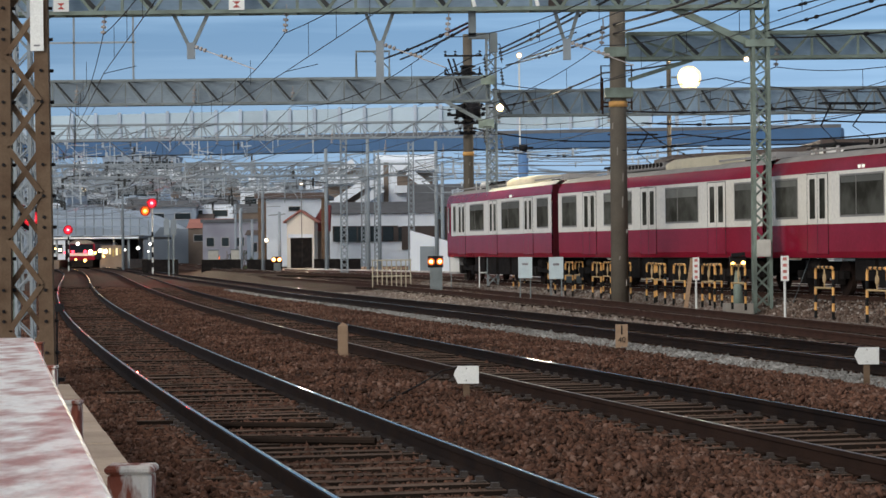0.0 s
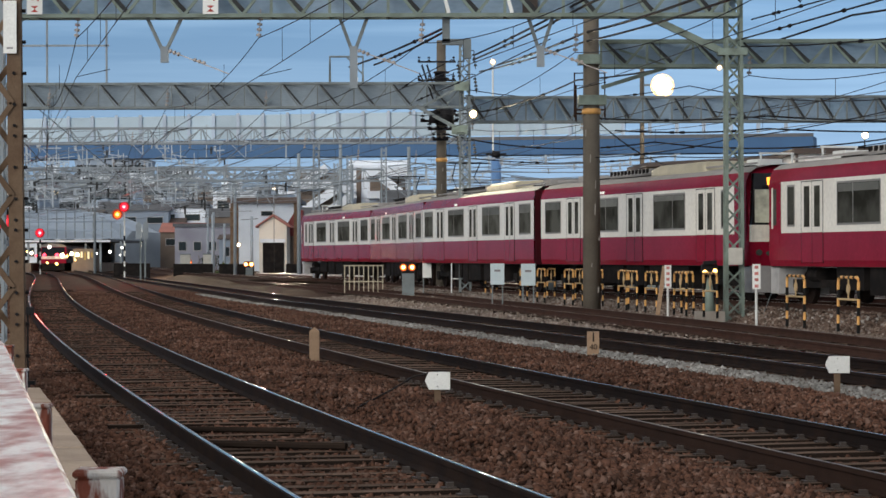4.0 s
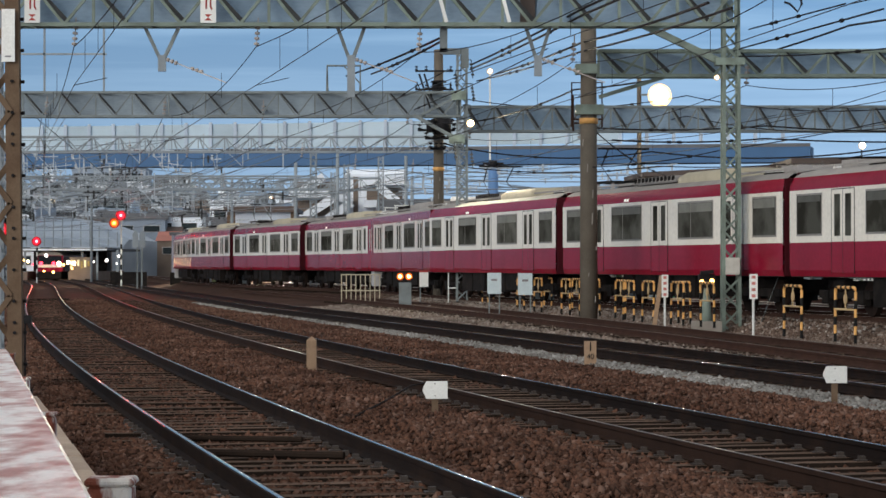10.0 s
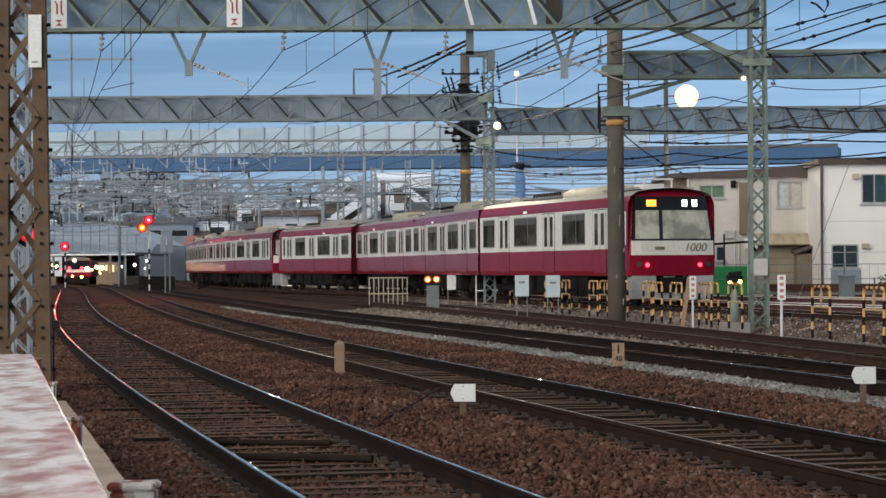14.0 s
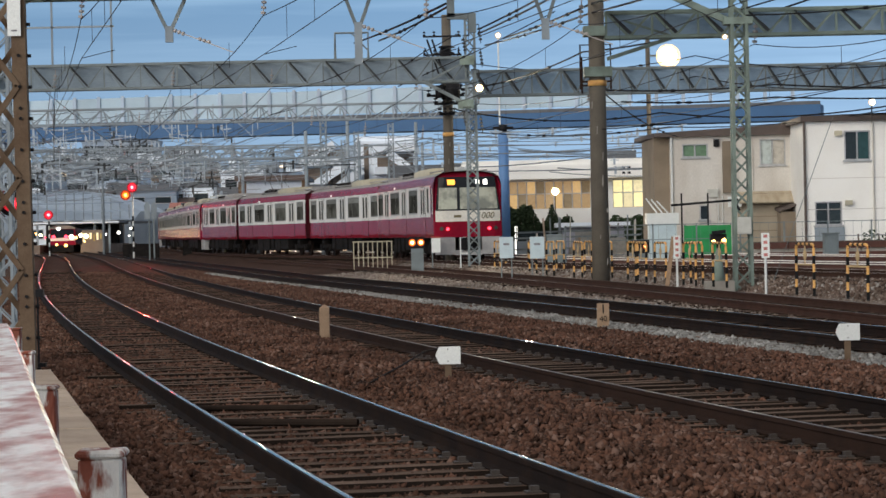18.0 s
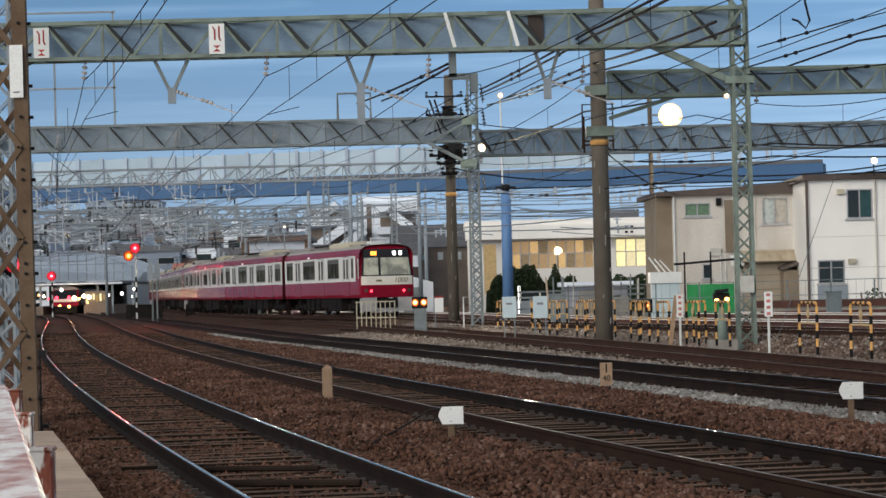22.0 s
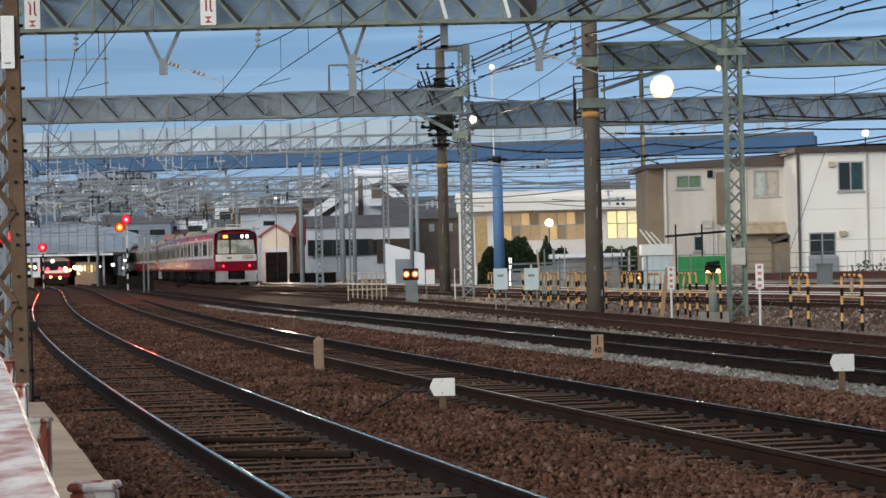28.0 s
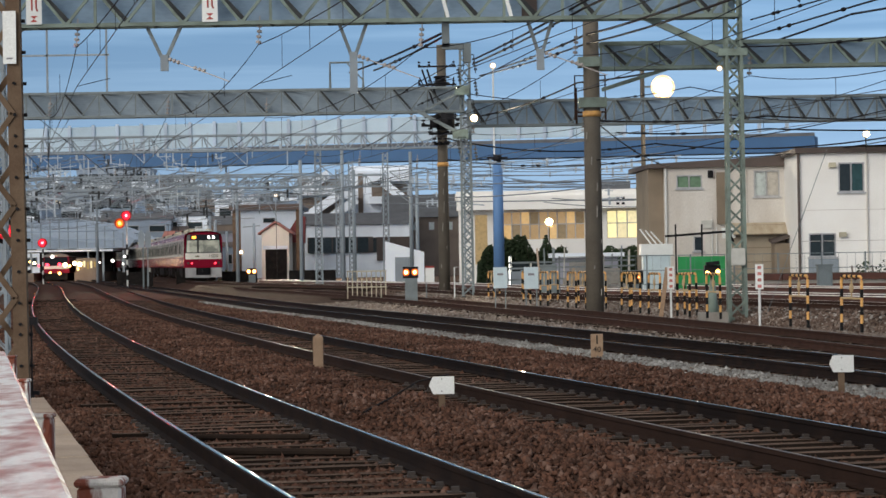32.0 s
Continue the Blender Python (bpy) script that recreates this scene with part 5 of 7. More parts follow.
part("frame", bm, M["grey_steel"], t)

t = thing("pipe_portal", "dark rusty portal frame round the concrete pole", "frame", (0, 95, 0))
for x0, x1, z0, z1 in ((5.67, 6.85, 6.85, 8.58), (5.72, 6.2, 6.7, 8.1)):
    bm = B()
    ribbon(bm, [(x0, -0.4, z0), (x0, -0.4, z1), (x1, -0.4, z1), (x1, -0.4, z0)], 0.04, 6)
    bar(bm, (x0, -0.4, z0 + 0.3), (x1, -0.4, z0 + 0.3), 0.07)
    part("frame", bm, M["rail_brown"], t)
t = thing("gantry_board", "dark board hung inside the green gantry", "board", (2.64, 63.2, 8.2))
part("board", box(B(), -0.2, 0.2, -0.03, 0.03, -0.42, 0.42), M["roof_brown"], t)
t = thing("pipe_portal", "pair of leaning dark struts beside the transformer pole", "frame", (0, 92, 0))
for x in (-0.27, -0.08):
    bm = B()
    bar(bm, (x, -0.2, 8.7), (x + 0.42, -0.2, 7.4), 0.07)
    part("strut", bm, M["dark"], t)

# transformer and arms of the far concrete pole
t = thing("pole_transformer", "black insulators and switchgear on the concrete pole", "transformer", (0.5, 98.6, 0))
bm = B()
for z, w in ((6.2, 0.35), (6.62, 0.55), (6.95, 0.85), (7.3, 0.72), (7.62, 0.5)):
    bar(bm, (-w, 0, z), (w * 0.8, 0, z), 0.1)
    for s in (-0.9, -0.3, 0.35, 0.75):
        insulator(bm, (s * w, -0.1, z), (s * w, -0.1, z + 0.26), 0.09, 2)
cone(bm, 0.22, -0.3, 6.75, 7.5, 0.3, 0.28, 14)
cone(bm, -0.3, -0.2, 6.85, 7.35, 0.2, 0.2, 12)
cone(bm, -0.06, 0.35, 7.7, 8.9, 0.22, 0.21, 12)
for z in (7.9, 8.15, 8.4, 8.65, 8.9):
    cone(bm, 0.0, 0.2, z, z + 0.07, 0.34, 0.3, 12)
part("switchgear", bm, M["dark"], t)
bm = B()
for z in (8.6, 9.35):
    bar(bm, (-0.95, 0, z), (0.6, 0, z), 0.07)
    for s in (-0.9, -0.5, 0.5):
        insulator(bm, (s, 0, z), (s, 0, z + 0.22), 0.06, 2)
for s in (-1, 0.6):
    bar(bm, (-0.9 if s < 0 else 0.5, -0.1, 8.9), (-0.25 if s < 0 else 0.3, -0.1, 7.6), 0.045)
part("crossarm", bm, M["dark"], t)


def cable(bm, pts, r, sag=0.0, n=14):
    """A hanging cable through the given places."""
    line = []
    for a, b in zip(pts, pts[1:]):
        a, b = Vector(a), Vector(b)
        for i in range(n):
            u = i / n
            p = a.lerp(b, u)
            p.z -= sag * 4 * u * (1 - u)
            line.append(p)
    line.append(Vector(pts[-1]))
    return ribbon(bm, line, r, 5)


def catenary(k, z0, spans, label, shift=0.0, pulled=()):
    t = thing("catenary", label, "overhead wire", group="overhead wires above the tracks")
    pulled = dict(pulled)

    def at(y, z):
        """The place of the wire, drawn straight between two pulled supports."""
        if len(pulled) == 2:
            (y0, x0), (y1, x1) = sorted(pulled.items())
            if y0 <= y <= y1:
                return Vector((x0 + (x1 - x0) * (y - y0) / (y1 - y0), y, z))
        return Vector(((LINES[k][0](y) if k < 5 else along((y - 77.5) / 0.975).x) + shift, y, z))

    bm = B()
    cable(bm, [at(y, z0) for y in spans], 0.011, 0.0, 6)
    part("contact_wire", bm, M["copper"], t)
    bm = B()
    cable(bm, [at(y, z0 + 1.0) for y in spans], 0.012, 0.55, 12)
    part("messenger_wire", bm, M["wire"], t)
    for a, b in zip(spans, spans[1:]):
        m = max(3, round((b - a) / 5))
        for i in range(1, m):
            u = i / m
            y = a + (b - a) * u
            bm = B()
            bar(bm, at(y, z0), at(y, z0 + 1.0 - 0.55 * 4 * u * (1 - u)), 0.012)
            part("dropper", bm, M["wire"], t)
    for y in spans[1:-1]:
        p = at(y, z0)
        bm = B()
        insulator(bm, p + Vector((0, 0, 1.0)), p + Vector((0.05, 0, 1.55)), 0.07, 4)
        bar(bm, p + Vector((0.05, 0, 1.5)), p + Vector((0.05, 0, 1.75)), 0.03)
        part("insulator", bm, M["porcelain"], t)
        bm = B()
        bar(bm, p, p + Vector((0.85, 0.1, 0.2)), 0.018)
        part("steady_arm", bm, M["dark"], t)
    return t


catenary(1, 6.15, (14, 63, 92, 125, 160, 200, 240), "overhead wires above the curving bright-railed track", 0.0, ((14, 0.6), (63, -9.13)))
catenary(2, 6.15, (14, 63, 92, 125, 160, 200, 240), "overhead wires above the second track", 0.45, ((14, 4.67), (63, -4.41)))
catenary(3, 6.0, (12, 38, 63, 92, 125, 160, 200), "overhead wires above the black-railed track")
catenary(4, 6.0, (20, 42, 66, 95, 125, 160, 200), "overhead wires above the rust-brown track")
catenary(5, 5.4, (34, 50, 66.5, 95, 125, 160, 200, 240), "overhead wires above the train's track")
catenary(5, 5.4, (34, 50, 66.5, 95, 130, 170), "overhead wires above the siding", 4.3)

t = thing("feeder_cables", "thick black feeder cables slung between pole and gantries", "cable", (0, 0, 0))
for pts, r, sag in (
    (((-3.02, 92, 8.64), (0.33, 63, 7.36)), 0.035, 0.06),
    (((-2.08, 92, 8.71), (0.5, 63, 7.35)), 0.035, 0.06),
    (((1.68, 92, 9.06), (3.92, 60, 7.85), (5.32, 40, 7.1)), 0.035, 0.05),
    (((1.67, 92, 8.89), (3.92, 60, 7.69), (5.32, 40, 6.94)), 0.035, 0.05),
    (((2.61, 92, 8.7), (4.55, 70, 7.92), (5.58, 48, 6.67)), 0.035, 0.06),
    (((1.92, 92, 8.45), (4.55, 70, 7.66), (5.8, 46, 6.36)), 0.03, 0.06),
    (((-1.98, 95, 7.41), (-0.52, 90, 8.02), (0.8, 84, 8.26)), 0.018, 0.0),
    (((-1.47, 96, 7.2), (1.75, 84, 7.77), (3.6, 72, 7.9)), 0.018, 0.0),
    (((8.02, 64, 7.11), (9.05, 48, 6.55)), 0.022, 0.0),
    (((8.25, 62, 7.5), (8.95, 56, 7.32), (9.16, 53, 7.19)), 0.02, 0.0),
    (((0.8, 99, 8.4), (10.2, 95, 8.1), (20, 92, 7.7)), 0.02, 0.5),
    (((0.8, 99, 7.6), (10.2, 95, 7.3), (20, 92, 7.1)), 0.02, 0.6),
    (((0.8, 99, 6.4), (9.0, 97, 6.0), (18, 88, 5.9)), 0.03, 0.4),
    (((0.6, 99, 5.6), (9.0, 94, 5.3), (18, 88, 5.8)), 0.02, 0.3),
    (((4.8, 70, 5.4), (9.2, 93, 4.9)), 0.02, 0.2),
    (((4.6, 70, 4.3), (8.0, 66, 4.6), (14.0, 63, 5.7)), 0.015, 0.1),
    (((8.0, 63, 6.9), (13, 50, 6.5)), 0.018, 0.2),
    (((7.9, 63, 9.2), (13, 56, 9.7)), 0.02, 0.1),
    (((-16, 92, 8.6), (-28, 150, 8.5)), 0.02, 0.4),
    (((5.5, 85, 6.3), (12.0, 86, 6.4), (21, 88, 6.35)), 0.03, 0.12),
    (((6.5, 85, 5.85), (12.0, 86, 5.95), (21, 88, 6.0)), 0.03, 0.1),
    (((0.6, 98.5, 7.2), (5.0, 82, 7.4), (11.0, 63, 7.7), (18.5, 40, 8.3)), 0.03, 0.3),
):
    bm = B()
    cable(bm, pts, r, sag)
    cb = part("cable", bm, M["wire"], t)
    for u in (0.37, 0.44, 0.78):
        p, q = Vector(pts[0]), Vector(pts[1])
        c = p.lerp(q, u)
        c.z -= sag * 4 * u * (1 - u)
        d = (q - p).normalized() * 0.07
        bm = B()
        bar(bm, c - d, c + d, r * 2 + 0.05, None, 8)
        part("clamp", bm, M["dark"], cb)
bm = B()
ribbon(bm, [(9.35, 62, 9.6), (9.5, 62, 8.6), (9.6, 62, 8.15), (9.5, 62, 7.95), (9.3, 62, 8.15), (9.15, 62, 8.2)], 0.03, 6)
t = thing("hanging_cable", "looped black cable end hanging over the siding", "cable")
part("loop", bm, M["wire"], t)
bm = B()
bar(bm, (11.2, 62, 8.9), (9.2, 62, 10.6), 0.05)
bar(bm, (11.6, 62, 8.95), (9.8, 62, 10.6), 0.05)
part("tie_rod", bm, M["grey_steel"], t)
t = thing("stay_wire", "thin steel stay wire anchored beside the mast", "cable")
bm = B()
bar(bm, (8.5, 62, -0.1), (10.3, 63, 4.2), 0.012)
part("wire", bm, M["grey_steel"], t)


# ---- lamps ----
def mast_lamp(x, y, z, r, label, mat, pole_to=None, watts=0, side=0.0, colour=(1, 0.86, 0.62)):
    t = thing("floodlight", label, "lamp", (x, y, z), group="lamps over the yard")
    bm = B()
    bmesh.ops.create_uvsphere(bm, u_segments=32, v_segments=16, radius=r)
    for v in bm.verts:
        v.co.y *= 0.55
    part("lens", bm, mat, t, "glowing lamp glass")
    # added glowing disc that imitates the halo of the lamp
    bm = B()
    cone(bm, 0, 0, 0, 0.06, r * 1.5, r * 1.5, 32)
    for v in bm.verts:
        v.co = Vector((v.co.x, r * 0.3 + v.co.z, v.co.y))
    part("reflector", bm, M["lamp_halo"], t, "warm glow disc round the lamp glass")
    bm = B()
    box(bm, -r * 0.8, r * 0.8, r * 0.4, r * 1.2, -r * 0.7, r * 0.9)
    part("housing", bm, M["dark"], t)
    if pole_to is not None:
        bm = B()
        bar(bm, (side, r * 1.5, pole_to - z), (side, r * 1.5, r + 1.2 * (side != 0)), 0.2 if side else 0.1 if z > 10 else 0.05, None, 10)
        part("post", bm, M["pole"] if side else M["white"] if z > 10 else M["dark"], t)
        bm = B()
        bar(bm, (side, r * 1.4, 0.05), (0, r * 1.2, 0.05), 0.08)
        part("arm", bm, M["grey_steel"], t)
    if watts:
        l = new("floodlight_light", bpy.data.lights.new("floodlight_light", "AREA"))
        l.data.energy, l.data.color, l.data.size = watts, colour, r * 1.6
        l.matrix_world = look((x, y - r - 0.05, z), (x * 0.75, y - 30, -6))
    return t


mast_lamp(10.06, 104.5, 8.78, 0.34, "large warm floodlight glowing on a tall post", M["lamp_flood"], -0.3, 500, -0.85)
mast_lamp(1.66, 91.2, 6.8, 0.1, "small bright lamp on the lattice mast", M["lamp_flood"], None, 260)
mast_lamp(3.68, 140, 12.64, 0.12, "pale street lamp on a tall thin white post", M["lamp_white"], -0.3)
mast_lamp(16.0, 89, 5.85, 0.085, "small lamp above the house roof", M["lamp_flood"], 5.3)
mast_lamp(7.5, 62.6, 6.32, 0.05, "small lamp under the gantry", M["lamp_white"])
mast_lamp(-12.8, 200, 7.0, 0.1, "small white yard lamp high on a far post", M["lamp_tube"], -0.3, 6000)
mast_lamp(-15.8, 201, 2.4, 0.13, "small white lamp beside the brown portal frame", M["lamp_white"], -0.3)
mast_lamp(6.35, 131, 3.45, 0.16, "round white lamp before the lit building", M["lamp_flood"], -0.3, 30)


# ---- houses beside the sidings ----
def wall_with_holes(bm, x0, x1, z0, z1, y, thick, holes):
    """A wall in the x-z plane with rectangular openings right through it."""
    xs = sorted({x0, x1, *[h[0] for h in holes], *[h[1] for h in holes]})
    zs = sorted({z0, z1, *[h[2] for h in holes], *[h[3] for h in holes]})
    for a, b in zip(xs, xs[1:]):
        for c, d in zip(zs, zs[1:]):
            mx, mz = (a + b) / 2, (c + d) / 2
            if not any(h[0] < mx < h[1] and h[2] < mz < h[3] for h in holes):
                box(bm, a, b, y, y + thick, c, d)
    bmesh.ops.remove_doubles(bm, verts=bm.verts[:], dist=0.0005)
    return bm


def sash_window(h, x0, x1, z0, z1, y, pane, leaves=2, frame=None):
    fr = frame or M["frame"]
    bm = B()
    for a, b, c, d in ((x0, x1, z0, z0 + 0.05), (x0, x1, z1 - 0.05, z1), (x0, x0 + 0.05, z0 + 0.05, z1 - 0.05), (x1 - 0.05, x1, z0 + 0.05, z1 - 0.05)):
        box(bm, a, b, y - 0.03, y + 0.08, c, d)
    for i in range(1, leaves):
        m = x0 + (x1 - x0) * i / leaves
        box(bm, m - 0.025, m + 0.025, y + 0.0, y + 0.06, z0 + 0.05, z1 - 0.05)
    w = part("window", bm, fr, h)
    for i in range(leaves):
        a, b = x0 + (x1 - x0) * i / leaves, x0 + (x1 - x0) * (i + 1) / leaves
        part("pane", box(B(), a + 0.03, b - 0.03, y + 0.04, y + 0.05, z0 + 0.05, z1 - 0.05), pane[i % len(pane)], w)
    part("sill", box(B(), x0 - 0.06, x1 + 0.06, y - 0.09, y + 0.05, z0 - 0.06, z0), fr, w)
    return w


def house_shell(name, label, x0, x1, y0, y1, z1, wall, holes, base=-0.6, thick=0.18):
    h = thing(name, label, "house", (0, y0, 0))
    part("front_wall", wall_with_holes(B(), x0, x1, base, z1, 0, thick, holes), wall, h)
    bm = B()
    box(bm, x0, x0 + thick, thick, y1 - y0, base, z1)
    box(bm, x1 - thick, x1, thick, y1 - y0, base, z1)
    box(bm, x0, x1, y1 - y0, y1 - y0 + thick, base, z1)
    part("wall", bm, wall, h)
    part("floor", box(B(), x0 + thick, x1 - thick, thick, y1 - y0, 2.55, 2.7), M["house_brown"], h)
    return h


# white house
holes = ((15.11, 16.07, 3.76, 4.86), (13.98, 14.98, 1.37, 2.25))
h = house_shell("house", "white rendered two-storey house with aluminium windows", 13.68, 22.0, 90, 99, 5.22, M["house_white"], holes)
sash_window(h, 15.11, 16.07, 3.76, 4.86, 0.02, (M["pane"], M["pane_teal"]))
sash_window(h, 13.98, 14.98, 1.37, 2.25, 0.02, (M["pane"], M["pane"]))
part("roof", box(B(), 13.5, 22.2, -0.2, 9.3, 5.22, 5.42), M["roof_brown"], h)
bm = B()
q = [bm.verts.new(p) for p in ((13.5, -0.2, 5.42), (22.2, -0.2, 5.62), (22.2, 9.3, 5.42), (13.5, 9.3, 5.42), (14.2, 4.5, 5.62), (22.2, 4.5, 5.8))]
for f in ((0, 1, 5, 4), (1, 2, 5), (2, 3, 4, 5), (3, 0, 4)):
    bm.faces.new([q[i] for i in f])
part("roof_slope", bm, M["roof_brown"], h)
bm = B()
bar(bm, (16.16, -0.06, 0.2), (16.16, -0.06, 5.2), 0.07, None, 8)
part("downpipe", bm, M["house_beige"], h)
bm = B()
bar(bm, (13.62, -0.08, -0.3), (13.62, -0.08, 5.2), 0.1, None, 8)
part("downpipe", bm, M["roof_brown"], h, "rusty brown downpipe")
for x, z in ((14.85, 4.78), (15.2, 2.2)):
    part("vent_hood", box(B(), x - 0.1, x + 0.16, -0.16, 0, z - 0.1, z + 0.08), M["ac_cream"], h)
bm = B()
box(bm, 13.95, 15.05, -0.06, 0.0, 0.2, 1.3)
part("lower_panel", bm, M["far_steel"], h, "grey metal panel under the window")
for z in (1.95, 3.1):
    part("joint", box(B(), 13.7, 22.0, -0.008, 0.0, z, z + 0.02), M["house_beige"], h)

# beige house
holes = ((9.5, 10.5, 4.1, 4.62), (12.5, 13.5, 3.74, 4.75), (10.13, 10.5, 1.66, 2.26))
h = house_shell("house", "weathered beige two-storey house with green glazing", 9.05, 14.3, 94, 103, 4.95, M["house_beige"], holes)
sash_window(h, 9.5, 10.5, 4.1, 4.62, 0.02, (M["pane_green"], M["pane_green"]))
sash_window(h, 12.5, 13.5, 3.74, 4.75, 0.02, (M["pane_pale"], M["pane_beige"]))
sash_window(h, 10.13, 10.5, 1.66, 2.26, 0.02, (M["pane"],), 1)
bm = B()
q = [bm.verts.new(p) for p in ((8.4, -0.2, 4.9), (14.5, -0.2, 4.9), (14.5, 9.2, 5.0), (8.4, 9.2, 5.0), (8.4, -0.2, 5.06), (14.5, -0.2, 5.36), (14.5, 9.2, 5.4), (8.4, 9.2, 5.2))]
for f in ((0, 3, 2, 1), (4, 5, 6, 7), (0, 1, 5, 4), (1, 2, 6, 5), (2, 3, 7, 6), (3, 0, 4, 7)):
    bm.faces.new([q[i] for i in f])
part("roof", bm, M["roof_brown"], h, "brown sheet metal eaves")
part("side_bay", box(B(), 8.45, 9.05, 0.5, 6, -0.6, 4.9), M["house_dun"], h, "dun rendered side bay")
part("porch", box(B(), 11.05, 11.45, -0.2, 0.0, 2.7, 4.7), M["house_dun"], h, "brown timber panel")
bm = B()
bar(bm, (9.08, -0.06, 0.2), (9.08, -0.06, 4.9), 0.08, None, 8)
part("downpipe", bm, M["white"], h, "white downpipe")
part("lower_wall", box(B(), 11.6, 14.2, -0.25, -0.002, -0.6, 2.6), M["house_dun2"], h, "tan lower wall panels")
for z in (1.2, 1.75, 2.2, 2.62):
    part("joint", box(B(), 11.6, 14.2, -0.262, -0.25, z, z + 0.03), M["house_dun"], h)
bm = B()
q = [bm.verts.new(p) for p in ((13.0, -1.3, 1.9), (14.35, -1.3, 2.35), (14.35, -0.26, 2.45), (13.0, -0.26, 2.0))]
bm.faces.new(q)
r = bmesh.ops.extrude_face_region(bm, geom=bm.faces[:])
for v in r["geom"]:
    if isinstance(v, bmesh.types.BMVert):
        v.co.z += 0.08
part("lean_to_roof", bm, M["roof_brown"], h)
part("lean_to_wall", box(B(), 13.1, 14.3, -1.2, -0.27, -0.6, 1.92), M["house_dun"], h)
bm = B()
box(bm, 11.2, 11.7, -0.5, -0.25, 2.15, 2.55)
part("air_conditioner", bm, M["white"], h)
bm = B()
bar(bm, (11.45, -0.51, 2.36), (11.45, -0.5, 2.36), 0.3, 0.3, 14)
part("fan_grille", bm, M["dark"], h)
for x, z0, z1, m in ((10.85, 1.2, 2.9, "white"), (11.02, 1.4, 2.6, "white"), (12.2, 2.7, 4.85, "house_beige")):
    bm = B()
    bar(bm, (x, -0.05, z0), (x, -0.05, z1), 0.035, None, 8)
    part("wall_pipe", bm, M[m], h)
part("meter_box", box(B(), 10.45, 10.85, -0.12, 0, 2.55, 2.85), M["pale_box"], h)
bm = B()
bar(bm, (11.6, -0.42, 2.5), (14.2, -0.42, 2.5), 0.75, 0.05)
ob = part("lean_to_sheet", bm, M["corrugated"], h, "tan corrugated lean-to roof")
ob.matrix_basis = Matrix.Translation((0, -0.42, 2.5)) @ pose(0, 0, 0, 35, 0, 0) @ Matrix.Translation((0, 0.42, -2.5))
part("panel_box", box(B(), 10.72, 10.92, -0.12, 0, 4.5, 4.78), M["dark"], h)
bm = B()
bar(bm, (8.9, -1.4, 2.25), (11.3, -1.4, 2.4), 0.09)
for x in (9.3, 10.3):
    bar(bm, (x, -1.4, -0.3), (x, -1.4, 2.7), 0.06)
bar(bm, (11.3, -1.4, 2.4), (11.5, -1.4, 2.0), 0.1)
part("pipe_rack", bm, M["dark"], h, "dark pipe on thin posts")

t = thing("green_sheet", "bright green tarpaulin panel on the yard fence", "sheet", (9.75, 88, 0))
part("sheet", box(B(), -0.85, 0.87, -0.03, 0.03, 0.25, 1.47), M["green_sheet"], t)
for x in (-0.8, 0.85):
    bm = B()
    bar(bm, (x, 0.05, -0.3), (x, 0.05, 1.5), 0.05)
    part("post", bm, M["grey_steel"], t)
t = thing("storage_hut", "small pale blue-grey metal hut", "shed", (8.25, 89.5, 0.1))
part("wall", box(B(), -0.5, 0.5, -0.4, 0.4, -0.4, 1.45), M["sign_pale"], t)
part("roof", box(B(), -0.58, 0.58, -0.48, 0.48, 1.45, 1.85), M["white"], t)
for i in range(3):
    bm = B()
    bar(bm, (-0.6 + 0.2 * i, -0.3, 2.4 - 0.05 * i), (-0.2 + 0.2 * i, -0.3, 1.85), 0.05)
    part("pole", bm, M["white"], t)

t = thing("leaning_plank", "tan plank leaning against the striped barriers", "plank", (6.05, 63.2, 0.0), 0)
bm = B()
bar(bm, (-0.12, 0, -0.1), (0.08, 0.1, 1.2), 0.11, 0.04)
part("board", bm, M["tan_stone"], t)
t = thing("marker_dome", "small white domed marker between the siding rails", "track marker", (10.7, 75, 0.05))
bm = B()
bmesh.ops.create_uvsphere(bm, u_segments=14, v_segments=8, radius=0.15)
for v in bm.verts:
    v.co.z = max(v.co.z, -0.06) * 0.9
part("dome", bm, M["white"], t)

t = thing("steel_trough", "rust-brown steel cable trough on low concrete blocks", "cable trough", (0, 0, 0))
a, b = Vector((10.9, 83.6, 0)), Vector((20, 78.6, 0))
for k in range(8):
    p, q = a.lerp(b, k / 8), a.lerp(b, (k + 0.985) / 8)
    bm = B()
    bar(bm, p + Vector((0, 0, 0.72)), q + Vector((0, 0, 0.72)), 0.34, 0.22)
    tr = part("trough", bm, M["rail_red"], t)
    bm = B()
    bar(bm, p + Vector((0, 0, 0.84)), q + Vector((0, 0, 0.84)), 0.38, 0.03)
    part("lid", bm, M["roof_brown"], tr)
    bm = B()
    bar(bm, p + Vector((0, 0.1, 0.3)), q + Vector((0, 0.1, 0.3)), 0.3, 0.6)
    part("block", bm, M["concrete"], t, "low pale concrete block")
bm = B()
bar(bm, a + Vector((0, -0.75, 0.42)), b + Vector((0, -0.75, 0.42)), 0.12, 0.15)
part("old_rail", bm, M["rail_red"], t, "rusty rail stored along the blocks")
bm = B()
bar(bm, a + Vector((0, -0.75, 0.17)), b + Vector((0, -0.75, 0.17)), 0.3, 0.35)
part("block", bm, M["concrete"], t, "low pale concrete block")

# wire fence before the houses
t = thing("mesh_fence", "thin grey wire mesh fence before the houses", "fence", (0, 86, 0))
for x in np.arange(4.5, 18.6, 1.55):
    bm = B()
    bar(bm, (x, 0, -0.4), (x, 0, 1.55), 0.05)
    part("post", bm, M["grey_steel"], t)
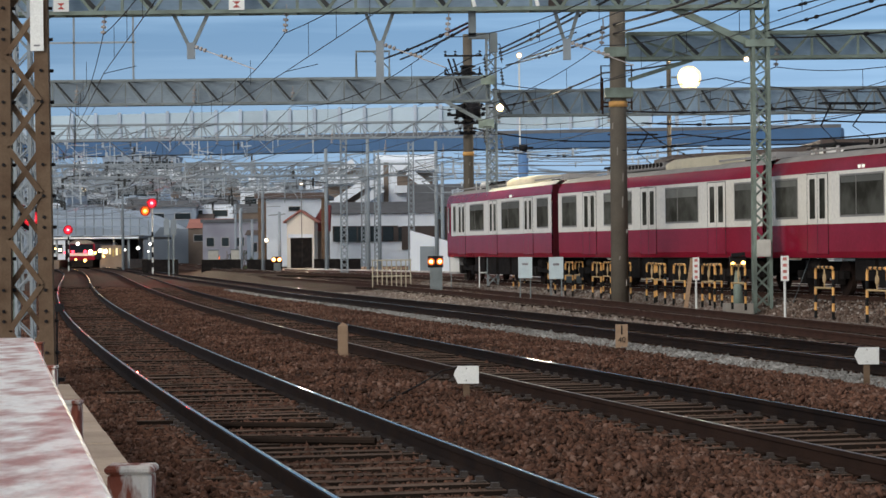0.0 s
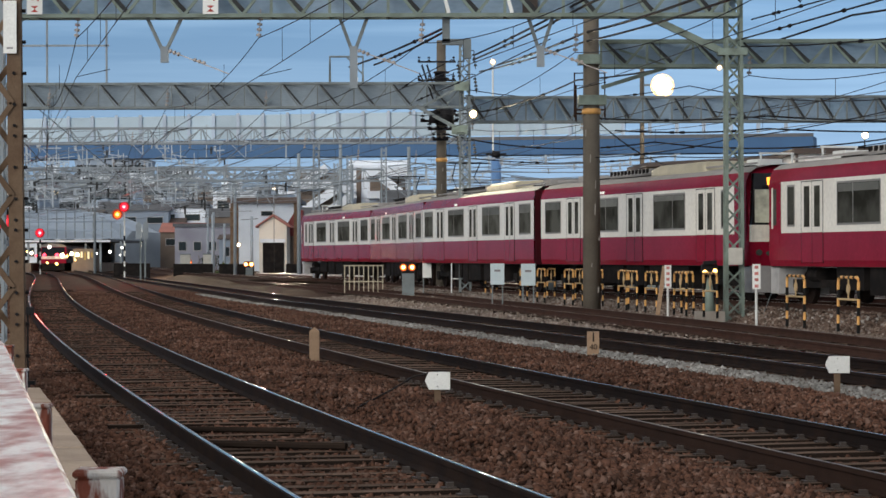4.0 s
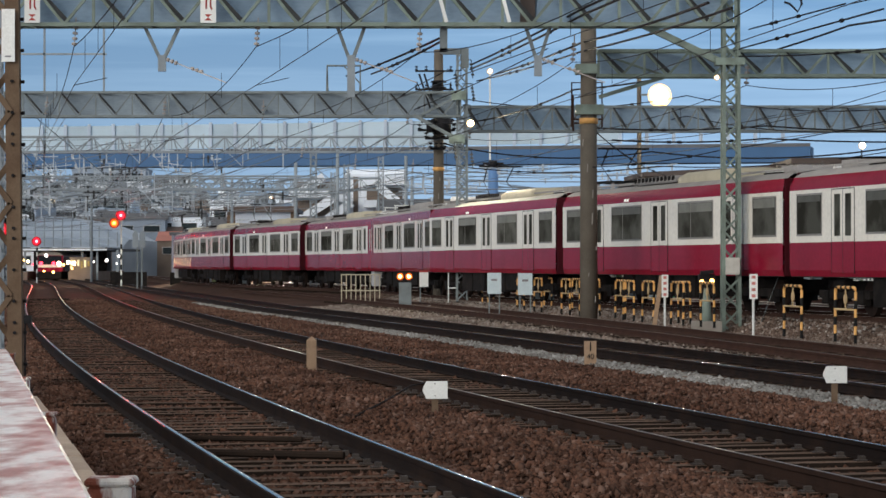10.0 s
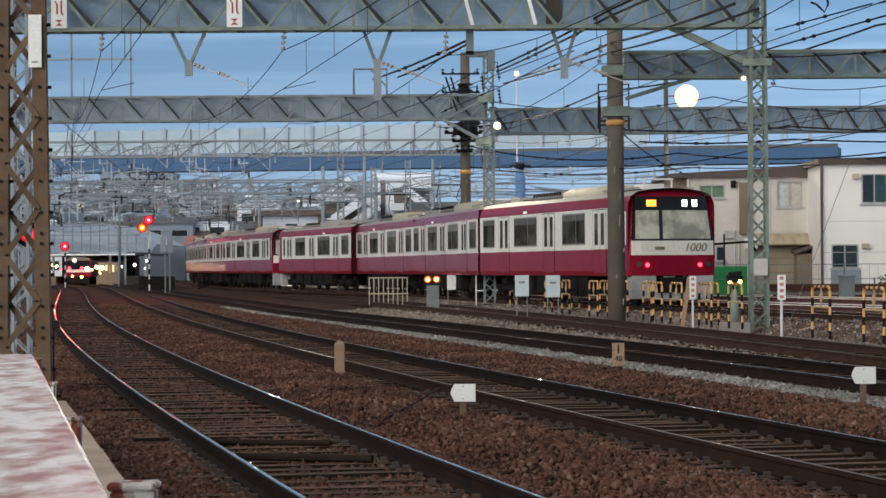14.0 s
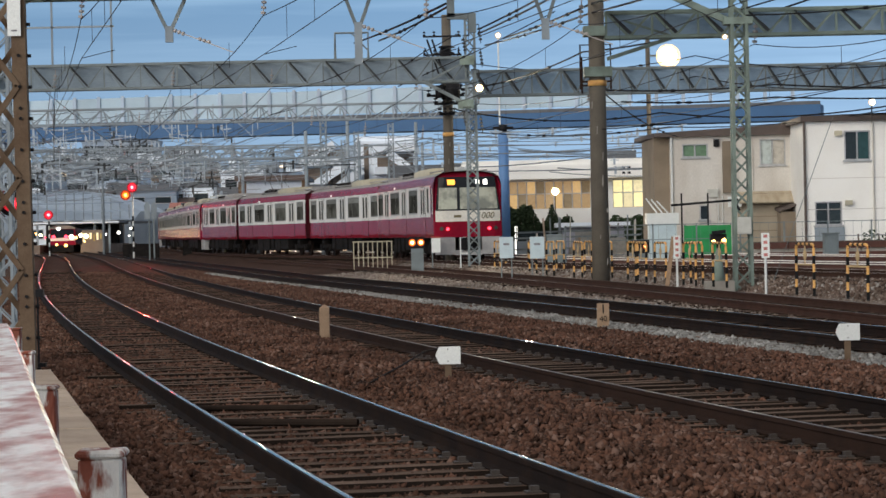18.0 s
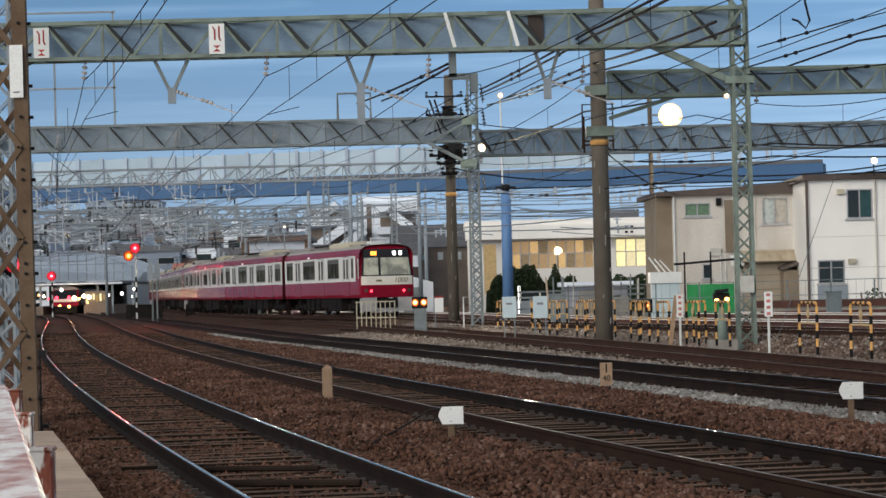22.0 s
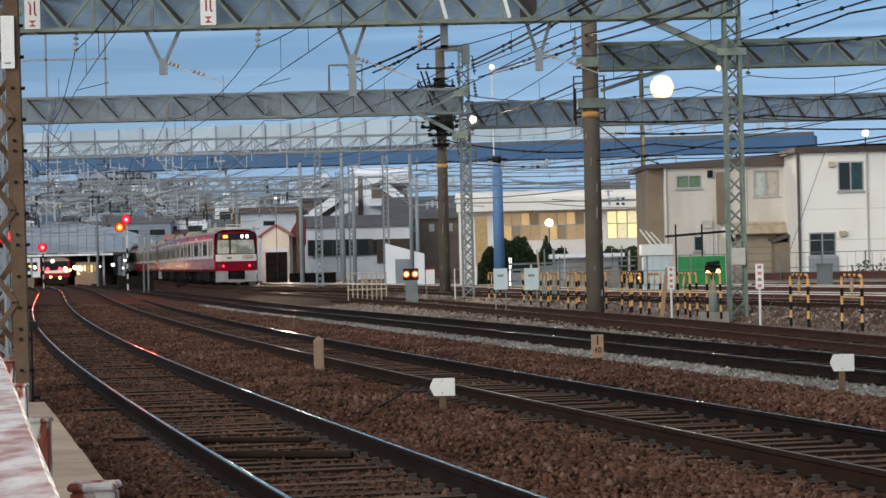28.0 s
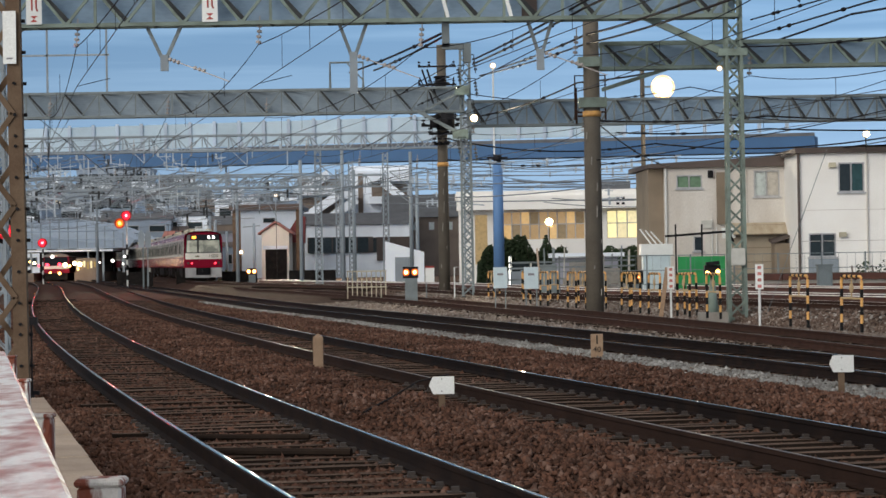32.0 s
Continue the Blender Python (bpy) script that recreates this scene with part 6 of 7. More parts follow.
bm = B()
for z in (0.5, 1.0, 1.52):
    bar(bm, (4.5, 0, z), (18.6, 0, z), 0.025)
for x in np.arange(4.5, 18.6, 0.3):
    bar(bm, (x, 0.01, 0.1), (x, 0.01, 1.5), 0.008)
part("mesh", bm, M["grey_steel"], t)

# low white building with lit rooms
holes = ((3.95, 8.5, 2.55, 4.08), (9.75, 12.0, 2.55, 4.12), (2.4, 3.1, 1.2, 3.95))
h = thing("lit_building", "low white building with warmly lit windows", "building", (0, 135, 0))
part("front_wall", wall_with_holes(B(), 1.6, 12.2, -0.6, 4.95, 0, 0.3, holes), M["house_white"], h)
bm = B()
box(bm, 1.6, 1.9, 0.3, 9, -0.6, 4.9)
box(bm, 11.9, 12.2, 0.3, 9, -0.6, 4.9)
box(bm, 1.6, 12.2, 9, 9.3, -0.6, 4.9)
part("wall", bm, M["house_white"], h)
part("roof", box(B(), 1.4, 12.5, -0.8, 9.4, 4.95, 5.25), M["house_white"], h)
part("canopy", box(B(), 1.4, 12.5, -0.9, 0.0, 4.2, 4.95), M["house_white"], h, "deep white fascia")
part("floor", box(B(), 1.9, 11.9, 0.3, 9, -0.6, 0.1), M["house_brown"], h)
part("inner_wall", box(B(), 1.9, 11.9, 3.4, 3.6, 0.1, 4.9), M["room_glow"], h, "lit room behind the glass")
for x0, x1, n, pane in ((3.95, 8.5, 9, (M["win_amber2"], M["win_amber2"], M["win_amber"], M["win_amber2"], M["win_amber3"])), (9.75, 12.0, 4, (M["win_yellow"], M["win_yellow2"], M["win_yellow"]))):
    for i in range(n):
        a, b = x0 + (x1 - x0) * i / n, x0 + (x1 - x0) * (i + 1) / n
        for z0, z1 in ((2.58, 3.36), (3.40, 4.06)):
            w = part("window", box(B(), a, b, 0.1, 0.16, z1, z1 + 0.05), M["frame"], h)
            part("pane", box(B(), a + 0.03, b - 0.03, 0.12, 0.14, z0, z1), pane[(i * 2 + int(z0)) % len(pane)], w)
            part("mullion", box(B(), a - 0.03, a + 0.03, 0.08, 0.17, z0, z1), M["frame"], w)
bm = B()
for x, z in ((10.3, 4.75), (10.6, 4.75), (10.3, 4.45), (10.6, 4.45)):
    box(bm, x - 0.08, x + 0.08, -0.94, -0.9, z - 0.06, z + 0.06)
part("wall_mark", bm, M["dark"], h)
t = thing("roof_plant", "dark rooftop equipment on the low building", "equipment", (10.2, 138, 5.25))
part("case", box(B(), -1.1, 1.1, -0.4, 0.4, 0, 0.55), M["roof_slate"], t)


def hedge(x0, x1, y, z0, z1, n, label, seed):
    rs = random.Random(seed)
    t = thing("hedge", label, "hedge", ((x0 + x1) / 2, y, 0))
    bm = B()
    for i in range(n):
        x = rs.uniform(x0, x1) - (x0 + x1) / 2
        edge = max(0.25, min(1.0, (x + (x1 - x0) / 2) / 0.7, ((x1 - x0) / 2 - x) / 0.7)) ** 0.5
        top = z0 + (z1 - 0.75 * abs(noise.noise((x * 0.9, seed, 0))) * (z1 - z0) - z0) * edge
        z = z0 + (top - z0) * rs.random() ** 0.7
        p = Vector((x, rs.uniform(-0.5, 0.5), z))
        s = rs.uniform(0.04, 0.11)
        a, b = rs.uniform(0, 6.3), rs.uniform(-1, 1)
        u = Vector((math.cos(a), math.sin(a), b * 0.6)).normalized() * s
        w = Vector((-math.sin(a), math.cos(a) * 0.4, 0.8)).normalized() * s * 0.6
        q = [bm.verts.new(p + d) for d in (u, w, -u, -w)]
        bm.faces.new(q)
    part("leaves", bm, M["leaf"], t)
    bm = B()
    if n > 4000:
        for i in range(int((x1 - x0) * 5)):
            x = x0 + (i + 0.5) * 0.2 - (x0 + x1) / 2
            edge = max(0.25, min(1.0, (x + (x1 - x0) / 2) / 0.7, ((x1 - x0) / 2 - x) / 0.7)) ** 0.5
            top = z0 + (z1 - 0.75 * abs(noise.noise((x * 0.9, seed, 0))) * (z1 - z0) - z0) * edge
            cone(bm, x, 0.2, z0 - 0.4, top * 0.88, 0.24, 0.12, 7)
        part("core", bm, M["leaf"], t, "dense inner foliage")
        bm = B()
    for k in range(max(2, int((x1 - x0) / 0.8))):
        x = x0 + (k + 0.5) * 0.8 - (x0 + x1) / 2
        bar(bm, (x, 0, -0.6), (x + rs.uniform(-0.2, 0.2), 0, z1 * 0.8), 0.07, None, 6)
    part("stems", bm, M["house_brown"], t)


hedge(2.4, 7.4, 128, 0.2, 2.75, 9000, "dense dark green hedge before the lit building", 1)
hedge(8.0, 13.0, 127, 0.2, 2.1, 5200, "clipped green hedge beside the houses", 2)
hedge(14.8, 18.2, 87.2, -0.2, 1.3, 500, "thin straggling weeds by the white house", 3)

# the thick blue pole
t = thing("blue_pole", "thick bright blue steel pole with a white base", "pole", (3.25, 118, 0))
part("shaft", cone(B(), 0, 0, 1.05, 6.2, 0.27, 0.24, 18), M["blue_bright"], t)
part("base", cone(B(), 0, 0, -0.4, 1.05, 0.3, 0.28, 18), M["white"], t, "white painted base")
bm = B()
cone(bm, 0, 0, 6.2, 6.55, 0.2, 0.2, 12)
bar(bm, (-0.5, 0, 6.4), (0.5, 0, 6.4), 0.1)
part("head", bm, M["dark"], t)
t = thing("light_tube", "upright glowing white tube beside the blue pole", "lamp", (3.72, 116, 0.1))
bm = B()
bar(bm, (0, 0, -0.3), (0, 0, 1.5), 0.13, None, 8)
part("tube", bm, M["lamp_tube"], t)
t = thing("yard_shed", "low white shed roof behind the barriers", "shed", (7.6, 120, 0))
part("wall", box(B(), -1.5, 1.5, -1, 1, -0.6, 1.5), M["mauve_wall"], t)
part("roof", box(B(), -1.8, 1.8, -1.3, 1.3, 1.5, 1.72), M["far_white"], t)
part("door", box(B(), -0.9, 0.0, -1.05, -1.0, -0.3, 1.3), M["frame_dark"], t)
part("window", box(B(), 0.4, 1.2, -1.05, -1.0, 0.5, 1.1), M["pane"], t)
t = thing("pipe_store", "stacked grey pipes and posts behind the mesh fence", "storage rack", (6.2, 108, 0))
rk = random.Random(31)
for i in range(15):
    x = -2.6 + i * 0.37 + rk.uniform(-0.1, 0.1)
    bm = B()
    bar(bm, (x, rk.uniform(-0.6, 0.6), -0.4), (x + rk.uniform(-0.15, 0.15), 0, rk.uniform(0.8, 2.0)), rk.uniform(0.05, 0.12))
    part("upright", bm, M[("grey_steel", "far_steel", "pale_box", "tan_concrete")[i % 4]], t)
for z in (0.55, 1.05, 1.3):
    bm = B()
    bar(bm, (-2.8, -0.1, z), (2.8, 0.1, z + 0.06), 0.08)
    part("pipe", bm, M["grey_steel"], t)
for x, w, h in ((-2.0, 0.7, 0.9), (-0.4, 1.0, 0.6), (1.3, 0.8, 1.0)):
    part("crate", box(B(), x, x + w, -0.5, 0.3, -0.4, h), M["concrete"] if w > 0.9 else M["frame_dark"], t)
t = thing("parked_van", "pale van parked behind the mesh fence", "car", (4.9, 122, 0))
bm = B()
box(bm, -1.2, 1.2, -0.8, 0.8, -0.1, 0.85)
part("body", bm, M["far_steel"], t)
part("cabin", box(B(), -0.9, 1.0, -0.75, 0.75, 0.85, 1.35), M["pane"], t)
for x in (-0.8, 0.8):
    for y in (-0.8, 0.8):
        bm = B()
        bar(bm, (x, y - 0.08, -0.2), (x, y + 0.08, -0.2), 0.6, 0.6, 14)
        part("wheel", bm, M["dark"], t)


# ---- far buildings ----
def far_house(name, label, x0, x1, y0, depth, z0, z1, wall, roof, win, rows, cols, ridge=0.0, overhang=0.3, wz=None, wx=0.62, wh=0.5):
    h = thing(name, label, "house" if name == "house" else "building", (0, y0, 0))
    part("wall", box(B(), x0, x1, 0, depth, z0, z1), wall, h)
    bm = B()
    if ridge:
        a = [bm.verts.new(p) for p in ((x0 - overhang, -overhang, z1), (x1 + overhang, -overhang, z1), (x1 + overhang, depth + overhang, z1), (x0 - overhang, depth + overhang, z1), (x0 - overhang, depth / 2, z1 + ridge), (x1 + overhang, depth / 2, z1 + ridge))]
        for f in ((0, 3, 2, 1), (0, 1, 5, 4), (1, 2, 5), (2, 3, 4, 5), (3, 0, 4)):
            bm.faces.new([a[i] for i in f])
    else:
        box(bm, x0 - overhang, x1 + overhang, -overhang, depth + overhang, z1, z1 + 0.35)
    part("roof", bm, roof, h)
    lo, hi = wz or (z0 + 0.8, z1 - 0.2)
    for r in range(rows):
        for c in range(cols):
            cw, rh = (x1 - x0) / cols, (hi - lo) / rows
            a = x0 + cw * (c + 0.5 - wx / 2)
            b = lo + rh * (r + 0.5 - wh / 2)
            w = part("window", box(B(), a, a + cw * wx, -0.06, 0.0, b, b + rh * wh), M["frame"], h)
            part("pane", box(B(), a + 0.06, a + cw * wx - 0.06, -0.075, -0.06, b + 0.06, b + rh * wh - 0.06), win, w)
    return h


far_house("house", "long brown house with white bands and wide windows", -11.3, -2.0, 215, 8, -0.5, 4.75, M["far_white"], M["roof_slate"], M["pane"], 1, 1, 1.1, 0.4, (2.2, 3.6), 0.5, 1.0)
h = thing("window_strip", "dark band of glazing along the brown house", "window", (0, 214.8, 0))
part("strip", box(B(), -11.0, -5.2, -0.1, 0.0, 2.25, 3.65), M["house_dark"], h)
for i in range(5):
    part("pane", box(B(), -10.9 + i * 1.08, -9.95 + i * 1.08, -0.13, -0.1, 2.25, 3.6), M["pane"], h)
part("strip", box(B(), -4.9, -1.9, -0.1, 0.0, 1.5, 3.6), M["house_dark"], h)
far_house("house", "grey-roofed white house by the line", -17.9, -12.2, 225, 8, -0.5, 6.3, M["far_white"], M["roof_slate"], M["pane"], 1, 1, 0, 0.4, (4.9, 5.9), 0.2)
h = thing("house", "small cream house with a faded pink roof", "house", (0, 204, 0))
bm = B()
pts = ((-14.3, -0.5), (-12.0, -0.5), (-12.0, 4.0), (-13.15, 4.75), (-14.3, 4.0))
lo = [bm.verts.new((a, 0, b)) for a, b in pts]
hi = [bm.verts.new((a, 5, b)) for a, b in pts]
bm.faces.new(lo)
bm.faces.new(hi[::-1])
for i in range(5):
    k = (i + 1) % 5
    bm.faces.new((lo[k], lo[i], hi[i], hi[k]))
part("wall", bm, M["cream"], h)
for a, b in (((-14.6, 3.85), (-13.15, 4.83)), ((-13.15, 4.83), (-11.7, 3.85))):
    bm = B()
    q = [bm.verts.new(p) for p in ((a[0], -0.3, a[1]), (b[0], -0.3, b[1]), (b[0], 5.2, b[1]), (a[0], 5.2, a[1]), (a[0], -0.3, a[1] + 0.14), (b[0], -0.3, b[1] + 0.14), (b[0], 5.2, b[1] + 0.14), (a[0], 5.2, a[1] + 0.14))]
    for f in ((0, 3, 2, 1), (4, 5, 6, 7), (0, 1, 5, 4), (1, 2, 6, 5), (2, 3, 7, 6), (3, 0, 4, 7)):
        bm.faces.new([q[n] for n in f])
    part("roof", bm, M["roof_red"], h)
# flat black sheet on the wall paints the shade inside the garage
part("garage", box(B(), -14.0, -12.2, -0.06, 0, -0.4, 2.6), M["under"], h, "dark sheet for the shaded garage mouth")
part("lintel", box(B(), -14.2, -12.1, -0.1, 0, 2.6, 2.9), M["far_white"], h)
far_house("house", "dark brown house under a steep roof", -4.2, 2.5, 222, 9, -0.5, 5.4, M["house_brown"], M["roof_slate"], M["pane_pale"], 1, 4, 2.2, 0.4, (4.0, 5.2), 0.3, 0.6)
bm = B()
q = [bm.verts.new(p) for p in ((-12.9, 209.5, 3.25), (-11.0, 209.5, 3.15), (-10.9, 209.5, 5.4), (-11.5, 209.5, 5.5))]
bm.faces.new(q)
r = bmesh.ops.extrude_face_region(bm, geom=bm.faces[:])
for v in r["geom"]:
    if isinstance(v, bmesh.types.BMVert):
        v.co.y += 2.0
t = thing("red_roof", "steep dark red sheet roof beside the brown house", "roof", (0, 0, 0))
part("sheet", bm, M["roof_red_dark"], t)
part("wall", box(B(), -12.6, -11.1, 210, 211.4, -0.5, 3.3), M["house_brown"], t)

# stair tower block
h = thing("stair_block", "white concrete block with outdoor zigzag stairs", "building", (0, 250, 0))
part("wall", box(B(), -8.4, -2.2, 3, 12, -0.5, 11.4), M["far_white"], h)
part("wing", box(B(), -14.0, -8.4, 3, 12, -0.5, 10.4), M["city_pale"], h)
part("slot", box(B(), -7.6, -7.1, 2.9, 3.0, 4.5, 10.6), M["house_brown"], h)
for a, b in (((-13.3, 1.5, 6.0), (-9.4, 1.5, 8.5)), ((-11.4, 1.2, 5.4), (-7.7, 1.2, 7.9)), ((-5.0, 1.5, 9.6), (-3.0, 1.5, 8.0)), ((-13.0, 1.6, 9.0), (-10.6, 1.6, 10.6))):
    bm = B()
    bar(bm, a, b, 1.2, 0.85)
    part("stair_flight", bm, M["far_white"], h)
for x0, x1, z in ((-14.2, -9.0, 8.4), (-14.2, -9.0, 5.6), (-6.4, -2.2, 9.7), (-6.4, -2.2, 7.4), (-9.8, -7.6, 8.0)):
    part("landing", box(B(), x0, x1, 0.9, 3.2, z, z + 0.22), M["far_white"], h)
    part("parapet", box(B(), x0, x1, 0.85, 0.95, z, z + 0.75), M["far_white"], h)
for x0, x1, z0, z1 in ((-13.8, -9.2, 6.4, 8.2), (-6.2, -2.5, 8.2, 9.5), (-6.2, -2.5, 9.95, 10.5), (-13.8, -9.2, 9.0, 10.1)):
    part("recess", box(B(), x0, x1, 2.85, 2.99, z0, z1), M["house_brown"], h)
part("roof", box(B(), -8.6, -2.0, 2.8, 12.2, 10.6, 10.9), M["far_white"], h)

# city behind the station
def city_block(x0, x1, y, top, wall, floors, style, seed):
    """A block of flats: banded balconies or rows of windows, with plant on its roof."""
    r = random.Random(seed)
    t = thing("apartment_block", ("grey concrete", "pale rendered", "blue-grey tiled")[seed % 3] + (" apartment block with rows of balconies" if style else " block with rows of small windows"), "building", (0, y, 0))
    part("wall", box(B(), x0, x1, 0, 10, -0.5, top), wall, t)
    part("parapet", box(B(), x0 - 0.15, x1 + 0.15, -0.15, 10.15, top, top + 0.4), M["far_white"] if seed % 2 else wall, t)
    lo = max(0.5, top - floors * 3.0)
    cols = max(2, int((x1 - x0) / 2.6))
    cw = (x1 - x0) / cols
    for f in range(floors):
        z = lo + (top - lo) * f / floors
        if style:
            part("recess", box(B(), x0 + 0.3, x1 - 0.3, -0.05, 0.0, z + 1.2, z + 2.5), M["pane"], t)
            for c in range(cols):
                if r.random() < 0.8:
                    part("balcony", box(B(), x0 + c * cw + 0.15, x0 + (c + 1) * cw - 0.15, -1.2, 0.0, z + 0.1, z + 1.15), M["far_white"] if (c + seed) % 3 else wall, t)
        else:
            for c in range(cols):
                w = part("window", box(B(), x0 + cw * (c + 0.2), x0 + cw * (c + 0.8), -0.06, 0.0, z + 0.9, z + 2.2), M["frame"], t)
                part("pane", box(B(), x0 + cw * (c + 0.23), x0 + cw * (c + 0.77), -0.075, -0.06, z + 1.0, z + 2.1), M["pane_lit"] if r.random() < 0.05 else M["pane"], w)
    for k in range(2):
        a = r.uniform(x0, x1 - 2)
        part("roof_plant", box(B(), a, a + r.uniform(0.8, 2.0), 2, 5, top + 0.4, top + r.uniform(0.9, 2.0)), (M["far_white"], M["roof_slate"], wall)[r.randrange(3)], t)
    return t


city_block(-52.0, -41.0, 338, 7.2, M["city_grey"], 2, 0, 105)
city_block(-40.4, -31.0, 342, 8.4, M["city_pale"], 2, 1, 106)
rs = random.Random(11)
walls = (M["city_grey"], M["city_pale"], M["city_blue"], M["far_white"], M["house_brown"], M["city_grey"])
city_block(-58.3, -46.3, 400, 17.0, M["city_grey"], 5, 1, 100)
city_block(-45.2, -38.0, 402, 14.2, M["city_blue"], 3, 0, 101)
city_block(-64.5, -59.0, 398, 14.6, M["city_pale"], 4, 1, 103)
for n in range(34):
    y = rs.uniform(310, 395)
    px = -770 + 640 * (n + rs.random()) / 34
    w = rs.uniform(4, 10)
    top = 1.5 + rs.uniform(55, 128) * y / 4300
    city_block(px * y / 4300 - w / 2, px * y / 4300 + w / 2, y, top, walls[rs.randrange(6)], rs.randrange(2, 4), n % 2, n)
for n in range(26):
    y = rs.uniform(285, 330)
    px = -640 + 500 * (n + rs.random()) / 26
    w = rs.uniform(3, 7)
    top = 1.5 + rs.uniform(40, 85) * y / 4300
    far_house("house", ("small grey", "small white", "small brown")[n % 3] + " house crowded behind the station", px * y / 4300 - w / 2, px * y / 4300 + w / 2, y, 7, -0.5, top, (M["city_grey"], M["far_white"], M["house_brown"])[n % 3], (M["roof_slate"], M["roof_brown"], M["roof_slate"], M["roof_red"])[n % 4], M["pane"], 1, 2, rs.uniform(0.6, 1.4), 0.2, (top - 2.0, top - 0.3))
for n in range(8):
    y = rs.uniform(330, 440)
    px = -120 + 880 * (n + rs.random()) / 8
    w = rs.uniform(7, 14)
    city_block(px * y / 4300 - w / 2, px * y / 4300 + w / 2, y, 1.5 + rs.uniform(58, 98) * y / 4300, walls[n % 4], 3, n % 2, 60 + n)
t = thing("roof_sign", "dark signboard with white strokes on a far roof", "sign", (-41.8, 401.5, 14.6))
part("board", box(B(), -3.0, 2.8, -0.2, 0.2, 0.0, 1.7), M["roof_slate"], t)
for i in range(4):
    part("writing_bar", box(B(), -0.6 + i * 0.85, -0.05 + i * 0.85, -0.26, -0.2, 0.4, 1.1), M["far_white"], t)

# station at the end of the line
t = thing("station_canopy", "dark station roofs over the far platforms", "station", (0, 262, 0))
part("roof", box(B(), -46.5, -34.4, 0, 30, 3.05, 3.3), M["roof_slate"], t)
part("roof_edge", box(B(), -46.5, -34.4, -0.08, 0.0, 3.02, 3.22), M["far_white"], t, "pale canopy edge")
# black sheet that paints the shade under the station roofs
part("inner_wall", box(B(), -47, -38.4, 29, 30, -0.5, 3.1), M["under"], t, "dark sheet for the shade behind the platforms")
bm = B()
rows = []
for y in (6, 34):
    rows.append([bm.verts.new((-47.5 + 14.0 * i / 12, y + 6 * math.sin(math.pi * i / 24), 3.5 + 3.4 * math.sin(math.pi * (0.2 + 0.72 * i / 12)))) for i in range(13)])
for i in range(12):
    bm.faces.new((rows[0][i], rows[0][i + 1], rows[1][i + 1], rows[1][i]))
part("vault", bm, M["city_pale"], t, "pale grey vaulted roof")
bm = B()
q = [bm.verts.new((-47.5 + 14.0 * i / 12, 6 + 6 * math.sin(math.pi * i / 24), 3.5 + 3.4 * math.sin(math.pi * (0.2 + 0.72 * i / 12)))) for i in range(13)]
q += [bm.verts.new((-33.5, 6.0, 3.4)), bm.verts.new((-47.5, 6.0, 3.4))]
bm.faces.new(q[::-1])
part("gable", bm, M["city_pale"], t, "grey gable sheeting")
for i in range(14):
    part("gable_rib", box(B(), -47.0 + 1.0 * i, -46.9 + 1.0 * i, 5.0, 5.2, 3.5, 4.9 + 1.6 * math.sin(math.pi * (i + 1.5) / 15)), M["far_steel"], t)
for z in (4.3, 5.2):
    part("gable_rail", box(B(), -47.0, -34.5, 4.8, 4.95, z, z + 0.12), M["city_grey"], t)
for x in (-45.6, -43.4, -37.2, -35.6, -33.4):
    bm = B()
    bar(bm, (x, 1, -0.4), (x, 1, 3.1), 0.22)
    part("column", bm, M["far_steel"], t)
for x, z, w, m in ((-43.9, 1.7, 0.12, "lamp_white"), (-43.2, 2.0, 0.1, "lamp_yellow"), (-42.7, 1.85, 0.16, "lamp_core_warm"), (-42.2, 1.55, 0.1, "lamp_red"), (-39.4, 1.6, 0.24, "lamp_core_warm"), (-38.9, 1.5, 0.14, "lamp_yellow"), (-38.4, 1.75, 0.2, "lamp_core_warm"), (-37.8, 1.65, 0.22, "lamp_core_warm"), (-38.0, 1.1, 0.1, "lamp_yellow"), (-35.7, 1.8, 0.12, "lamp_white"), (-34.3, 1.96, 0.18, "lamp_white"), (-33.2, 1.6, 0.1, "lamp_white"), (-33.0, 2.4, 0.14, "lamp_white"), (-26.9, 1.9, 0.12, "lamp_yellow"), (-26.2, 2.4, 0.1, "lamp_white"), (-40.0, 0.7, 0.16, "lamp_yellow"), (-41.0, 0.8, 0.12, "lamp_yellow")):
    bm = B()
    bmesh.ops.create_uvsphere(bm, u_segments=10, v_segments=8, radius=w)
    part("lamp", bm, M[m], t, "small lit station lamp").matrix_basis = pose(x, -1.2, z)
for x0, x1 in ((-46, -43), (-38.6, -36), (-27.4, -25.4)):
    part("platform", box(B(), x0, x1, 0, 28, -0.6, 0.75), M["house_brown"], t)
k = part("kiosk", box(B(), -38.5, -36.2, 0.5, 6, 0.75, 2.3), M["house_brown"], t, "small kiosk with lit windows")
for i in range(6):
    part("window", box(B(), -38.42 + i * 0.37, -38.2 + i * 0.37, 0.42, 0.48, 1.1 + 0.12 * (i % 3), 2.0 - 0.1 * (i % 2)), M["kiosk"] if i % 2 else M["win_yellow2"], k)

t = thing("waiting_train", "red and cream train waiting at the far platform", "train", (-40.7, 263, 0))
part("body", box(B(), -1.4, 1.4, 0, 18, 0.75, 2.5), M["red"], t)
bm = B()
rows = [[bm.verts.new((1.4 * math.cos(math.pi * i / 8), y, 2.5 + 0.45 * math.sin(math.pi * i / 8))) for i in range(9)] for y in (0.0, 18.0)]
for i in range(8):
    bm.faces.new((rows[0][i], rows[0][i + 1], rows[1][i + 1], rows[1][i]))
bm.faces.new(rows[0][::-1])
part("roof", bm, M["roof_grey"], t)
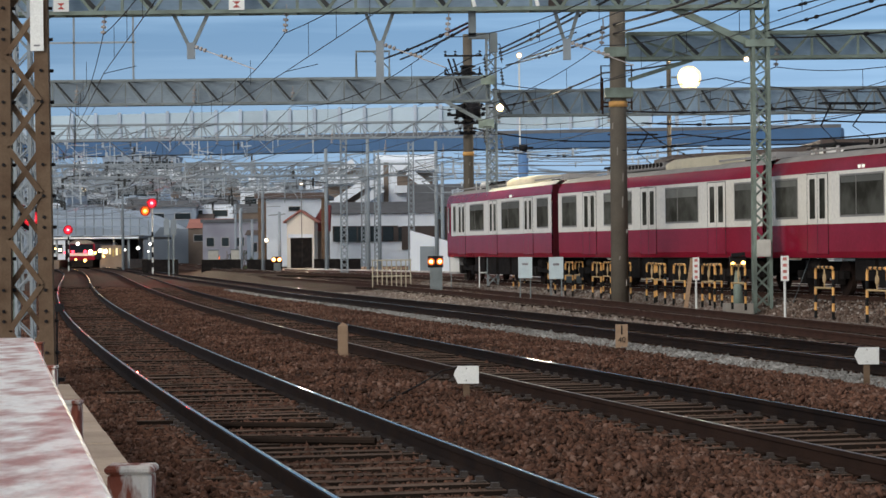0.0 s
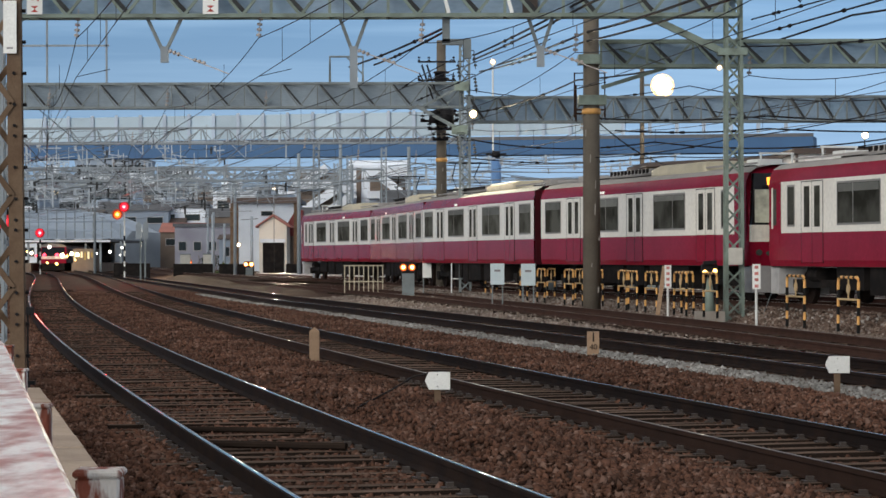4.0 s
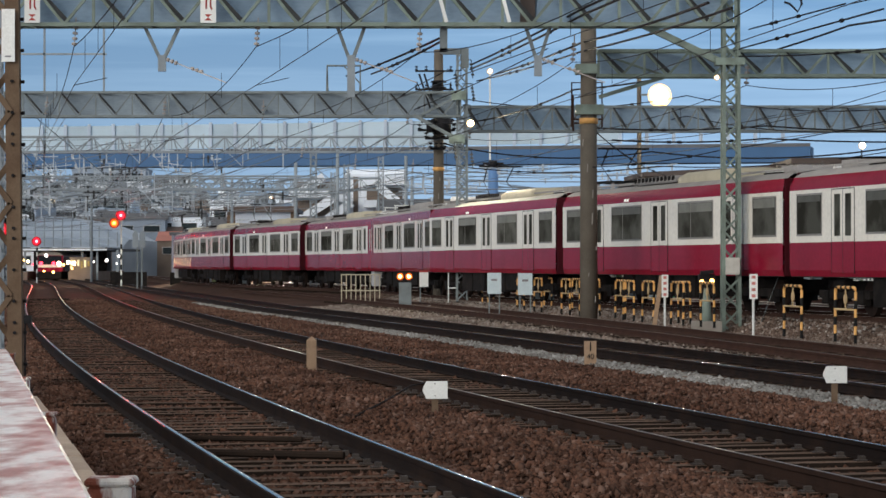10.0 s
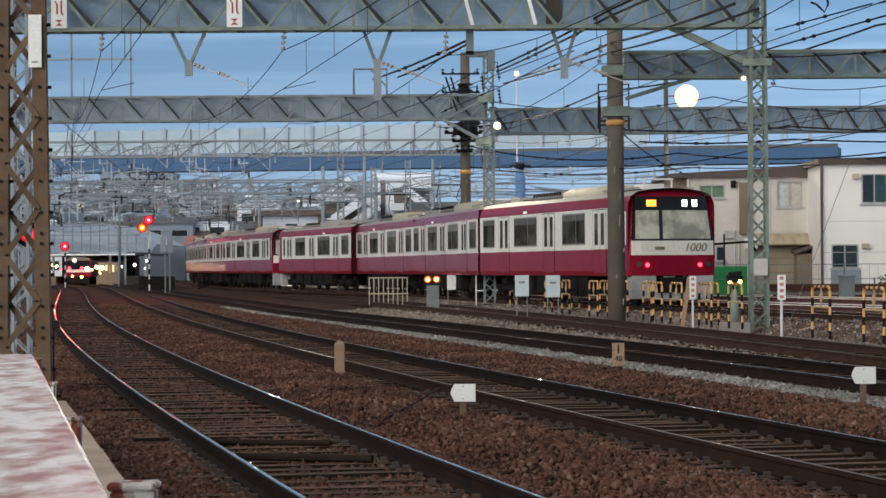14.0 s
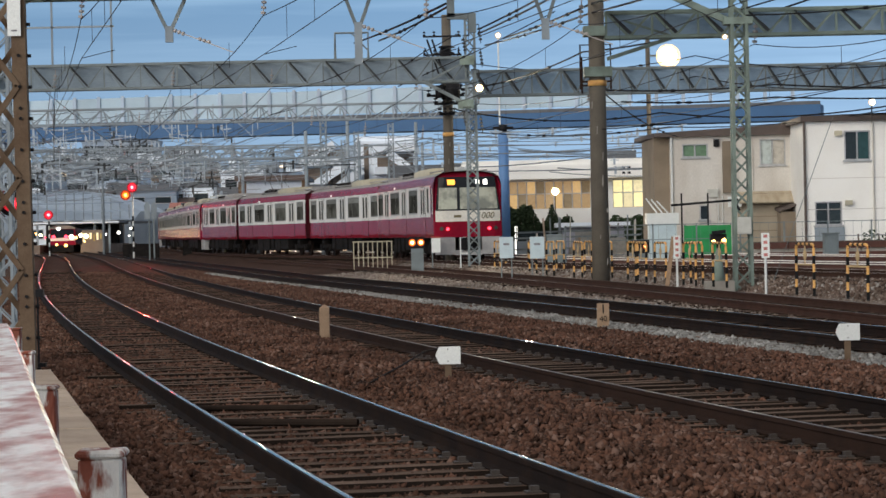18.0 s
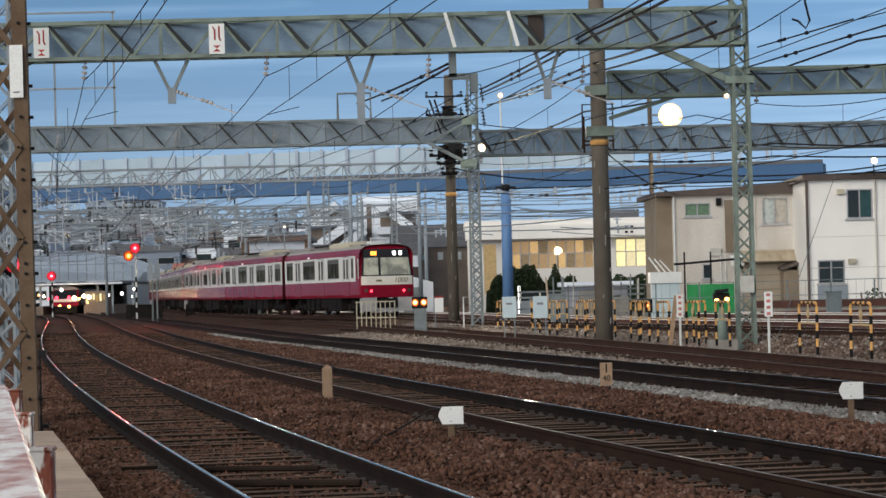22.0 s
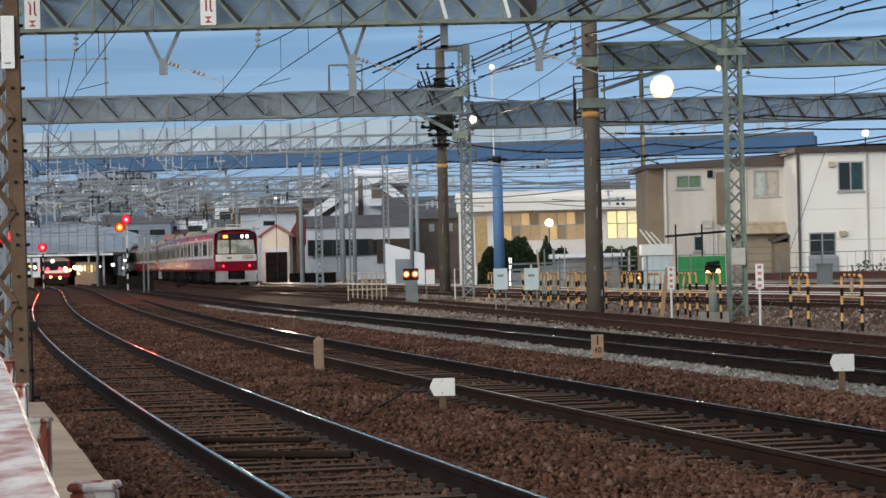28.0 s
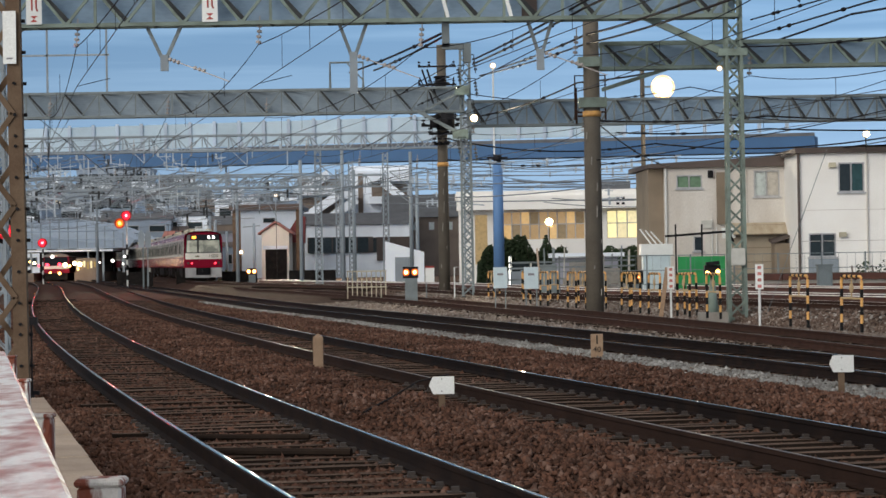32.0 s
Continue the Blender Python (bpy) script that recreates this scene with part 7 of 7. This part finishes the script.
part("front_band", box(B(), -1.38, 1.38, -0.05, 0.0, 1.2, 1.5), M["cream"], t)
part("windscreen", box(B(), -1.25, 1.25, -0.05, 0.0, 1.55, 2.45), M["face_black"], t)
part("underframe", box(B(), -1.2, 1.2, 0, 18, 0.0, 0.75), M["under"], t)
for x in (-0.95, 0.4):
    bm = B()
    bar(bm, (x, -0.16, 1.65), (x, -0.06, 1.65), 0.36, 0.36, 12)
    part("tail_lamp", bm, M["lamp_red"], t)
bm = B()
bar(bm, (-0.4, -0.12, 2.5), (-0.4, -0.02, 2.5), 0.36, 0.36, 12)
part("headlamp", bm, M["lamp_white"], t)


far_house("house", "low mauve-grey house beside the station", -26.2, -20.0, 250, 7, -0.5, 4.5, M["mauve_wall"], M["roof_slate"], M["pane"], 1, 4, 0, 0.2, (1.6, 3.4), 0.55, 0.55)
far_house("house", "small grey shed against the mauve house", -20.6, -17.6, 238, 5, -0.5, 3.1, M["city_grey"], M["roof_brown"], M["pane"], 1, 2, 0.5, 0.2, (1.2, 2.6), 0.4, 0.7)
t = thing("portal_frame", "rust-brown steel portal frame before the white house", "frame", (0, 203, 0))
for x in (-16.5, -16.1, -11.2):
    part("upright", box(B(), x - 0.13, x + 0.13, -0.15, 0.15, -0.4, 5.9), M["brown_steel"], t)
part("beam", box(B(), -16.9, -10.7, -0.4, 0.4, 5.9, 6.35), M["roof_brown"], t)
for k in range(6):
    z = 0.4 + 0.9 * k
    part("batten", box(B(), -16.37, -16.23, -0.1, -0.05, z, z + 0.12), M["brown_steel"], t)
for x, y, w, lab in ((-22.3, 222, 0.9, "grey track cabinet beside the far line"), (-19.0, 208, 0.7, "pale track cabinet beside the far line")):
    q = thing("relay_cabinet", lab, "cabinet", (x, y, -0.3))
    part("case", box(B(), -w / 2, w / 2, -0.3, 0.3, 0, 1.9), M["pale_box"], q)
    part("lid", box(B(), -w / 2 - 0.05, w / 2 + 0.05, -0.35, 0.35, 1.9, 2.0), M["grey_steel"], q)
for x, y, h in ((-18.2, 204, 5.4), (-20.1, 226, 6.0), (-21.9, 240, 6.6), (-17.3, 205, 4.6), (-14.9, 203.6, 5.2)):
    q = thing("line_mast", "slim pale steel post beside the far line", "mast", (x, y, -0.4), group="slim masts beside the far tracks")
    part("shaft", cone(B(), 0, 0, 0, h, 0.13, 0.11, 10), M["far_fit"], q)
    bm = B()
    bar(bm, (-0.9, 0, h - 0.3), (0.5, 0, h - 0.2), 0.07)
    part("arm", bm, M["far_steel"], q)
hedge(-23.4, -20.6, 244, -0.3, 1.9, 700, "dark bush before the mauve house", 21)
hedge(-17.6, -16.4, 200, -0.3, 1.2, 350, "low weeds at the foot of the portal frame", 22)


# ---- signals ----
def colour_signal(x, y, lenses, h, label, r):
    t = thing("railway_signal", label, "signal", (x, y, -0.3))
    bm = B()
    bar(bm, (0, 0.2, 0), (0, 0.2, h + 0.3), 0.14, None, 10)
    part("post", bm, M["white"], t)
    for k in range(4):
        bm = B()
        bar(bm, (0, 0.2, 0.6 + k * 0.8), (0, 0.2, 1.0 + k * 0.8), 0.16, None, 10)
        part("band", bm, M["black"], t)
    for dx, dz, mat in lenses:
        bm = B()
        bar(bm, (dx, 0.0, h + dz), (dx, 0.1, h + dz), 0.62, 0.62, 16)
        hd = part("head", bm, M["dark"], t)
        bm = B()
        bar(bm, (dx, -0.06, h + dz), (dx, 0.0, h + dz), r * 2, r * 2, 16)
        ln = part("lens", bm, mat, hd, "lit signal lens")
        bm = B()
        bar(bm, (dx, -0.075, h + dz), (dx, -0.06, h + dz), r * 0.8, r * 0.8, 14)
        part("lamp_core", bm, M["lamp_core"] if mat is M["lamp_red_hot"] else M["core_orange"], ln)
        bm = B()
        ring = [[bm.verts.new((dx + 0.33 * math.cos(2 * math.pi * i / 20), y, h + dz + 0.33 * math.sin(2 * math.pi * i / 20))) for i in range(20)] for y in (0.0, -0.45)]
        for i in range(20):
            if i not in (14, 15):
                bm.faces.new((ring[0][i], ring[0][(i + 1) % 20], ring[1][(i + 1) % 20], ring[1][i]))
        part("visor", bm, M["dark"], hd)
        # glowing disc wider than the lens, the painted halo of the signal light
        bm = B()
        bar(bm, (dx, -0.03, h + dz), (dx, -0.005, h + dz), r * 3.0, r * 3.0, 20)
        part("hood", bm, M["lamp_red_rim"] if mat is M["lamp_red_hot"] else M["lamp_orange_rim"], hd, "dim glowing halo disc round the lens")
    return t


colour_signal(-23.87, 190, ((0.0, 0.0, M["lamp_red_hot"]), (-0.52, -0.6, M["lamp_orange_hot"])), 5.65, "railway signal showing red and orange lights", 0.27)
colour_signal(-36.7, 229, ((0.0, 0.0, M["lamp_red_hot"]),), 4.0, "far railway signal showing red", 0.3)
colour_signal(-10.52, 60, ((0.0, 0.0, M["lamp_red_hot"]),), 2.67, "low railway signal showing red behind the brown tower", 0.13)
for x, y, z, watts in ((-23.87, 189.9, 5.35, 9000), (-36.7, 228.9, 3.7, 2500)):
    beam = new("signal_beam", bpy.data.lights.new("signal_beam", "SPOT"))
    beam.data.energy, beam.data.color, beam.data.shadow_soft_size = watts, (1.0, 0.03, 0.015), 0.1
    beam.data.spot_size, beam.data.spot_blend = radians(11), 0.4
    beam.matrix_world = look((x, y, z), (-2, 20, 0.5))
t = thing("sign_pair", "pair of pale arrow-headed boards on a post", "sign", (-20.1, 170, -0.2))
for x in (-0.24, 0.24):
    bm = B()
    pts = ((-0.2, 2.9), (0.2, 2.9), (0.2, 3.85), (0.0, 4.15), (-0.2, 3.85))
    lo = [bm.verts.new((x + a, -0.03, b)) for a, b in pts]
    hi = [bm.verts.new((x + a, 0.03, b)) for a, b in pts]
    bm.faces.new(lo)
    bm.faces.new(hi[::-1])
    for i in range(5):
        j = (i + 1) % 5
        bm.faces.new((lo[j], lo[i], hi[i], hi[j]))
    part("board", bm, M["far_steel"], t)
for x in (-0.12, 0.2):
    bm = B()
    bar(bm, (x, 0.05, 0), (x, 0.05, 3.2), 0.1)
    part("post", bm, M["grey_steel"], t)

# ---- far gantries and masts ----
rs = random.Random(5)
for n, (y, xl, xr, z) in enumerate(((119, -21.5, 1.8, 7.0), (142, -26.5, -6.6, 5.9), (160, -28, -3, 6.4), (182, -32, -6, 6.8), (208, -36, -8, 7.2), (235, -42, -14, 7.4), (268, -50, -18, 8.0))):
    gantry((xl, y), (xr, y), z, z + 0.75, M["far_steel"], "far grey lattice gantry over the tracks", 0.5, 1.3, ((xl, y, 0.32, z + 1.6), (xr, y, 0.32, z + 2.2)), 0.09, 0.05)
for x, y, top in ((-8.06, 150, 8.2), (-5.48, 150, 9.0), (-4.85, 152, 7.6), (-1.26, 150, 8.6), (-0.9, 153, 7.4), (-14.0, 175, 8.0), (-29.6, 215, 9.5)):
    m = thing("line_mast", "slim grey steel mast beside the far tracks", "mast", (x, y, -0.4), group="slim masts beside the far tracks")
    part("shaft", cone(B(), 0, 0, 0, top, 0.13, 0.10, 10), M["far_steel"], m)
    bm = B()
    bar(bm, (-1.3, 0, top - 1.2), (1.0, 0, top - 1.0), 0.08)
    bar(bm, (-1.3, 0, top - 1.2), (0, 0, top - 2.2), 0.06)
    part("arm", bm, M["far_steel"], m)
t = thing("far_wires", "tangle of far overhead wires", "cable", kind="stuff")
bm = B()
for k in range(70):
    y0, y1 = rs.uniform(105, 190), rs.uniform(200, 300)
    x0 = -0.16 * y0 + rs.uniform(-8, 20)
    x1 = -0.17 * y1 + rs.uniform(-10, 16)
    cable(bm, ((x0, y0, rs.uniform(4.8, 9.0)), (x1, y1, rs.uniform(5.0, 10.0))), rs.uniform(0.012, 0.022), rs.uniform(0.1, 1.0), 6)
for k in range(40):
    y = rs.uniform(120, 260)
    x0 = -0.17 * y + rs.uniform(-12, 4)
    cable(bm, ((x0, y, rs.uniform(4.8, 8.5)), (x0 + rs.uniform(4, 14), y + rs.uniform(-10, 10), rs.uniform(5.0, 8.5))), rs.uniform(0.012, 0.022), rs.uniform(0.0, 0.3), 4)
for k in range(46):
    y = rs.uniform(105, 190)
    x0 = y * rs.uniform(-0.02, 0.05)
    x1 = x0 + rs.uniform(5, 14)
    z = 1.5 + rs.uniform(92, 172) * y / 4300
    cable(bm, ((x0, y, z), (x1, y + rs.uniform(-18, 8), z + rs.uniform(-0.5, 0.3))), rs.uniform(0.016, 0.03), rs.uniform(0.0, 0.3), 6)
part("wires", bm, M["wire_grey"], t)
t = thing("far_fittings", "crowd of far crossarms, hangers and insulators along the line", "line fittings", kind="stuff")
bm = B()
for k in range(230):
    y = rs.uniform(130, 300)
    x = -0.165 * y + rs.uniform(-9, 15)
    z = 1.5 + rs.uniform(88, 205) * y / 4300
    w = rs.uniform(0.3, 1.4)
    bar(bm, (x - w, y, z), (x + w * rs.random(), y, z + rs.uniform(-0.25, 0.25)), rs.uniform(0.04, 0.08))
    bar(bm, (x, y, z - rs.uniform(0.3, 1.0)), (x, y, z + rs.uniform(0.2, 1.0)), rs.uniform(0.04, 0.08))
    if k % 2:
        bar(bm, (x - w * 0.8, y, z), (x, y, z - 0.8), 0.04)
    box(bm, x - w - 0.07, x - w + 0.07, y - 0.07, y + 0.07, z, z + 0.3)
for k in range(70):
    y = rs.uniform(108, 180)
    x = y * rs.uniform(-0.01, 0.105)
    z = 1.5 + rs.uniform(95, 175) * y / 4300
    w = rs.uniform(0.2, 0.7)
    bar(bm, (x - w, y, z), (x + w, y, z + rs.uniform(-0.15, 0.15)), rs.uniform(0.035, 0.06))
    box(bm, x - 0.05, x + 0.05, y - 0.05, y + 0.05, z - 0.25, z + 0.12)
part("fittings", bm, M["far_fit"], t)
bm = B()
for k in range(120):
    y = rs.uniform(130, 300)
    x = -0.165 * y + rs.uniform(-9, 15)
    z = 1.5 + rs.uniform(85, 200) * y / 4300
    w = rs.uniform(0.2, 0.9)
    bar(bm, (x - w, y, z), (x + w * rs.random(), y, z + rs.uniform(-0.3, 0.3)), rs.uniform(0.04, 0.09))
    box(bm, x - 0.06, x + 0.06, y - 0.06, y + 0.06, z - 0.4, z + 0.1)
part("dark_fittings", bm, M["web_dark"], t)
t = thing("dark_wall", "low dark wall panels beside the far tracks", "wall", (0, 0, 0))
for x, y, w in ((-19.6, 186, 3.0), (-15.6, 180, 2.6), (-10.4, 176, 3.4), (-26, 200, 3)):
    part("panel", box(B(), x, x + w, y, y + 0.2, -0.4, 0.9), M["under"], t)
t = thing("white_shed", "white sloping-roofed hut with a grey door beside the masts", "shed", (-1.9, 150, 0.1))
bm = B()
q = [(-1.0, 2.6), (1.4, 1.9), (1.4, -0.5), (-1.0, -0.5)]
lo = [bm.verts.new((a, 0, b)) for a, b in q]
hi = [bm.verts.new((a, 2.5, b)) for a, b in q]
bm.faces.new(lo[::-1])
bm.faces.new(hi)
for i in range(4):
    j = (i + 1) % 4
    bm.faces.new((lo[i], lo[j], hi[j], hi[i]))
part("wall", bm, M["far_white"], t)
part("door", box(B(), -0.4, 0.5, -0.05, 0, -0.4, 1.6), M["far_steel"], t)
hedge(-8.2, -6.2, 31, -0.3, 1.9, 900, "bush behind the brown tower", 7)


for p, q, r in (((-2.25, 22.75, -0.12), (-1.15, 22.5, -0.12), 0.07), ((-1.9, 20.95, -0.12), (-0.7, 20.6, -0.12), 0.085)):
    t = thing("track_timber", "dark rounded timber lying between the rails", "timber")
    bm = B()
    bar(bm, p, q, r, r * 0.8, 8)
    part("log", bm, M["sleeper_side"], t)
t = thing("ground_cable", "dark cable lying across the brown ballast", "cable")
bm = B()
ribbon(bm, [(-0.75, 25.6, -0.10), (-0.45, 27.6, -0.04), (-0.2, 30.0, 0.0), (0.2, 33.4, -0.08)], 0.012, 6)
part("cable", bm, M["rail_side"], t)

# ---- pieces of the tracks: sleepers, clips, stones ----
def lay_sleepers(k, s0, s1, clips_to, pitch=0.5):
    line = track_line(k, s0, s1, 0.1)
    bm = B()
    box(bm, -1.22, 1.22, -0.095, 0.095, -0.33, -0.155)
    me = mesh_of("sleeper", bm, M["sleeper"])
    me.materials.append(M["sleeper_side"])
    # upright faces take the dark colour that paints the shaded gaps
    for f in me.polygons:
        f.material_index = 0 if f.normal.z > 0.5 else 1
    bm = B()
    box(bm, -0.05, 0.05, -0.045, 0.045, -0.156, -0.14)
    box(bm, -0.02, 0.035, -0.025, 0.025, -0.142, -0.108)
    clip = mesh_of("rail_clip", bm, M["clip"])
    acc = 0.0
    for i in range(1, len(line)):
        acc += (line[i] - line[i - 1]).length
        if acc > pitch - 0.05:
            acc = 0.0
            s = side_of(line, i)
            rz = math.degrees(math.atan2(s.y, s.x))
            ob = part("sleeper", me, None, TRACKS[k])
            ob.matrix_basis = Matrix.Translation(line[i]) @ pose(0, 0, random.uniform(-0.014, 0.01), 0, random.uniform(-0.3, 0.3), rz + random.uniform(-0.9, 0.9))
            if line[i].y < clips_to:
                for off in (-0.89, -0.615, 0.615, 0.89):
                    cl = part("rail_clip", clip, None, ob)
                    cl.matrix_basis = pose(off, random.uniform(-0.02, 0.02), 0)


lay_sleepers(1, 11, 120, 26)
lay_sleepers(2, 13, 120, 34)
lay_sleepers(3, 22, 110, 0)
lay_sleepers(4, 34, 110, 0)
lay_sleepers(5, -35, 70, 0)


def scatter(name, mat, count, area, size, label, seed, lift=0.0):
    """Loose stones over an area, as one heap; area gives a place for two random numbers."""
    rs = np.random.RandomState(seed)
    base = np.array([(1, 0.1, -0.1), (-1, -0.1, 0.1), (0.1, 0.9, 0.1), (-0.1, -0.9, -0.1), (0.1, -0.1, 0.75), (-0.1, 0.1, -0.75)])
    tris = np.array([(0, 2, 4), (2, 1, 4), (1, 3, 4), (3, 0, 4), (2, 0, 5), (1, 2, 5), (3, 1, 5), (0, 3, 5)])
    spots = []
    for a, b in rs.random_sample((count, 2)):
        p = area(a, b)
        if p is not None:
            spots.append(p)
    n = len(spots)
    P = np.array(spots)
    q = rs.normal(size=(n, 4))
    q /= np.linalg.norm(q, axis=1)[:, None]
    w, x, y, z = q.T
    R = np.stack([1 - 2 * (y * y + z * z), 2 * (x * y - z * w), 2 * (x * z + y * w), 2 * (x * y + z * w), 1 - 2 * (x * x + z * z), 2 * (y * z - x * w), 2 * (x * z - y * w), 2 * (y * z + x * w), 1 - 2 * (x * x + y * y)], 1).reshape(n, 3, 3)
    sc = size * (0.55 + 0.9 * rs.random_sample((n, 1, 1))) * (0.5 + 1.0 * rs.random_sample((n, 1, 3)))
    V = base[None] * (0.75 + 0.5 * rs.random_sample((n, 6, 3))) * sc
    V = np.einsum("nij,nkj->nki", R, V) + P[:, None, :]
    F = (tris[None] + 6 * np.arange(n)[:, None, None]).reshape(-1)
    me = bpy.data.meshes.new(name)
    me.vertices.add(6 * n)
    me.vertices.foreach_set("co", V.reshape(-1).astype(np.float32))
    me.loops.add(len(F))
    me.loops.foreach_set("vertex_index", F.astype(np.int32))
    me.polygons.add(8 * n)
    me.polygons.foreach_set("loop_start", np.arange(0, len(F), 3, dtype=np.int32))
    me.polygons.foreach_set("loop_total", np.full(8 * n, 3, dtype=np.int32))
    me.update(calc_edges=True)
    me.materials.append(mat)
    return tagged(new(name, me), label, "stones", kind="stuff")


def bed_area(a, b):
    y = 12.5 * (9.0 ** a)
    f1, f3 = LINES[1][0](y), LINES[3][0](y)
    lo, hi = f1 - 2.6, f3 + 1.6
    x = lo + (hi - lo) * b
    z = terrain(x, y)
    bed = False
    for k in (1, 2, 3):
        d = abs(x - LINES[k][0](y)) * 0.98
        if abs(d - 0.7525) < (0.095 if k == 1 else 0.07):
            return None
        if d < 1.25:
            if noise.noise((x * 0.9, y * 0.7, 5)) < -0.42:
                return None
            bed = True
    return (x, y, z + 0.008 + (0.014 if bed else 0.03) * noise.noise((x * 2, y * 2, 0)))


def pale_area(a, b):
    y = 24 * (4.2 ** a)
    x = LINES[3][0](y) - 1.05 - 0.85 * b ** 1.3
    return (x, y, terrain(x, y) + 0.02)


def yard_area(a, b):
    y = 32 * (3.2 ** a)
    lo, hi = LINES[3][0](y) + 1.0, along((y - 77.5) / 0.975).x - 1.6
    x = lo + (hi - lo) * b
    if abs(abs(x - LINES[4][0](y)) * 0.98 - 0.75) < 0.12:
        return None
    return (x, y, terrain(x, y) + 0.01)


scatter("ballast_stones", M["stones"], 215000, bed_area, 0.0285, "rust-brown broken ballast stones around the tracks", 3)
scatter("pale_stones", M["pale_stones"], 20000, pale_area, 0.04, "fresh pale grey ballast stones along the black rails", 4)
scatter("yard_stones", M["yard_stones"], 34000, yard_area, 0.042, "dusty tan and grey ballast stones by the barriers", 5)


def barrier_area(a, b):
    y = 36 * (3.0 ** a)
    lo, hi = LINES[4][0](y) + 1.15, along((y - 77.5) / 0.975).x - 0.95
    x = lo + min(hi - lo, 1.9) * b
    return (x, y, terrain(x, y) + 0.012)


scatter("barrier_stones", M["barrier_stones"], 22000, barrier_area, 0.045, "pale dusty stones at the feet of the barriers", 6)


def margin_area(a, b):
    y = 38 * (2.0 ** a)
    lo, hi = LINES[4][0](y) + 0.95, barrier_x(y) + 1.6
    x = lo + (hi - lo) * b
    return (x, y, terrain(x, y) + 0.012)


scatter("margin_stones", M["yard_stones"], 16000, margin_area, 0.042, "brown and grey stones along the barriers", 10)


def siding_area(a, b):
    s = -45 + 75 * a
    off = -1.75 + 13.5 * b
    if min(abs(abs(off - k) - 0.75) for k in (0.0, 3.3, 5.6)) < 0.1:
        return None
    p, q = along(s), along(s + 1)
    d = (q - p).normalized()
    x, y = p.x + d.y * off, p.y - d.x * off
    return (x, y, terrain(x, y) + 0.012 + (0.0 if off < 2.3 else min(0.2, (off - 2.3) * 0.06)))


scatter("siding_stones", M["pale_siding"], 34000, siding_area, 0.05, "pale dusty grey stones between the siding tracks", 8)


def bank_area(a, b):
    s = -45 + 85 * a
    off = -2.35 + 1.5 * b
    p, q = along(s), along(s + 1)
    d = (q - p).normalized()
    x, y = p.x + d.y * off, p.y - d.x * off
    return (x, y, terrain(x, y) + 0.012)


scatter("bank_stones", M["siding_stones"], 20000, bank_area, 0.048, "dusty rust-brown stones on the low bank before the sidings", 9)


PACE = ((0, 22.0), (2, 39.5), (4, 56.9), (7, 83.3), (9, 100.5), (11, 117.3), (13, 133.4), (15, 146.8), (17, 159.0), (19, 170.9), (21, 182.9), (23, 195.4), (25, 207.9), (27, 219.8), (29, 230.7), (32, 246.2))


def motions():
    """The train runs off along its line, each car turned by the line under its bogies."""
    for k, c in enumerate(CARS):
        rows = []
        for t, s in PACE:
            m = s - 18 * k - 9 - (0.45 if k > 3 else 0.0)
            p, q = along(m - 6.2), along(m + 6.2)
            e = (p + q) / 2
            d = q - p
            turn = math.degrees(math.atan2(-d.x, d.y)) + (180 if k in (3, 7) else 0)
            rows.append((t, pose(e.x, e.y, e.z, 0, 0, turn)))
        walk(c, rows)


motions()
